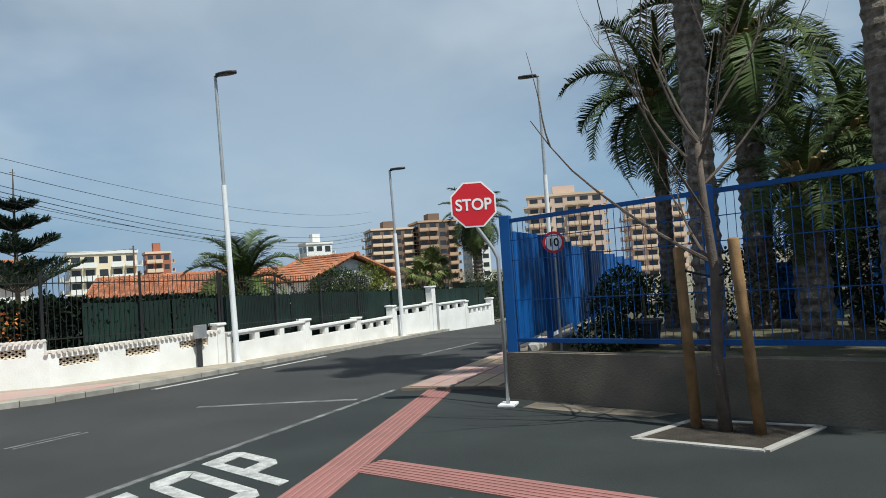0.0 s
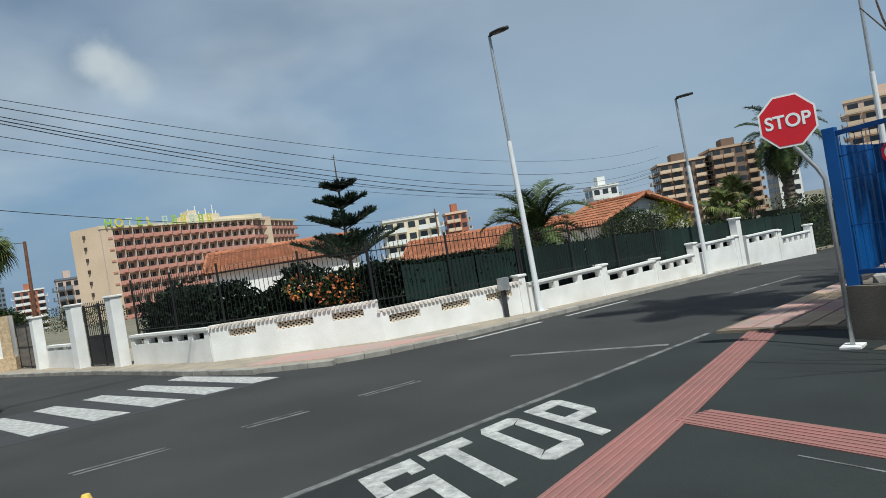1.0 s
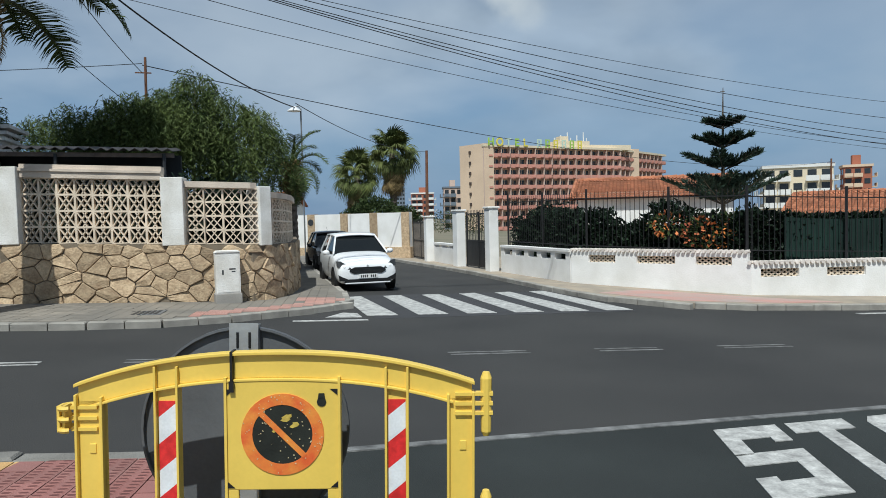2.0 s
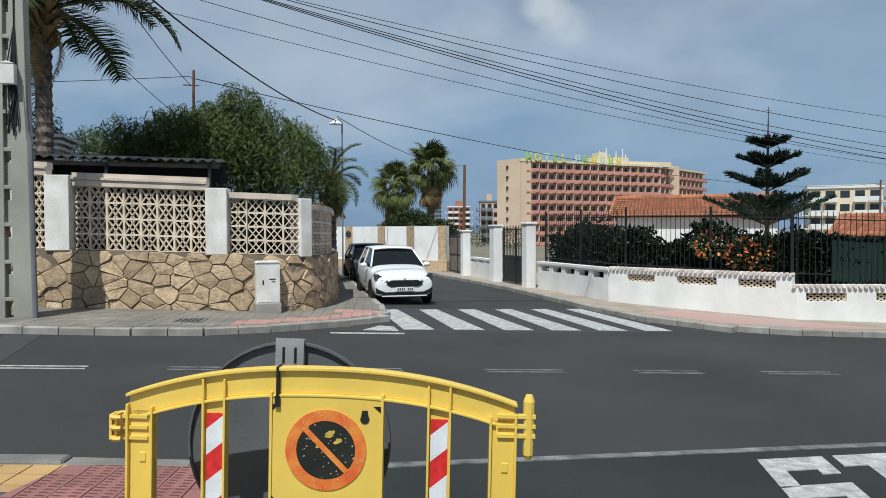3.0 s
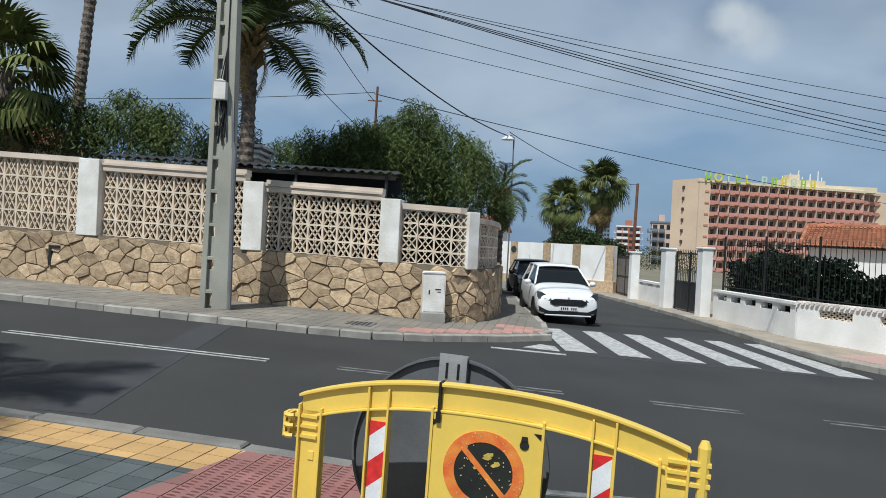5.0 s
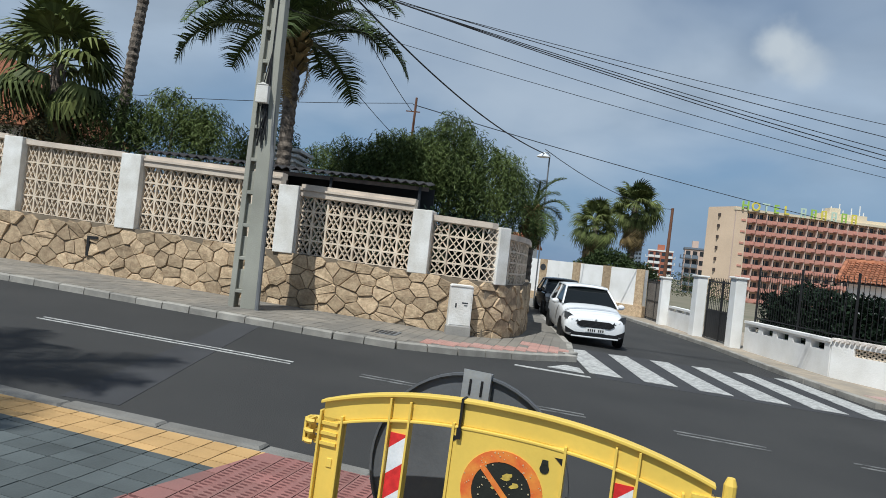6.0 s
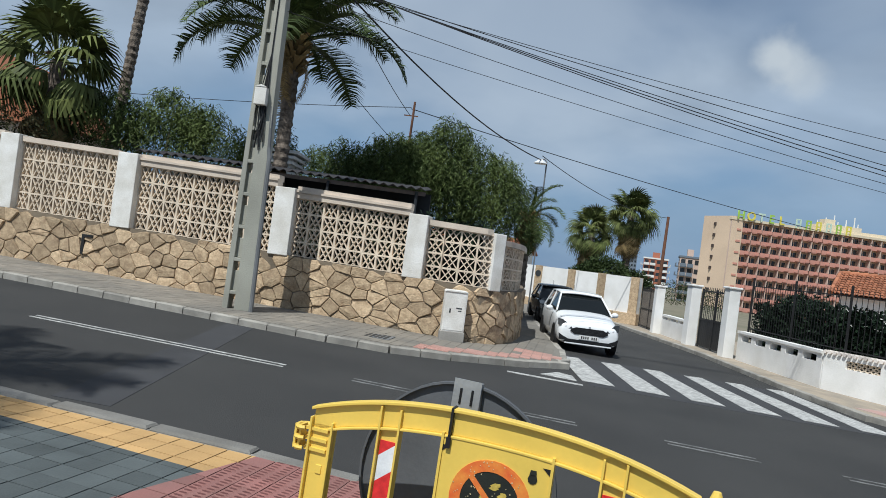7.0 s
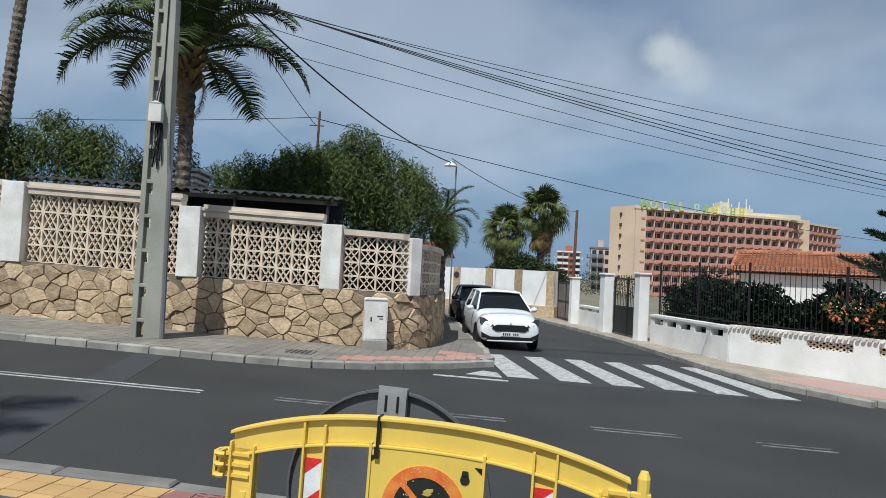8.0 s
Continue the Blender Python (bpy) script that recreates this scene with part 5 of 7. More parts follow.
# ---- concrete power pole with a meter box ----
pz = gz(-4.55) + 0.11
pp = thing("power_pole", -4.52, 13.2, pz, "concrete power pole with openings, cables and a conduit", "utility pole")
H = 9.6
for lo, hi in ((-1.0, -0.58), (-0.12, 1.0)):
    b = bmesh.new()
    v = []
    for z, w in ((0, 0.27), (H, 0.15)):
        for x, y in ((lo * w, -0.14), (hi * w, -0.14), (hi * w, 0.14), (lo * w, 0.14)):
            v.append(b.verts.new((x, y, z)))
    for f in ((0, 1, 2, 3), (4, 5, 6, 7), (0, 1, 5, 4), (1, 2, 6, 5), (2, 3, 7, 6), (3, 0, 4, 7)):
        b.faces.new([v[i] for i in f])
    part("chord", b, CONCRETE_POLE, pp, bevel=0.012)
z = 0.30
while z < H:
    w = 0.27 - 0.12 * z / H
    b = bmesh.new()
    box(b, -0.60 * w, -0.10 * w, -0.135, 0.10, z, z + 0.07)
    box(b, -0.60 * w, -0.10 * w, -0.06, 0.06, z + 0.07, z + 0.46)
    part("rung", b, CONCRETE_POLE, pp, bevel=0.01)
    z += 0.64
b = bmesh.new()
tube(b, [(0.30, -0.12, 0), (0.27, -0.12, 3.0), (0.22, -0.1, 3.2), (0.18, -0.1, 4.0)], 0.045, 8)
part("conduit", b, STEEL_DULL, pp, "grey conduit pipe")
b = bmesh.new()
box(b, -0.13, 0.10, -0.30, -0.14, 3.98, 4.32)
upright(b, [(-0.14, 4.32), (0.11, 4.32), (-0.015, 4.37)], -0.31, -0.14)
part("meter_box", b, PILLAR_WHITE, pp, "off-white meter box", bevel=0.01)
rng = random.Random(3)
for k in range(12):
    b = bmesh.new()
    x0 = rng.uniform(-0.12, 0.08)
    tube(b, [(x0 + rng.uniform(-0.05, 0.05), -0.16 + rng.uniform(-0.05, 0.02), zz) for zz in (3.3 + rng.uniform(-0.2, 0.2), 3.55, 3.8, 4.0)] + [(0.06, -0.16, 5.0), (0.08, -0.15, 9.2)], 0.011, 5)
    part("cable", b, WIRE, pp)

# utility cabinet and ground covers
cb = thing("utility_cabinet", -0.34, 14.02, gz(-0.34) + 0.115, "scuffed white utility cabinet against the rubble wall", "cabinet", turn=8)
b = bmesh.new()
box(b, -0.25, 0.25, -0.13, 0.2, 0, 0.2)
part("base", b, CONCRETE, cb, bevel=0.01)
b = bmesh.new()
box(b, -0.23, 0.23, -0.11, 0.2, 0.2, 1.0)
upright(b, [(-0.24, 1.0), (0.24, 1.0), (0.2, 1.04), (-0.2, 1.04)], -0.13, 0.2)
part("body", b, PILLAR_WHITE, cb, bevel=0.008)
b = bmesh.new()
box(b, -0.205, 0.205, -0.118, -0.11, 0.23, 0.97)
door = part("door", b, PILLAR_WHITE, cb)
for x, z, w, h in ((-0.10, 0.62, 0.03, 0.09), (0.08, 0.68, 0.12, 0.025), (0.10, 0.63, 0.07, 0.02)):
    b = bmesh.new()
    box(b, x - w / 2, x + w / 2, -0.121, -0.117, z - h / 2, z + h / 2)
    part("mark", b, DARK_METAL, door, "dark scrawl mark")
mh = thing("manhole_cover", -1.75, 12.75, gz(-1.75) + 0.118, "rectangular dark iron cover in the pavement", "manhole cover", turn=-6)
b = bmesh.new()
box(b, -0.36, 0.36, -0.3, 0.3, 0, 0.006)
part("frame", b, STEEL_DULL, mh)
for k in range(7):
    b = bmesh.new()
    box(b, -0.30 + k * 0.09, -0.25 + k * 0.09, -0.24, 0.24, 0.006, 0.012)
    part("rib", b, DARK_METAL, mh)

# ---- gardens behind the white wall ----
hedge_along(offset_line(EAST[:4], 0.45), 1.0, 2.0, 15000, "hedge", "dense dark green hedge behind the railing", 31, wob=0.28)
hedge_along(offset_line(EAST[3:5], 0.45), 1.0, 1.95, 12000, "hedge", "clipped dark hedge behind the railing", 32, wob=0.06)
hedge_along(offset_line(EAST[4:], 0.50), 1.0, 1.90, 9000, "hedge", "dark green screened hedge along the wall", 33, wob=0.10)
rng_f = np.random.default_rng(3)
fl = tagged(new("flowering_shrub"), "shrub with orange and pink blossom behind the railing", "shrub")
fl.matrix_world = pose(11.2, 14.5, gz(11.2))
p, u = blob_points([(0, 0, 1.55, 0.8, 0.5, 0.45), (-0.7, 0.7, 1.75, 0.6, 0.4, 0.35), (0.6, -0.3, 1.8, 0.5, 0.4, 0.3)], 1500, rng_f, 0.6)
v, f = leaves(p, u, 0.11, 0.06, rng_f, 0.8)
from_arrays("foliage", v, f, SHRUB_LEAF, fl)
p, u = blob_points([(0, -0.1, 1.55, 0.8, 0.5, 0.42), (-0.7, 0.6, 1.75, 0.6, 0.4, 0.35)], 420, rng_f, 0.85)
v, f = leaves(p, u, 0.10, 0.08, rng_f, 0.8)
from_arrays("blossom", v, f, FLOWER, fl)
b = bmesh.new()
limbs(b, (0, 0, 0), [(0, 0, 1.5, 0.8, 0.5, 0.45), (-0.7, 0.7, 1.7, 0.6, 0.4, 0.35)], 0.04, random.Random(1))
part("stem", b, TRUNK, fl)

# star-shaped araucaria
ar = thing("norfolk_pine", 16.2, 20.3, gz(16.2), "young norfolk pine with tiered star branches", "tree")
b = bmesh.new()
tube(b, [(0, 0, 0), (0, 0, 3.0), (0, 0, 5.3), (0.02, 0, 6.55)], [0.10, 0.07, 0.035, 0.012], 8)
part("trunk", b, TRUNK, ar)
rng_a = np.random.default_rng(5)
for tier, (z, L, rise) in enumerate(((5.24, 0.62, 0.20), (4.58, 0.92, 0.32), (3.78, 1.32, 0.52), (3.0, 1.1, 0.55), (2.6, 2.0, 0.85))):
    pts, dirs = [], []
    bb = bmesh.new()
    for k in range(6):
        a = k * math.tau / 6 + tier * 0.4
        d = np.array([math.cos(a), math.sin(a), 0])
        side = np.array([-math.sin(a), math.cos(a), 0])
        end = d * L + np.array([0, 0, rise])
        tube(bb, [(0, 0, z - 0.12), tuple(end * 0.5 + np.array([0, 0, z - 0.1])), tuple(end + np.array([0, 0, z - 0.04]))], [0.025, 0.016, 0.006], 5)
        for i in range(34):
            s = 0.12 + 0.88 * i / 33
            for sgn in (-1, 1):
                w = 0.34 * L * (1.05 - s) + 0.08
                for j in range(7):
                    q = end * s + side * sgn * w * j / 7 + np.array([0, 0, z - 0.08 + 0.05 * j / 7])
                    pts.append(q)
                    dirs.append(d * 0.5 + side * sgn * 0.5 + np.array([0, 0, 0.7]))
    part("branch_tier", bb, TRUNK, ar)
    v, f = leaves(np.array(pts), np.array(dirs), 0.20, 0.042, rng_a, 0.3)
    from_arrays("needles", v, f, PINE_LEAF, ar)
b = bmesh.new()
beam(b, (-0.09, 0, 6.42), (0.09, 0, 6.42), 0.02, 0.02)
part("leader_tip", b, TRUNK, ar)

feather_palm(20.3, 14.6, 0, 2.35, 0.22, 2.3, 34, "short palm with pale feathery fronds behind the hedge", 41, dry=4, low=False)
bush(28.9, 14.0, 0, [(0, 0, 2.7, 1.0, 0.8, 0.8), (0.7, -0.3, 2.3, 0.8, 0.7, 0.7)], 5200, "lime-yellow flowering bush above the hedge", 42, YELLOW_LEAF)
bush(26.6, 14.3, 0, [(0, 0, 2.35, 1.1, 0.9, 0.8), (-0.9, 0.3, 2.1, 0.8, 0.7, 0.7), (1.0, -0.2, 2.2, 0.8, 0.7, 0.7)], 6500, "rounded green bush above the hedge", 43)
feather_palm(38.6, 11.5, 0, 5.9, 0.26, 2.4, 38, "tall date palm with a full crown beside the wall", 44, dry=14)
fan_palm(35.6, 13.9, 0, 2.6, 0.15, 1.3, 22, "small fan palm in a garden", 45, skirt=6)
fan_palm(38.2, 14.2, 0, 3.2, 0.15, 1.4, 24, "small dark fan palm in a garden", 46, skirt=6)
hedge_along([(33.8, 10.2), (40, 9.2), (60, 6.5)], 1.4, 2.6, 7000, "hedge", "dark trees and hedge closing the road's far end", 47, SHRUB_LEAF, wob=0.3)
# fan palms at the end of the side street
fan_palm(8.9, 41.2, 0, 6.0, 0.19, 1.65, 46, "fan palm with a shaggy dry skirt beyond the white wall", 51, skirt=80)
fan_palm(6.8, 41.8, 0, 4.7, 0.19, 1.65, 44, "lower fan palm with hanging dead leaves beyond the white wall", 52, skirt=80)
bush(7.6, 40.6, 0, [(0, 0, 2.2, 1.5, 0.8, 1.1), (1.8, 0.5, 1.9, 1.2, 0.8, 0.8), (-1.2, 0.3, 1.8, 1, 0.8, 0.8)], 12000, "dark shrubs under the fan palms", 53, size=(0.2, 0.08))
bush(12.5, 42.0, 0, [(0, 0, 1.9, 1.6, 0.8, 0.7), (2.2, 0, 1.7, 1.4, 0.8, 0.7)], 3000, "green shrubs over the yard wall", 54)
feather_palm(1.6, 23.6, 0, 3.6, 0.15, 1.5, 20, "small palm with hanging fronds by the corner", 55, dry=3)
# palm behind the viewer that shades the near pavement
feather_palm(-8.0, 0.9, 0, 8.6, 0.20, 2.8, 26, "date palm standing on the near pavement", 61, dry=5)

# ---- houses with tiled roofs ----
def tiled_roof(b, p0, du, dv, nu, rows):
    """Barrel tiles: p0 corner at the ridge, du along the ridge, dv down the slope."""
    p0, du, dv = Vector(p0), Vector(du), Vector(dv)
    n = du.cross(dv).normalized()
    if n.z < 0:
        n = -n
    for i in range(nu):
        for j in range(rows):
            a = p0 + du * (i + 0.5) / nu + dv * (j / rows)
            c = p0 + du * (i + 0.5) / nu + dv * ((j + 1.12) / rows)
            r = du.length / nu * 0.5
            ring0 = [b.verts.new(q + du.normalized() * math.cos(t) * r + n * (math.sin(t) * r * 0.7 + k)) for q, k in ((a, 0.0), (c, 0.035)) for t in (0, math.pi / 3, 2 * math.pi / 3, math.pi)]
            for k in range(3):
                b.faces.new((ring0[k], ring0[k + 1], ring0[k + 5], ring0[k + 4]))


def gable_house(x, y, turn, L, half, eave, ridge, label, over=0.35, tiles=(44, 9)):
    h = thing("house", x, y, gz(x), label, "house", turn=turn)
    b = bmesh.new()
    upright(b, [(-half + 0.3, 0), (half - 0.3, 0), (half - 0.3, eave), (0, ridge - 0.12), (-half + 0.3, eave)], 0.3, L - 0.3)
    bmesh.ops.transform(b, matrix=pose(0, 0, 0, 0, 0, -90) , verts=b.verts)
    part("wall", b, WHITEWASH, h)
    for sgn, nm in ((-1, "roof_slope"), (1, "roof_slope")):
        b = bmesh.new()
        tiled_roof(b, (0, 0, ridge), (L, 0, 0), (0, sgn * half, eave - 0.1 - ridge), *tiles)
        v = [b.verts.new(q) for q in ((0, 0, ridge - 0.03), (L, 0, ridge - 0.03), (L, sgn * half, eave - 0.13), (0, sgn * half, eave - 0.13))]
        b.faces.new(v)
        part(nm, b, TERRACOTTA, h)
    b = bmesh.new()
    k = 0.0
    while k < L:
        tube(b, [(k, 0, ridge + 0.02), (k + 0.36, 0, ridge + 0.04)], [0.10, 0.12], 8)
        k += 0.33
    part("ridge_tiles", b, TERRACOTTA, h, "row of ridge tiles")
    for k in (0, L):
        for sgn in (-1, 1):
            b = bmesh.new()
            m = 0.0
            while m < 1:
                p = Vector((k, sgn * half * m, ridge + (eave - 0.1 - ridge) * m + 0.05))
                q = Vector((k, sgn * half * min(1, m + 0.1), ridge + (eave - 0.1 - ridge) * min(1, m + 0.1) + 0.03))
                tube(b, [p, q], [0.09, 0.11], 6)
                m += 0.09
            part("verge_tiles", b, TERRACOTTA, h)
    return h


def window_on(h, x, y, z, w, hh):
    b = bmesh.new()
    box(b, x, x + w, y - 0.03, y + 0.02, z, z + hh)
    return part("window", b, GLASS_DARK, h)


GLASS_DARK = mat("dark glass", (0.03, 0.035, 0.04), 0.12, 0.2, 1, 10, 0.0, spec=0.6)
gable_house(15.7, 30.3, -32, 7.0, 3.4, 3.0, 3.85, "white bungalow with an orange barrel-tile roof")
gable_house(29.7, 18.0, -115, 4.4, 2.6, 2.8, 3.75, "white house with a terracotta tiled gable roof")
gable_house(28.0, 29.5, -55, 10.0, 3.0, 2.5, 3.45, "low house with a terracotta roof behind the hedge")
gable_house(-6.0, 62.0, -15, 11.0, 3.5, 2.9, 3.9, "low house with a red tiled roof beyond the end wall", tiles=(40, 8))

# ---- far buildings ----
def far_mat(name, c, c2=None):
    return mat(name, c, 0.85, 0.08, 0.15, 4, 0.0, c2=c2)


SALMON = far_mat("salmon render", (0.56, 0.27, 0.21))
BEIGE = far_mat("beige render", (0.66, 0.50, 0.36))
CREAM = far_mat("cream render", (0.70, 0.60, 0.44))
BROWN = far_mat("brown brick", (0.17, 0.115, 0.085))
PINKISH = far_mat("pink render", (0.60, 0.45, 0.37))
WHITE_FAR = far_mat("white render", (0.72, 0.71, 0.68))
BRICK_RED = far_mat("red brick", (0.36, 0.13, 0.08))
GREY_FAR = far_mat("grey glass tower", (0.16, 0.19, 0.23))
# dark tone that stands for the shade inside window recesses
RECESS = far_mat("shaded recess", (0.06, 0.045, 0.04))
AWNING = far_mat("awning", (0.46, 0.31, 0.21))


def mesh_of(name, b, material):
    me = bpy.data.meshes.new(name)
    bmesh.ops.recalc_face_normals(b, faces=b.faces)
    b.to_mesh(me)
    b.free()
    me.materials.append(material)
    return me


def hotel_wing(h, p, q, z0, z1, floors, bays, deep=14.0):
    """A wing from p to q with rows of balconies on its near face."""
    p, q = Vector((*p, 0)), Vector((*q, 0))
    L = (q - p).length
    a = math.atan2(q.y - p.y, q.x - p.x)
    m = Matrix.Translation((p.x - h.location.x, p.y - h.location.y, z0 - h.location.z)) @ Euler((0, 0, a)).to_matrix().to_4x4()
    H = z1 - z0
    b = bmesh.new()
    box(b, 0, L, 1.3, deep, 0, H, m)
    part("wall", b, BEIGE, h)
    b = bmesh.new()
    box(b, -0.3, L + 0.3, -0.15, deep + 0.2, H - 0.2, H + 0.45, m)
    part("roof_edge", b, CREAM, h, "cream roof parapet")
    fh, bw = H / floors, L / bays
    bal = bmesh.new()
    box(bal, 0.0, bw, 0.0, 0.14, 0.0, 1.05)
    box(bal, 0.0, bw, 0.0, 1.4, -0.15, 0.05)
    box(bal, 0.55 * bw, 0.95 * bw, -0.18, 0.0, 0.12, 0.62)
    bal = mesh_of("balcony", bal, SALMON)
    fin = bmesh.new()
    box(fin, -0.11, 0.11, 0.0, 1.35, 0.0, fh)
    fin = mesh_of("divider", fin, PINKISH)
    win = bmesh.new()
    box(win, 0.10 * bw, 0.42 * bw, 1.20, 1.32, 0.1, fh - 0.7)
    box(win, 0.55 * bw, 0.85 * bw, 1.20, 1.32, 0.9, fh - 0.7)
    win = mesh_of("window", win, GLASS_DARK)
    for i in range(floors):
        for j in range(bays):
            o = m @ Matrix.Translation((j * bw, 0, i * fh))
            piece("balcony", bal, h, o)
            piece("divider", fin, h, o)
            piece("window", win, h, o)


hotel = thing("hotel", 64.2, 199.9, gz(64.2), "long salmon-pink hotel with rows of balconies and a roof sign", "hotel")
hotel_wing(hotel, (68.9, 191.0), (120.3, 200.5), -2.5, 22.6, 8, 17)
hotel_wing(hotel, (120.3, 200.5), (150.2, 219.5), -2.5, 22.4, 8, 11)
b = bmesh.new()
slab(b, [(64.2 - 64.2, 0.0), (68.9 - 64.2, 191.0 - 199.9), (72.2 - 64.2, 191.6 - 199.9), (70.0 - 64.2, 205.5 - 199.9), (66, 205.5 - 199.9)], 0, 25.6, False)
part("end_wall", b, BEIGE, hotel, "blank beige end wall")
for k in range(7):
    b = bmesh.new()
    c = Vector((66.3 - 64.2, 195.9 - 199.9, 4.2 + k * 3.1))
    box(b, c.x - 0.5, c.x + 0.3, c.y - 0.25, c.y + 0.2, c.z, c.z + 0.9)
    part("window", b, RECESS, hotel)
for x, y, w, d, hh in ((96, 199, 12, 6, 2.4), (104, 200.5, 20, 5, 1.4), (98, 200, 3, 3, 4.0)):
    b = bmesh.new()
    box(b, x - 64.2, x - 64.2 + w, y - 199.9, y - 199.9 + d, 24.8, 25.0 + hh)
    part("rooftop_plant", b, CREAM, hotel)
for k in range(7):
    b = bmesh.new()
    x = 96.5 + k * 1.9 + (k % 3) * 0.4
    tube(b, [(x - 64.2, 1.0, 25.0), (x - 64.2, 1.0, 28.6 + (k % 3) * 0.9)], 0.16, 6)
    part("antenna", b, WHITE_FAR, hotel)
SIGN_GREEN = mat("sign green", (0.35, 0.55, 0.10), 0.5, 0.1, 1, 10, 0)
SIGN_WHITE_G = mat("sign cyan white", (0.55, 0.68, 0.55), 0.5, 0.1, 1, 10, 0)
SIGN_YELLOW = mat("sign yellow", (0.72, 0.62, 0.10), 0.5, 0.1, 1, 10, 0)
a_h = math.atan2(9.5, 51.4)
for k, ch in enumerate("HOTEL"):
    o = Vector((71.2, 191.0, 0)) + Vector((math.cos(a_h), math.sin(a_h), 0)) * (k * 3.05)
    words(ch, 3.2, (SIGN_GREEN, SIGN_YELLOW, SIGN_WHITE_G)[k % 3], hotel, "sign_letter", Matrix.Translation((o.x - 64.2, o.y - 199.9, 26.0)) @ Euler((math.pi / 2, 0, a_h)).to_matrix().to_4x4(), 0.12)
for k in range(6):
    o = Vector((88.2, 194.2, 0)) + Vector((math.cos(a_h), math.sin(a_h), 0)) * (k * 3.1)
    b = bmesh.new()
    for x0, x1, z0, z1 in ((-0.8, -0.4, -1.3, 1.3), (0.4, 0.8, -1.3, 1.3), (-0.4, 0.4, 0.95, 1.3), (-0.4, 0.4, -0.3, 0.05)):
        box(b, x0, x1, -0.1, 0.1, z0, z1)
    ob = part("sign_bar", b, (SIGN_WHITE_G, SIGN_GREEN, SIGN_YELLOW)[k % 3], hotel, "plain coloured sign shape")
    ob.matrix_basis = Matrix.Translation((o.x - 64.2, o.y - 199.9, 26.0)) @ Euler((0, 0, a_h)).to_matrix().to_4x4()


def apartment(name, x, y, turn, w, d, z0, h, floors, bays, wall, accent, label, side_bays=3, balcony=True, roofbox=True):
    """A slab block: near face along +x, side face along +y at both ends, with windows and balconies on each."""
    t = thing(name, x, y, z0, label, "apartment block", turn=turn)
    b = bmesh.new()
    box(b, 0, w, 0, d, 0, h)
    part("wall", b, wall, t)
    b = bmesh.new()
    box(b, -0.25, w + 0.25, -0.25, d + 0.25, h, h + 0.6)
    part("roof", b, accent, t)
    if roofbox:
        b = bmesh.new()
        box(b, w * 0.35, w * 0.65, d * 0.3, d * 0.7, h + 0.5, h + 3.0)
        part("stair_tower", b, wall, t)
    fh = h / floors
    for face, n, length in (("front", bays, w), ("side", side_bays, d), ("far_side", side_bays, d)):
        bw = length / n
        win = bmesh.new()
        box(win, 0.18 * bw, 0.82 * bw, -0.04, 0.1, 0.30 * fh, 0.82 * fh)
        win = mesh_of("window", win, GLASS_DARK)
        bal = bmesh.new()
        box(bal, 0.04 * bw, 0.96 * bw, -1.1, -0.95, 0.0, 0.36 * fh)
        box(bal, 0.04 * bw, 0.96 * bw, -1.1, 0.0, -0.05 * fh, 0.03 * fh)
        bal = mesh_of("balcony", bal, accent)
        for i in range(floors):
            for j in range(n):
                if face == "front":
                    o = Matrix.Translation((j * bw, 0, i * fh))
                elif face == "side":
                    o = Matrix.Translation((0, d - j * bw, i * fh)) @ Euler((0, 0, -math.pi / 2)).to_matrix().to_4x4()
                else:
                    o = Matrix.Translation((w, j * bw, i * fh)) @ Euler((0, 0, math.pi / 2)).to_matrix().to_4x4()
                piece("window", win, t, o)
                if balcony and (face == "front" and j % 3 != 2 or face != "front" and j % 2 == 0):
                    piece("balcony", bal, t, o)
    return t


apartment("apartment_block", 97.5, 110.5, -38, 12, 12, -3, 12.6, 5, 5, CREAM, WHITE_FAR, "cream apartment block with white balcony bands", 3, True, False)
apartment("apartment_block", 141.0, 133.0, -40, 6, 7, -3, 14.5, 6, 3, BRICK_RED, BEIGE, "small red-brick apartment block", 2)
apartment("apartment_block", 187.0, 90.0, -55, 13, 14, -4, 19.5, 8, 4, BROWN, BEIGE, "dark brown apartment tower with pale balconies", 4)
apartment("apartment_block", 192.0, 76.5, -55, 12, 14, -4, 21.0, 8, 4, BROWN, AWNING, "brown brick tower with orange awnings", 4)
apartment("apartment_block", 206.0, 64.5, -58, 6, 12, -4, 22.0, 8, 2, WHITE_FAR, WHITE_FAR, "white end of an apartment tower", 3, False, False)
apartment("apartment_block", 161.0, 97.0, -45, 7, 9, -4, 15.5, 5, 3, WHITE_FAR, WHITE_FAR, "small white rooftop block", 2)
apartment("apartment_block", 172.0, 38.0, -78, 19, 16, -4, 23.0, 9, 6, PINKISH, BEIGE, "pale pink apartment tower behind the blue fence", 5)
apartment("apartment_block", 185.0, 14.0, -78, 14, 14, -4, 19.0, 7, 4, PINKISH, BEIGE, "pale apartment block further back", 3)
apartment("apartment_block", 72.0, 296.0, -14, 10, 9, -3, 15.5, 6, 4, BRICK_RED, WHITE_FAR, "red and white apartment tower in the distance", 3)
apartment("apartment_block", 68.0, 231.0, -14, 6.5, 9, -3, 15.0, 5, 3, PINKISH, GREY_FAR, "distant block with a grey roof", 3)
apartment("apartment_block", 106.0, 480.0, -12, 6, 8, -3, 26.0, 9, 3, GREY_FAR, GREY_FAR, "distant grey glass tower block", 3, False, False)
apartment("apartment_block", 108.0, 120.0, -40, 6, 6, -3, 9.0, 3, 3, BRICK_RED, BEIGE, "low red-brick apartment block beyond gardens", 2)

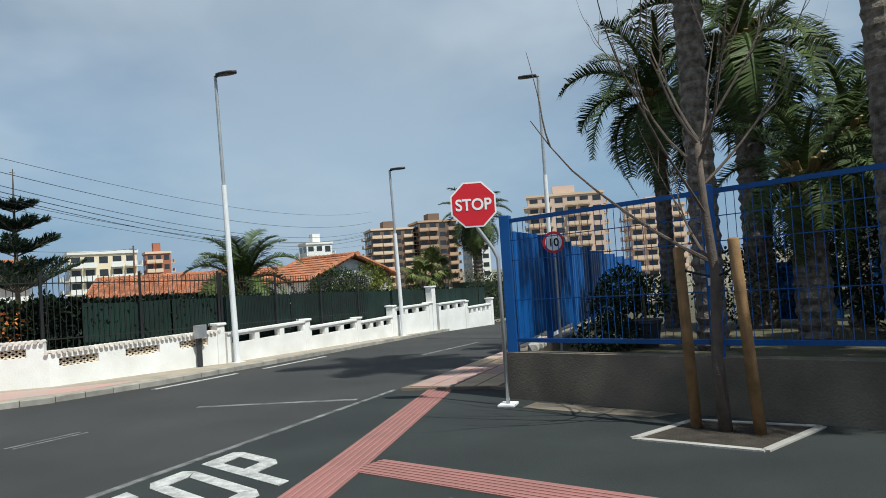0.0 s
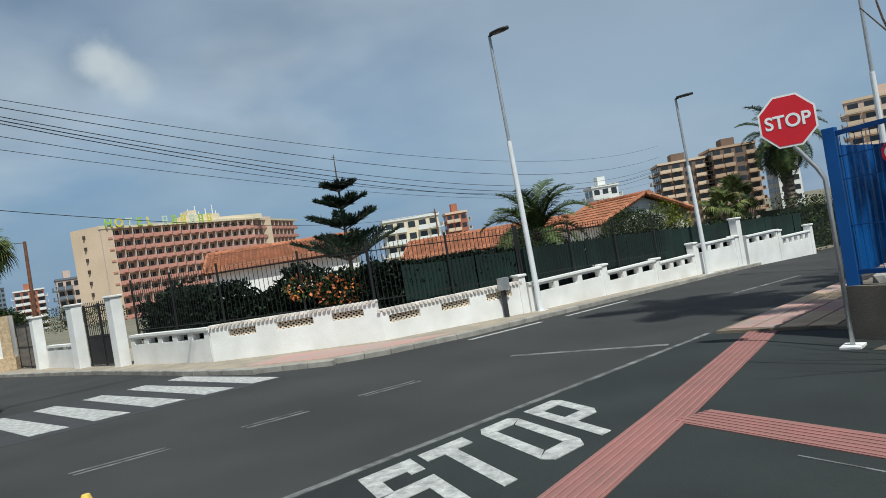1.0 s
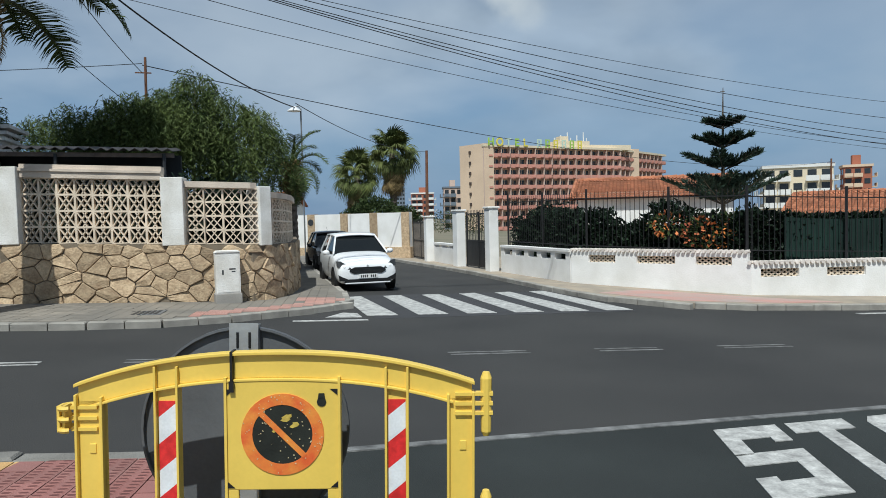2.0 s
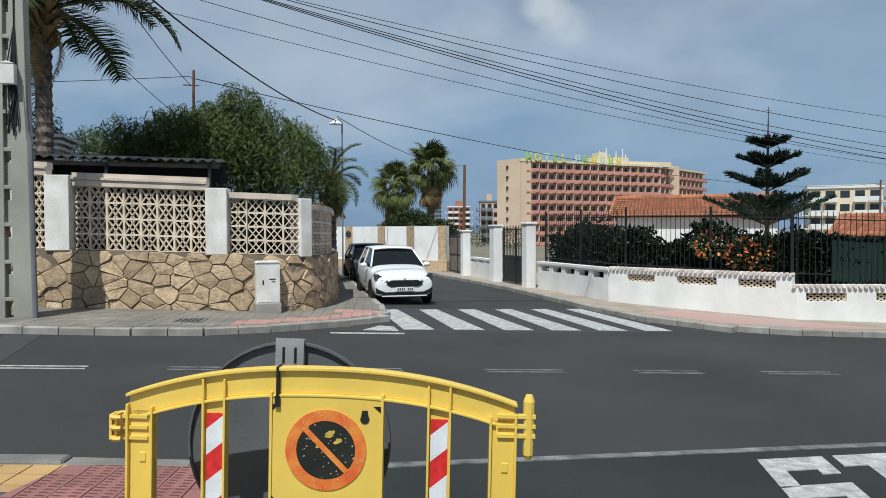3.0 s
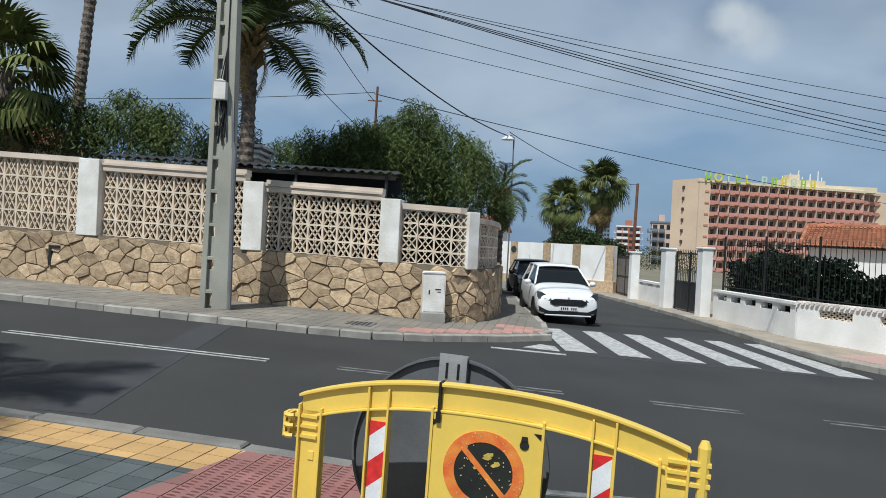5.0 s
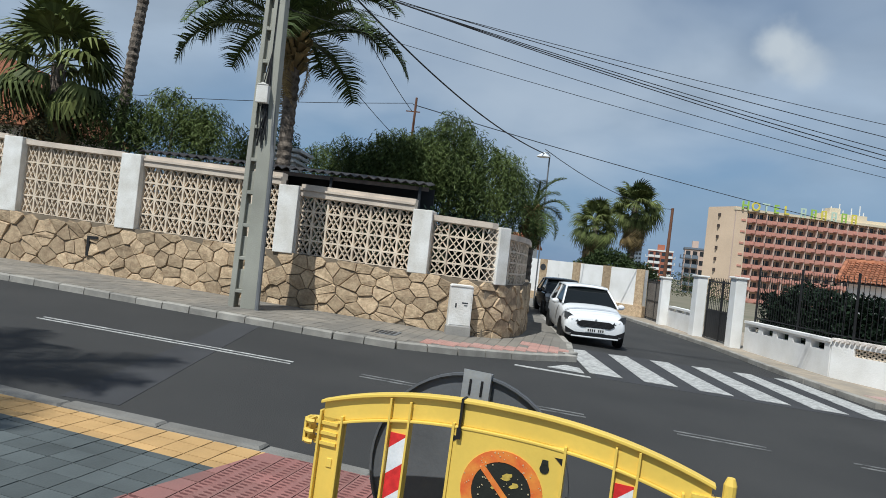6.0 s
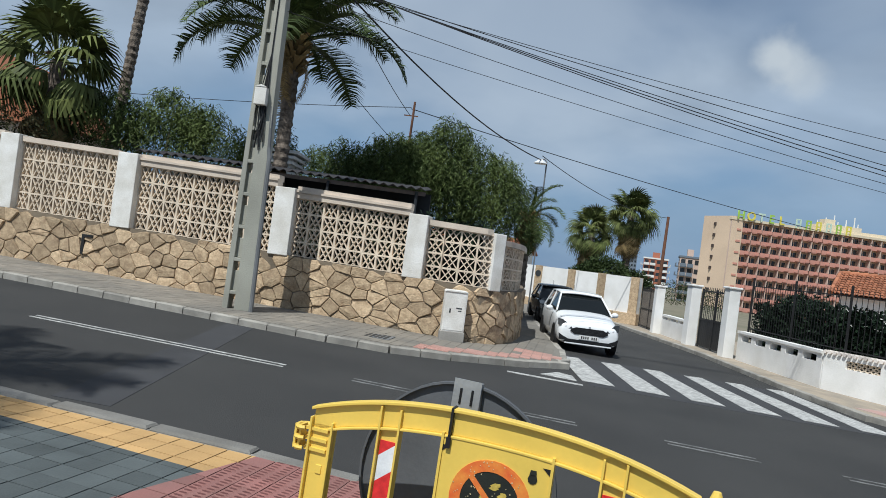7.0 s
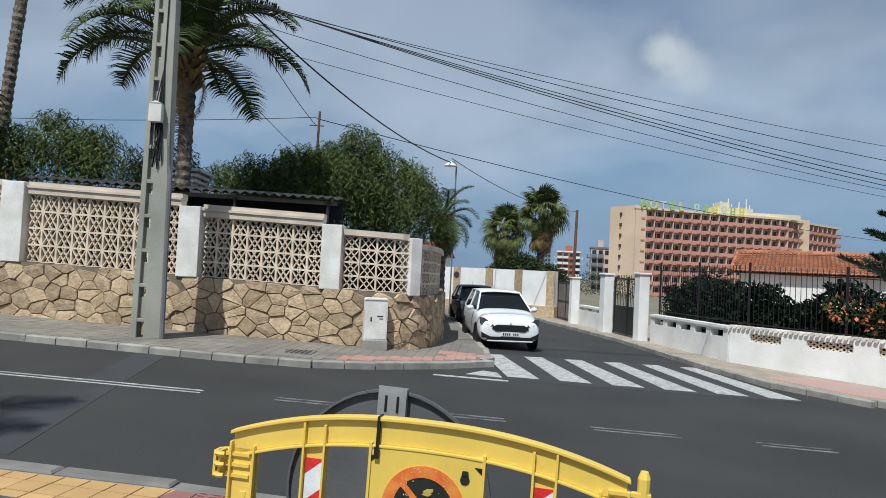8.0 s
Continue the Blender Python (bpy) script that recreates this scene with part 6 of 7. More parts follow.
# ---- yard behind the blue fence ----
FC, FD = Vector((10.4, 2.52)), Vector((-2.1, -4.62)).normalized()
FE = FC + FD * 12
bm = bmesh.new()
nrm = Vector((-FD.y, FD.x))
slab(bm, [FC.to_tuple(), FE.to_tuple(), (FE + nrm * 0.28).to_tuple(), (FC + nrm * 0.28).to_tuple()], -0.05, 0.72)
structure("yard_wall", bm, GRIMY, "low grimy rendered wall under the blue fence")
bm = bmesh.new()
slab(bm, [(10.5, 2.52), (60, 1.6), (60, 1.3), (10.7, 2.22)], -0.05, 0.70)
structure("yard_wall", bm, GRIMY, "low rendered wall along the pavement")
structure("yard_ground", sheet([(10.6, 2.3), (60, 1.4), (60, -30), (0.5, -20)], 0.52, -0.05), SOIL, "raised dry earth of the fenced yard")
structure("yard_lawn", sheet([(9.4, -0.9), (10.2, -1.3), (7.2, -8.5), (6.4, -8.2)], 0.60, 0.5), GRASS, "strip of grass behind the low wall")
bm = bmesh.new()
slab(bm, [(9.2, 0.0), (8.9, 0.3), (9.55, 2.1), (10.0, 2.0)], 0.005, 0.012)
structure("gutter", bm, GRIMY, "dusty strip at the wall foot")

fence = tagged(new("blue_fence"), "blue steel mesh fence on the low wall with thick posts", "fence")
fence.matrix_world = pose(FC.x, FC.y, gz(FC.x))
def fpt(s, z, off=0.12):
    p = FC + FD * s + nrm * off
    return Vector((p.x - FC.x, p.y - FC.y, gz(p.x) + z - gz(FC.x)))


for s in (0.08, 3.3, 6.5, 9.7):
    b = bmesh.new()
    p = fpt(s, 0)
    box(b, p.x - 0.08, p.x + 0.08, p.y - 0.08, p.y + 0.08, p.z + 0.6, p.z + 2.85)
    part("post", b, BLUE, fence, bevel=0.01)
for s0, s1 in ((0.16, 3.22), (3.38, 6.42), (6.58, 9.62)):
    for z, w in ((2.76, 0.06), (0.90, 0.06), (1.52, 0.012), (2.14, 0.012), (2.45, 0.012)):
        b = bmesh.new()
        beam(b, fpt(s0, z), fpt(s1, z), w, w)
        part("rail", b, BLUE, fence)
    k = s0 + 0.05
    while k < s1:
        b = bmesh.new()
        beam(b, fpt(k, 0.92), fpt(k, 2.74), 0.008, 0.008)
        part("wire", b, BLUE, fence)
        k += 0.105
for s in (3.3,):
    for z in (1.2, 1.6, 2.0, 2.4):
        b = bmesh.new()
        p = fpt(s, z, 0.02)
        box(b, p.x - 0.02, p.x + 0.02, p.y - 0.02, p.y + 0.02, p.z, p.z + 0.09)
        part("bracket", b, STEEL, fence)

side = tagged(new("blue_screen_fence"), "solid blue ribbed sheet fence stepping down the slope", "fence")
side.matrix_world = pose(10.5, 2.4, gz(10.5))
for k in range(9):
    x0 = k * 2.62
    z = gz(10.5 + x0) - gz(10.5)
    b = bmesh.new()
    n = 26
    rows = []
    for i in range(n + 1):
        u = x0 + 0.06 + 2.5 * i / n
        e = 0.018 if (i // 2) % 2 else -0.018
        rows.append([b.verts.new((u, -0.0186 * u + e + d, zz)) for d in (0, 0.006) for zz in (z + 0.80, z + 2.62)])
    for r0, r1 in zip(rows, rows[1:]):
        for f in ((0, 1), (1, 3), (3, 2), (2, 0)):
            b.faces.new((r0[f[0]], r0[f[1]], r1[f[1]], r1[f[0]]))
    part("sheet_panel", b, BLUE, side)
    b = bmesh.new()
    box(b, x0 - 0.04, x0 + 0.04, -0.0186 * x0 - 0.06, -0.0186 * x0 + 0.04, z + 0.6, z + 2.72)
    part("post", b, BLUE, side)

sp = thing("speed_sign", 12.6, 2.05, gz(12.6) + 0.5, "round red-rimmed 10 speed sign inside the yard", "traffic sign")
b = bmesh.new()
tube(b, [(0, 0, 0), (0, 0, 2.15)], 0.025, 8)
part("post", b, STEEL, sp)
pl = bmesh.new()
disc(pl, 0, 0, 0.20, 0, 0.012, 28)
pl = part("plate", pl, WHITE_SIGN, sp)
pl.matrix_basis = pose(-0.04, 0, 2.02, 0, 0, -78)
b = bmesh.new()
ring(b, 0, 0, 0.155, 0.20, -0.004, 0.0, 28)
part("rim", b, RED_SIGN, pl)
words("10", 0.2, BLACK, pl, "number", pose(0, -0.003, -0.01, 90, 0, 0))

feather_palm(12.1, -0.55, 0.5, 12.2, 0.20, 3.0, 24, "very tall date palm with a scarred trunk", 71, dry=6)
feather_palm(17.0, -1.75, 0.5, 6.6, 0.28, 3.0, 24, "date palm with a heavy dark crown", 72, dry=14)
feather_palm(13.0, -2.2, 0.5, 2.9, 0.26, 1.7, 26, "short bushy palm beside the fence", 73, dry=20)
feather_palm(18.1, 0.25, 0.5, 5.9, 0.17, 2.6, 24, "date palm with arching fronds behind the fence", 74, dry=8)
feather_palm(11.0, -3.0, 0.5, 9.5, 0.2, 2.8, 20, "tall palm near the end of the fence", 75, dry=8)
feather_palm(16.5, -3.6, 0.5, 4.2, 0.22, 2.4, 24, "dark palm deeper in the yard", 76, dry=10)
fan_palm(18.5, -5.2, 0.5, 4.6, 0.18, 1.6, 34, "fan palm deep in the yard", 77, skirt=20)
bush(14.0, 1.0, 0.5, [(0.0, 0, 1.05, 0.6, 0.5, 0.45), (0.1, -0.5, 0.9, 0.5, 0.4, 0.4), (0.3, 0.35, 0.8, 0.4, 0.4, 0.4)], 2600, "round leafy shrub in the yard", 78)
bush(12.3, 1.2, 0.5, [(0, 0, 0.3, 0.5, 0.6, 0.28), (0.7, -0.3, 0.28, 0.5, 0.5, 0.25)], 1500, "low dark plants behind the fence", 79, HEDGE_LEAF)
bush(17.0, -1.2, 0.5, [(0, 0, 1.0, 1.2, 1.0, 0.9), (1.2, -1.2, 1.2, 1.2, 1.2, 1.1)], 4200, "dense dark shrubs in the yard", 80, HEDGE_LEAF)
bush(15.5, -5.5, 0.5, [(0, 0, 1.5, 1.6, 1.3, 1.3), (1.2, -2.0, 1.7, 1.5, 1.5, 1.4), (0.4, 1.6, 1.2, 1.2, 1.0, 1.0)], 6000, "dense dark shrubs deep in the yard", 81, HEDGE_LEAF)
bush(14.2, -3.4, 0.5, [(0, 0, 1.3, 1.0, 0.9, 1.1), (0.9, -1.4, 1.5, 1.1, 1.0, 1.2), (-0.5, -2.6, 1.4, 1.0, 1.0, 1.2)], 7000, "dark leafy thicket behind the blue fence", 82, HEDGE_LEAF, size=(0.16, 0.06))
feather_palm(12.6, -4.6, 0.5, 3.4, 0.22, 2.2, 26, "dark bushy palm crowded behind the fence", 83, dry=12)
feather_palm(7.6, -7.2, 0.5, 8.6, 0.2, 3.1, 30, "tall palm shading the entry lane", 84, dry=6)
pt = thing("plant_pot", 12.9, 0.55, gz(12.9) + 0.52, "large dark planter with a small tree", "plant pot")
b = bmesh.new()
tube(b, [(0, 0, 0), (0, 0, 0.42), (0, 0, 0.44), (0, 0, 0.50)], [0.20, 0.27, 0.30, 0.30], 16)
part("pot", b, DARK_METAL, pt, smooth=False)
b = bmesh.new()
tube(b, [(0, 0, 0.45), (0.03, 0.02, 1.1)], [0.03, 0.02], 6)
part("stem", b, TRUNK, pt)
rk = thing("boundary_stone", 10.75, 2.2, gz(10.75) + 0.70, "pale lumps of rubble on the wall corner", "rubble")
b = bmesh.new()
for k, (x, y, s) in enumerate(((0, -0.05, 0.11), (0.3, -0.08, 0.09), (0.55, -0.05, 0.12))):
    bmesh.ops.create_icosphere(b, subdivisions=1, radius=s, matrix=Matrix.Translation((x, y, s * 0.5)))
part("stone", b, CONCRETE, rk)
# sheds and blue panels at the yard's back
sh = thing("yard_shed", 20.5, -9.5, gz(20.5) + 0.5, "grey sheet shed at the back of the yard", "shed")
b = bmesh.new()
box(b, 0, 6, -6, 4, 0, 3.4)
part("wall", b, mat("grey sheet", (0.16, 0.165, 0.17), 0.6, 0.2, 1, 20, 0.1), sh)
b = bmesh.new()
box(b, -0.3, 6.3, -6.3, 4.3, 3.4, 3.6)
part("roof", b, DARK_METAL, sh)
for k in range(4):
    pnl = thing("blue_hoarding", 18.6 - k * 0.35, -2.2 - k * 1.5, gz(18.6) + 0.5, "blue painted steel panel in the yard", "hoarding", "blue panels in the yard", turn=-102)
    b = bmesh.new()
    box(b, 0, 1.4, 0, 0.05, 0.1, 1.5)
    part("sheet", b, BLUE, pnl)
    b = bmesh.new()
    box(b, 0.0, 0.06, -0.03, 0.08, 0, 1.6)
    part("post", b, BLUE, pnl)

# ---- staked young tree in its pit ----
tx, ty = 8.14, -0.52
pit_c = [(7.69, 0.43), (8.76, -0.19), (8.45, -1.5), (7.26, -0.83)]
structure("tree_pit", sheet(pit_c, 0.012, 0.0), WET_SOIL, "earth in the tree pit")
for (a, c) in zip(pit_c, pit_c[1:] + pit_c[:1]):
    line_mark("pit_edge", a[0], a[1], c[0], c[1], 0.09, CONCRETE, 0.022)
yt = thing("young_tree", tx, ty, gz(tx) + 0.01, "bare young tree tied between two stakes", "tree")
b = bmesh.new()
bend = [(0, 0, 0), (0.03, 0.03, 0.8), (0.0, -0.02, 1.7), (0.02, 0.04, 2.5), (0.0, 0.06, 3.2)]
tube(b, bend, [0.075, 0.065, 0.055, 0.045, 0.032], 9)
part("trunk", b, BARK, yt, smooth=True)
rng = random.Random(14)


def whip(b, p, d, L, r, depth):
    pts, q = [p.copy()], p.copy()
    d = d.normalized()
    for i in range(7):
        d = (d + Vector((rng.uniform(-0.10, 0.10), rng.uniform(-0.10, 0.10), 0.13))).normalized()
        q = q + d * L / 7
        pts.append(q.copy())
        if depth and i in (2, 3, 5) and rng.random() < 0.8:
            side = Vector((rng.uniform(-1, 1), rng.uniform(-1, 1), 0.35))
            whip(b, q, (d * 0.9 + side * 0.7), L * rng.uniform(0.4, 0.6), r * 0.5, depth - 1)
    tube(b, pts, [r * (1 - 0.11 * i) for i in range(8)], 5)


for k in range(9):
    b = bmesh.new()
    a = k * 2.4 + 0.4
    z = (1.9, 2.4, 2.7, 2.9, 3.0, 3.1, 3.15, 3.2, 3.2, 3.2, 3.2)[k]
    whip(b, Vector((0.0, 0.04, z)), Vector((math.cos(a), math.sin(a), 0.55 + 0.1 * k)), rng.uniform(1.5, 2.4), 0.019, 2)
    part("branch", b, BARK, yt)
b = bmesh.new()
whip(b, Vector((0.0, 0.0, 1.85)), Vector((-0.1, 1.0, 0.45)), 2.6, 0.024, 1)
part("branch", b, BARK, yt)
for x, y, h, lean in ((8.33, -0.22, 2.05, (0.0, 0.05)), (8.02, -0.86, 2.1, (0.0, 0.12))):
    st = thing("tree_stake", x, y, gz(x) + 0.01, "round treated-wood tree stake", "stake", "stakes of the young tree")
    b = bmesh.new()
    tube(b, [(0, 0, -0.05), (lean[0], lean[1], h - 0.02), (lean[0], lean[1], h)], [0.062, 0.06, 0.05], 12)
    part("post", b, WOOD, st, smooth=True)
tie = thing("tree_tie", tx, ty, gz(tx) + 1.95, "black rubber strap between stakes and trunk", "strap")
b = bmesh.new()
tube(b, [(0.19, 0.35, -0.15), (0.1, 0.12, -0.22), (0.0, -0.02, -0.25), (-0.08, -0.14, -0.2), (-0.12, -0.28, -0.08)], 0.014, 6)
part("strap", b, BLACK, tie)

# mailbox on the white wall; the post's dark colour also carries the box's shadow
mb = thing("wall_mailbox", 14.85, 12.05, gz(14.85) + 0.1, "grey meter box before the white wall, its shadow in the dark post", "meter box")
b = bmesh.new()
box(b, -0.16, 0.16, -0.12, 0.06, 0.78, 1.12)
part("box", b, STEEL, mb, bevel=0.01)
b = bmesh.new()
box(b, -0.06, 0.06, -0.02, 0.06, 0, 0.78)
part("post", b, DARK_METAL, mb)

# ---- overhead cables ----
def cable(name, p, q, sag, r=0.012, n=28, label="black overhead cable sagging between poles"):
    p, q = Vector(p), Vector(q)
    b = bmesh.new()
    pts = [p.lerp(q, i / n) - Vector((0, 0, sag * 4 * (i / n) * (1 - i / n))) for i in range(n + 1)]
    o = pts[0].copy()
    tube(b, [x - o for x in pts], r, 5)
    t = new("overhead_cable")
    t.matrix_world = Matrix.Translation(o)
    tagged(t, label, "cable", "overhead cables")
    part("strand", b, WIRE, t)
    return t


# street lamp hung over the side street, and poles
sl = thing("hanging_street_lamp", 2.35, 27.9, gz(2.3) + 0.11, "old street lamp with a white enamel shade on a thin pole", "street lamp")
b = bmesh.new()
tube(b, [(0, 0, 0), (0, 0, 6.15), (-0.1, 0, 6.25), (-0.25, 0, 6.22)], 0.03, 6)
part("pole", b, STEEL_DULL, sl)
b = bmesh.new()
tube(b, [(-0.25, 0, 6.24), (-0.25, 0, 6.18), (-0.25, 0, 6.08), (-0.25, 0, 6.05)], [0.05, 0.12, 0.27, 0.28], 14)
part("shade", b, WHITE_METAL, sl, "white enamel shade")
pm = mat("creosoted pole", (0.16, 0.075, 0.045), 0.9, 0.25, 4, 40, 0.4)
for x, y, h, lab in ((12.0, 45.0, 6.7, "leaning brown wooden utility pole"), (64.6, 62.7, 9.6, "distant dark utility pole"), (-2.95, 24.0, 7.0, "thin utility pole among the pepper trees")):
    p_ = thing("utility_pole", x, y, gz(x), lab, "utility pole")
    b = bmesh.new()
    k_ = 0.45 if x < 0 else 1.0
    tube(b, [(0, 0, 0), (0.1, 0, h)], [0.13 * k_, 0.09 * k_], 8)
    part("shaft", b, pm, p_)
    if x != 12.0:
        b = bmesh.new()
        beam(b, (-0.5 * k_, 0, h - 0.5), (0.6 * k_, 0, h - 0.5), 0.08 * k_, 0.08 * k_)
        part("crossarm", b, pm, p_)
cable("c", (-4.4, 13.3, 7.78), (2.15, 27.9, 6.22), 0.55, 0.022)
for z0, z1, sg, r in ((6.94, 6.90, 1.70, 0.007), (7.04, 6.06, 1.90, 0.009), (7.06, 5.43, 2.10, 0.009), (7.09, 5.13, 2.20, 0.011), (7.11, 4.94, 2.30, 0.010), (6.68, 5.27, 2.20, 0.007), (6.22, 4.36, 1.70, 0.006)):
    cable("c", (-4.5, 13.2, z0), (49.8, 23.6, z1), sg, r, 44)
cable("c", (2.15, 27.9, 6.4), (12.0, 45.0, 6.2), 0.5, 0.016)
cable("c", (-30, 30, 7.5), (-2.95, 24.0, 6.9), 0.5, 0.012)
cable("c", (-2.95, 24.0, 6.85), (64.6, 62.7, 7.0), 1.6, 0.016)
cable("c", (-2.95, 24.0, 6.6), (-4.4, 13.3, 8.6), 0.3)
cable("c", (-2.9, 23.9, 5.2), (-5.2, 16.0, 7.2), 0.15, 0.010)
cable("c", (-30, 21.0, 8.8), (-5.0, 14.0, 8.0), 0.4)

# ---- parked cars ----
CAR_GLASS = mat("car glass", (0.008, 0.010, 0.011), 0.05, 0.1, 2, 20, 0.0, spec=0.22)
TYRE = mat("tyre", (0.018, 0.018, 0.018), 0.85, 0.2, 8, 60, 0.2)
RIM = mat("alloy rim", (0.35, 0.36, 0.37), 0.35, 0.1, 5, 40, 0.0, metal=0.8)
LAMP_GLASS = mat("headlamp", (0.035, 0.037, 0.04), 0.3, 0.3, 20, 60, 0.0, spec=0.3)
PLATE = mat("number plate", (0.72, 0.72, 0.70), 0.5, 0.05, 5, 40, 0.0)


def car(x, y, turn, paint, label, kind="hatchback", tall=1.0):
    t = thing("car", x, y, gz(x) + 0.004, label, "car", "parked cars", turn)
    t.scale = (0.92, 0.96, 0.94)
    st = [(-0.02, 0.28, 0.52, 0.66, 0.70, 0.60), (0.05, 0.20, 0.60, 0.77, 0.80, 0.68), (0.22, 0.18, 0.68, 0.87, 0.84, 0.72), (0.75, 0.19, 0.76, 0.96, 0.85, 0.75),
          (1.05, 0.19, 0.82, 1.02, 0.85, 0.77), (1.9, 0.19, 0.86, 1.00, 0.85, 0.80), (2.9, 0.19, 0.90, 1.02, 0.85, 0.80), (3.6, 0.21, 0.92, 1.04, 0.83, 0.76),
          (3.86, 0.30, 0.80, 1.0, 0.76, 0.68), (3.93, 0.38, 0.70, 0.86, 0.66, 0.58)]
    b = bmesh.new()
    rows = []
    for yy, zl, zs, zt, w, wt in st:
        half = [(w * 0.8, zl), (w, zl + 0.14), (w, zs), (wt, zt)]
        ringp = [(-a, z) for a, z in half] + [(-wt * 0.5, zt + 0.025), (0, zt + 0.035), (wt * 0.5, zt + 0.025)] + [(a, z) for a, z in reversed(half)] + [(0, zl)]
        rows.append([b.verts.new((a, yy, z * tall)) for a, z in ringp])
    n = len(rows[0])
    for r0, r1 in zip(rows, rows[1:]):
        for k in range(n):
            b.faces.new((r0[k], r0[(k + 1) % n], r1[(k + 1) % n], r1[k]))
    b.faces.new(rows[0])
    b.faces.new(rows[-1][::-1])
    body = part("body", b, paint, t, smooth=True)
    mod = body.modifiers.new("smooth", "SUBSURF")
    mod.levels = mod.render_levels = 2
    # glasshouse
    b = bmesh.new()
    lo = [(-0.765, 1.02, 0.98), (0.765, 1.02, 0.98), (0.80, 2.2, 0.98), (0.765, 3.72, 1.0), (-0.765, 3.72, 1.0), (-0.80, 2.2, 0.98)]
    hi = [(-0.565, 1.80, 1.475), (0.565, 1.80, 1.475), (0.60, 2.4, 1.49), (0.56, 3.36, 1.46), (-0.56, 3.36, 1.46), (-0.60, 2.4, 1.49)]
    v0, v1 = [b.verts.new((p[0], p[1], p[2] * tall)) for p in lo], [b.verts.new((p[0], p[1], p[2] * tall)) for p in hi]
    for k in range(6):
        b.faces.new((v0[k], v0[(k + 1) % 6], v1[(k + 1) % 6], v1[k]))
    b.faces.new(v1)
    part("glasshouse", b, CAR_GLASS, t)
    b = bmesh.new()
    grid = []
    for yy, w, z in ((1.66, 0.57, 1.500), (1.95, 0.61, 1.535), (2.5, 0.63, 1.552), (3.1, 0.61, 1.54), (3.45, 0.57, 1.49)):
        grid.append([b.verts.new((a * w, yy, (z - 0.035 * abs(a) ** 2.5) * tall)) for a in (-1.03, -0.75, -0.3, 0, 0.3, 0.75, 1.03)])
    for r0, r1 in zip(grid, grid[1:]):
        for k in range(6):
            b.faces.new((r0[k], r0[k + 1], r1[k + 1], r1[k]))
    roof = part("roof", b, paint, t, smooth=True)
    mod = roof.modifiers.new("thick", "SOLIDIFY")
    mod.thickness, mod.offset = 0.035, -1
    for s in (-1, 1):
        for p, q, w in (((0.775, 0.98, 0.98), (0.575, 1.78, 1.475), 0.065), ((0.805, 2.28, 0.97), (0.615, 2.36, 1.49), 0.075), ((0.775, 3.55, 0.98), (0.575, 3.30, 1.465), 0.16)):
            b = bmesh.new()
            beam(b, (s * p[0], p[1], p[2] * tall), (s * q[0], q[1], q[2] * tall), w, 0.045, (s, 0, 0.4))
            part("pillar", b, paint, t, bevel=0.01)
        b = bmesh.new()
        box(b, s * 0.84 - 0.02, s * 0.84 + 0.02, 1.30, 1.36, 0.96 * tall, 1.0 * tall)
        bmesh.ops.create_uvsphere(b, u_segments=12, v_segments=8, radius=0.09, matrix=Matrix.Translation((s * 0.93, 1.30, 1.02 * tall)) @ Matrix.Diagonal((1.15, 0.7, 0.8, 1)))
        part("wing_mirror", b, paint, t, smooth=True)
        b = bmesh.new()
        pts = [(0.44, 0.62), (0.50, 0.69), (0.70, 0.82), (0.81, 0.83), (0.80, 0.67), (0.62, 0.60)]
        f = [b.verts.new((s * a, -0.03 + 0.30 * max(0, a - 0.40) ** 1.25 + 0.35 * max(0, z - 0.62), z * tall)) for a, z in pts]
        g = [b.verts.new((s * a, 0.16 + 0.34 * max(0, a - 0.40) ** 1.25, z * tall)) for a, z in pts]
        b.faces.new(f)
        for k in range(6):
            b.faces.new((f[k], f[(k + 1) % 6], g[(k + 1) % 6], g[k]))
        lamp = part("headlight", b, LAMP_GLASS, t)
        b = bmesh.new()
        bmesh.ops.create_uvsphere(b, u_segments=12, v_segments=8, radius=0.05, matrix=Matrix.Translation((s * 0.62, 0.055, 0.665 * tall)))
        part("lens", b, WHITE_METAL, lamp)
        b = bmesh.new()
        upright(b, [(s * 0.44, 0.31), (s * 0.76, 0.31), (s * 0.79, 0.47), (s * 0.70, 0.42)], -0.004, 0.16)
        part("fog_lamp_recess", b, BLACK, t)
        for yy in (0.68, 3.16):
            wheel = new("wheel")
            wheel.parent = t
            wheel.matrix_basis = pose(s * 0.76, yy, 0.30)
            b = bmesh.new()
            prof = [(-0.09, 0.21), (-0.095, 0.28), (-0.07, 0.30), (0.07, 0.30), (0.095, 0.28), (0.09, 0.21)]
            rr = [[b.verts.new((u, r * math.cos(a), r * math.sin(a))) for u, r in prof] for a in [k * math.tau / 28 for k in range(28)]]
            for k in range(28):
                for j in range(6):
                    b.faces.new((rr[k][j], rr[k][(j + 1) % 6], rr[(k + 1) % 28][(j + 1) % 6], rr[(k + 1) % 28][j]))
            part("tyre", b, TYRE, wheel, smooth=False)
            b = bmesh.new()
            tube(b, [(s * 0.02, 0, 0), (s * 0.05, 0, 0)], 0.06, 10)
            for k in range(5):
                a = k * math.tau / 5
                beam(b, (s * 0.045, 0, 0), (s * 0.05, 0.205 * math.cos(a), 0.205 * math.sin(a)), 0.06, 0.03, (1, 0, 0))
            tube(b, [(-s * 0.06, 0, 0), (-s * 0.05, 0, 0)], 0.205, 20)
            part("rim", b, RIM, wheel)
            b = bmesh.new()
            tube(b, [(s * 0.70, yy, 0.32), (s * 0.853, yy, 0.32)], 0.345, 24)
            part("wheel_arch", b, BLACK, t)
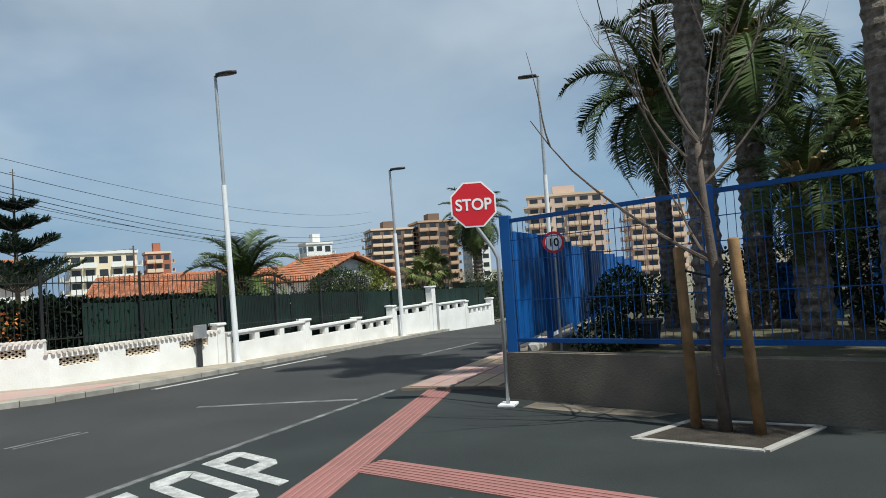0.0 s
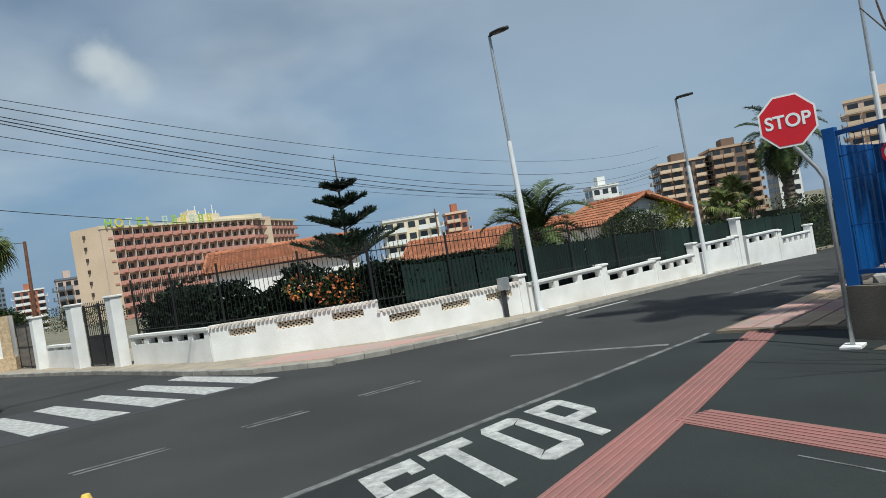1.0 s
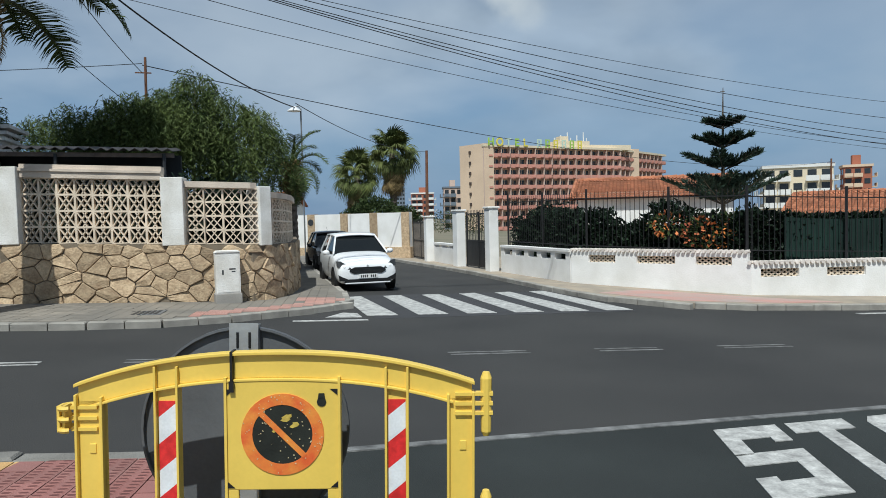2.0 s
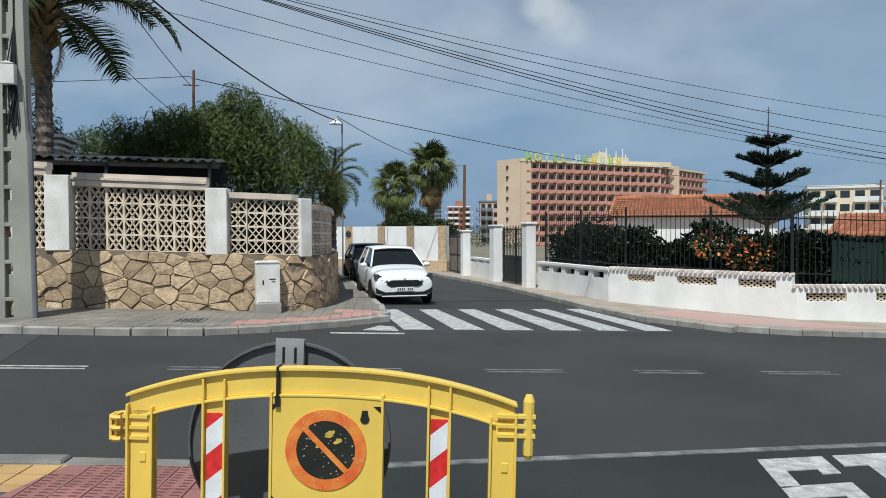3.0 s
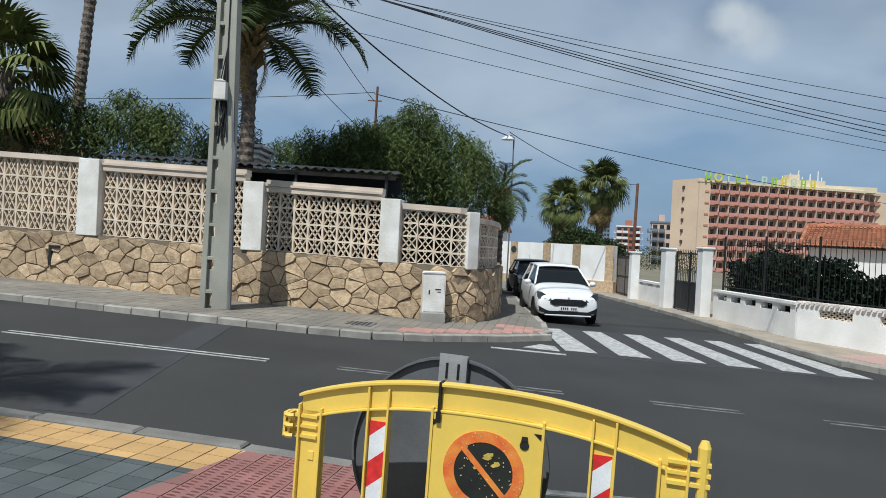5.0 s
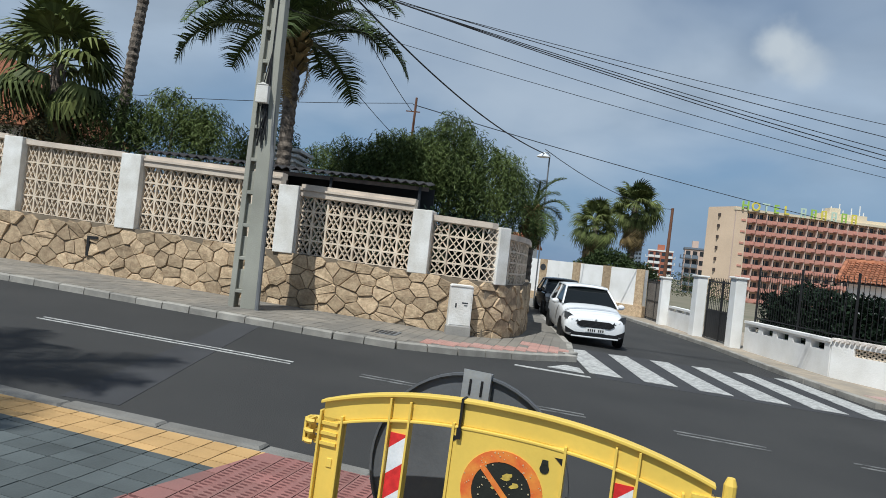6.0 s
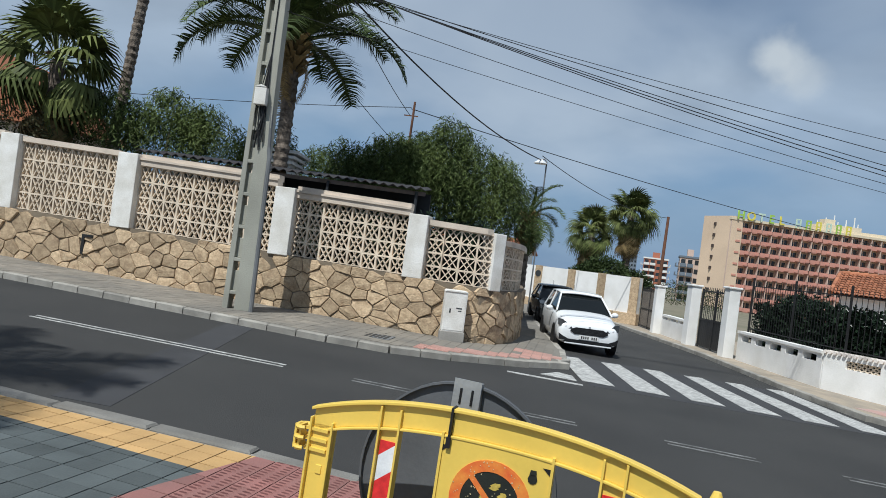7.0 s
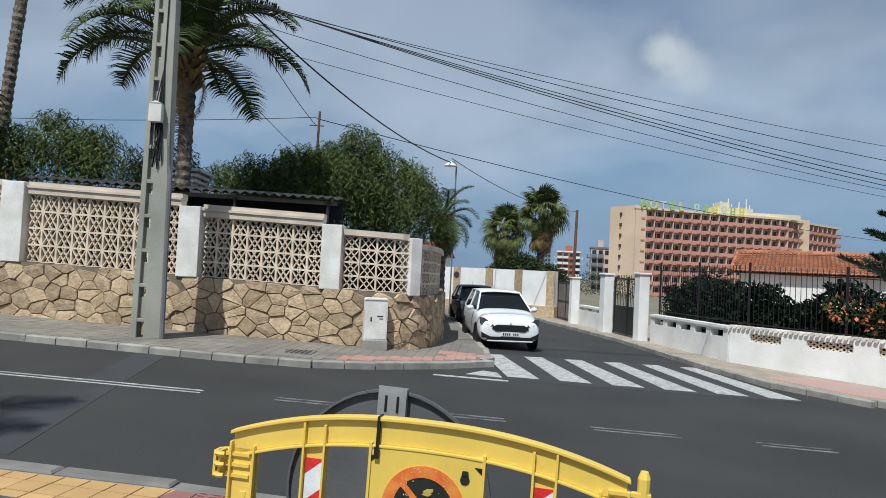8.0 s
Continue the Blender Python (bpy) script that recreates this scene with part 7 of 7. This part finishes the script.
    b = bmesh.new()
    upright(b, [(-0.38, 0.49), (0.38, 0.49), (0.50, 0.56), (0.48, 0.61), (0.36, 0.665), (-0.36, 0.665), (-0.48, 0.61), (-0.50, 0.56)], -0.03, 0.16)
    grille = part("grille", b, BLACK, t, "black mesh grille")
    for k in range(4):
        b = bmesh.new()
        box(b, -0.36 + 0.02 * abs(k - 1.5), 0.36 - 0.02 * abs(k - 1.5), -0.034, -0.0295, 0.52 + 0.032 * k, 0.526 + 0.032 * k)
        part("grille_bar", b, DARK_METAL, grille)
    b = bmesh.new()
    upright(b, [(-0.64, 0.265), (0.64, 0.265), (0.60, 0.35), (-0.60, 0.35)], -0.018, 0.12)
    part("lower_intake", b, BLACK, t)
    b = bmesh.new()
    box(b, -0.62, 0.62, -0.02, 0.1, 0.225, 0.262)
    part("bumper_lip", b, paint, t, bevel=0.01)
    b = bmesh.new()
    box(b, -0.26, 0.26, -0.036, -0.02, 0.37, 0.475)
    plate_ = part("number_plate", b, PLATE, t, bevel=0.003)
    for k in range(8):
        if k != 4:
            b = bmesh.new()
            u = -0.20 + k * 0.055
            box(b, u, u + 0.032, -0.039, -0.035, 0.39, 0.455)
            part("bar", b, BLACK, plate_)
    b = bmesh.new()
    disc(b, 0, 0.69, 0.03, -0.012, 0.02, 14)
    part("badge", b, STEEL, t)
    b = bmesh.new()
    tube(b, [(0, 2.9, 1.50 * tall), (0, 3.1, 1.70 * tall)], 0.006, 5)
    part("aerial", b, BLACK, t)
    return t


CAR_WHITE = mat("white car paint", (0.80, 0.81, 0.82), 0.18, 0.02, 1, 10, 0.0, spec=0.6, gvar=0.01)
CAR_DARK = mat("black car paint", (0.018, 0.02, 0.022), 0.15, 0.05, 1, 10, 0.0, spec=0.6)
car(2.93, 16.85, 1.0, CAR_WHITE, "white hatchback parked by the kerb near the crossing")
car(3.12, 23.6, 1.0, CAR_DARK, "dark car parked behind the white hatchback", tall=0.98)

# ---- pieces of pavements, last ----
kerb_stones("kerb_west", LEFT_KERB[:10], 0.125, 0.55)
kerb_stones("kerb_east", RIGHT_KERB[:8], 0.125, 0.6)
kerb_stones("kerb_near", [(-9.5, 6.86), (-3.9, 5.68), (-2.3, 5.42), (-1.2, 5.20), (-0.55, 5.0)], 0.085, 0.9, 0.16, KERB_SHADED)


def tile_mesh(name, w, d, material, bumps=0):
    b = bmesh.new()
    g = 0.004
    box(b, g, w - g, g, d - g, -0.02, 0.014)
    for i in range(bumps):
        for j in range(bumps * 2):
            cx, cy = w * (i + 0.5) / bumps, d * (j + 0.5 + (0.0 if i % 2 else 0.0)) / (bumps * 2)
            lo = [b.verts.new((cx + 0.040 * math.cos(a), cy + 0.019 * math.sin(a), 0.014)) for a in [k * math.tau / 6 for k in range(6)]]
            hi = [b.verts.new((cx + 0.034 * math.cos(a), cy + 0.014 * math.sin(a), 0.020)) for a in [k * math.tau / 6 for k in range(6)]]
            b.faces.new(hi).material_index = 1
            for k in range(6):
                b.faces.new((lo[k], lo[(k + 1) % 6], hi[(k + 1) % 6], hi[k]))
    me = mesh_of(name, b, material)
    if bumps:
        me.materials.append(TILE_OVAL)
    return me


# raised ovals coloured dark to stand for shaded holes in the tiles
TILE_OVAL = mat("worn dark stud", (0.13, 0.05, 0.045), 0.8, 0.2, 6, 60, 0.2)
b = bmesh.new()
disc(b, 0, 1.62, 0.16, -0.22, -0.16, 20)
ob = part("plaque", b, DARK_METAL, wall_end, "small round dark plaque")
ob.matrix_basis = pose(-3.0 + 10.55 * 0.60, 39.6 - 8.3 * 0.60, 0, 0, 0, -38.2)
floor_near = bpy.data.objects["pavement_near"]
ANG = radians(-12)
TILES = {"grey": tile_mesh("tile", 0.2, 0.2, TILE_GREY), "orange": tile_mesh("tile", 0.2, 0.2, TILE_ORANGE), "red": tile_mesh("tactile_tile", 0.2, 0.2, TILE_RED, 2)}
org = Vector((-1.15, 5.1))
ux, uy = Vector((math.cos(ANG), math.sin(ANG))), Vector((-math.sin(ANG), math.cos(ANG)))
turned = Euler((0, math.atan(0.035), ANG)).to_matrix().to_4x4()
# edges of the three fields: the kerb, the slanting rim of the studded field, the foot of the orange band
KERB_SIDE, STUD_SIDE, BAND_SIDE = (0.155, 0.988, 4.875), (0.917, -0.399, -3.45), (0.207, 0.978, 4.235)
flip = lambda h: tuple(-v for v in h)
FIELDS = {"red": (KERB_SIDE, flip(STUD_SIDE), (1, 0, -0.5)), "orange": (KERB_SIDE, STUD_SIDE, flip(BAND_SIDE), (-1, 0, 6.2)), "grey": (KERB_SIDE, STUD_SIDE, BAND_SIDE, (-1, 0, 5.2))}


def lay(kind, i, j):
    """One tile of a field, whole or cut to the field's edges."""
    p = org + ux * (i * 0.2) + uy * (j * 0.2)
    whole = [(0.006, 0.006), (0.194, 0.006), (0.194, 0.194), (0.006, 0.194)]
    plan = poly = [((p + ux * a + uy * c).x, (p + ux * a + uy * c).y) for a, c in whole]
    for h in FIELDS[kind]:
        poly = clip(poly, *h)
        if len(poly) < 3:
            return
    base = Vector((p.x, p.y, gz(p.x) + 0.062 + random.uniform(-0.0015, 0.0015)))
    if poly == plan:
        piece(TILES[kind].name.split(".")[0], TILES[kind], floor_near, Matrix.Translation(base) @ turned)
        return
    b = bmesh.new()
    slab(b, poly, 0.045, 0.076)
    piece("tile", mesh_of("tile", b, {"grey": TILE_GREY, "orange": TILE_ORANGE, "red": TILE_RED}[kind]), floor_near, Matrix())


for i in range(-25, 5):
    for j in range(-12, 4):
        for kind in FIELDS:
            if kind != "grey" or j > -11:
                lay(kind, i, j)

# paving blocks of the far corner: single blocks by the corner, the rest in one mesh
pave = bpy.data.objects["pavement_west"]
BLOCK = bmesh.new()
box(BLOCK, 0.004, 0.196, 0.004, 0.196, -0.02, 0.006)
BLOCK = mesh_of("paving_block", BLOCK, PAVER)
PINK_BLOCK = bmesh.new()
box(PINK_BLOCK, 0.004, 0.196, 0.004, 0.196, -0.02, 0.006)
for i in range(4):
    box(PINK_BLOCK, 0.02 + i * 0.045, 0.045 + i * 0.045, 0.02, 0.18, 0.006, 0.011)
PINK_BLOCK = mesh_of("paving_block", PINK_BLOCK, mat("pink block", (0.50, 0.27, 0.22), 0.85, 0.2, 1.5, 50, 0.3, rnd=0.08, c2=(0.43, 0.27, 0.23)))


def level_at(line, x):
    for (x0, y0), (x1, y1) in zip(line, line[1:]):
        if x0 <= x <= x1:
            return y0 + (y1 - y0) * (x - x0) / (x1 - x0)
    return None


a2 = radians(-8.3)
turned2 = Euler((0, math.atan(0.035), a2)).to_matrix().to_4x4()
vx, vy = Vector((math.cos(a2), math.sin(a2))), Vector((-math.sin(a2), math.cos(a2)))
rest = bmesh.new()
for i in range(-62, 26):
    for j in range(-4, 34):
        p = Vector((-2.0, 11.9)) + vx * (i * 0.2) + vy * (j * 0.2)
        c = p + vx * 0.1 + vy * 0.1
        lo, hi = level_at(LEFT_KERB[:9], c.x), level_at(WEST, c.x)
        if lo is None or c.y < lo + 0.2 or (c.x < 1.0 and (hi is None or c.y > hi + 0.02)) or c.y > 17 or c.x > 1.9:
            continue
        on_ramp = c.y - lo < 0.75 and c.x > -0.9 or c.x > 1.05 and c.y < 14.6
        if c.x > -2.6:
            piece("paving_block", PINK_BLOCK if on_ramp else BLOCK, pave, Matrix.Translation((p.x, p.y, gz(p.x) + 0.118 + random.uniform(-0.002, 0.002))) @ turned2)
        else:
            slab(rest, [(q.x, q.y) for q in (p + vx * 0.004 + vy * 0.004, p + vx * 0.196 + vy * 0.004, p + vx * 0.196 + vy * 0.196, p + vx * 0.004 + vy * 0.196)], 0.10, 0.1225 + random.uniform(-0.002, 0.002))
part("paving_blocks", rest, PAVER, pave)["kind"] = "stuff"

pink = bpy.data.objects["pavement_fence"]
TP = tile_mesh("tile", 0.4, 0.4, PAVING_PINK)
TP2 = tile_mesh("tile", 0.4, 0.4, mat("tan paving", (0.50, 0.36, 0.24), 0.85, 0.15, 2, 50, 0.3, rnd=0.12))
slope_m = Euler((0, math.atan(0.035), 0)).to_matrix().to_4x4()
for i in range(40):
    for j in range(4):
        x, y = 11.4 + i * 0.4, 2.95 + j * 0.42
        if y + 0.3 < 4.72 - 0.018 * (x - 11.25):
            piece("tile", TP2 if (i // 4 + j // 2) % 3 == 0 else TP, pink, Matrix.Translation((x, y, gz(x) + 0.05)) @ slope_m)
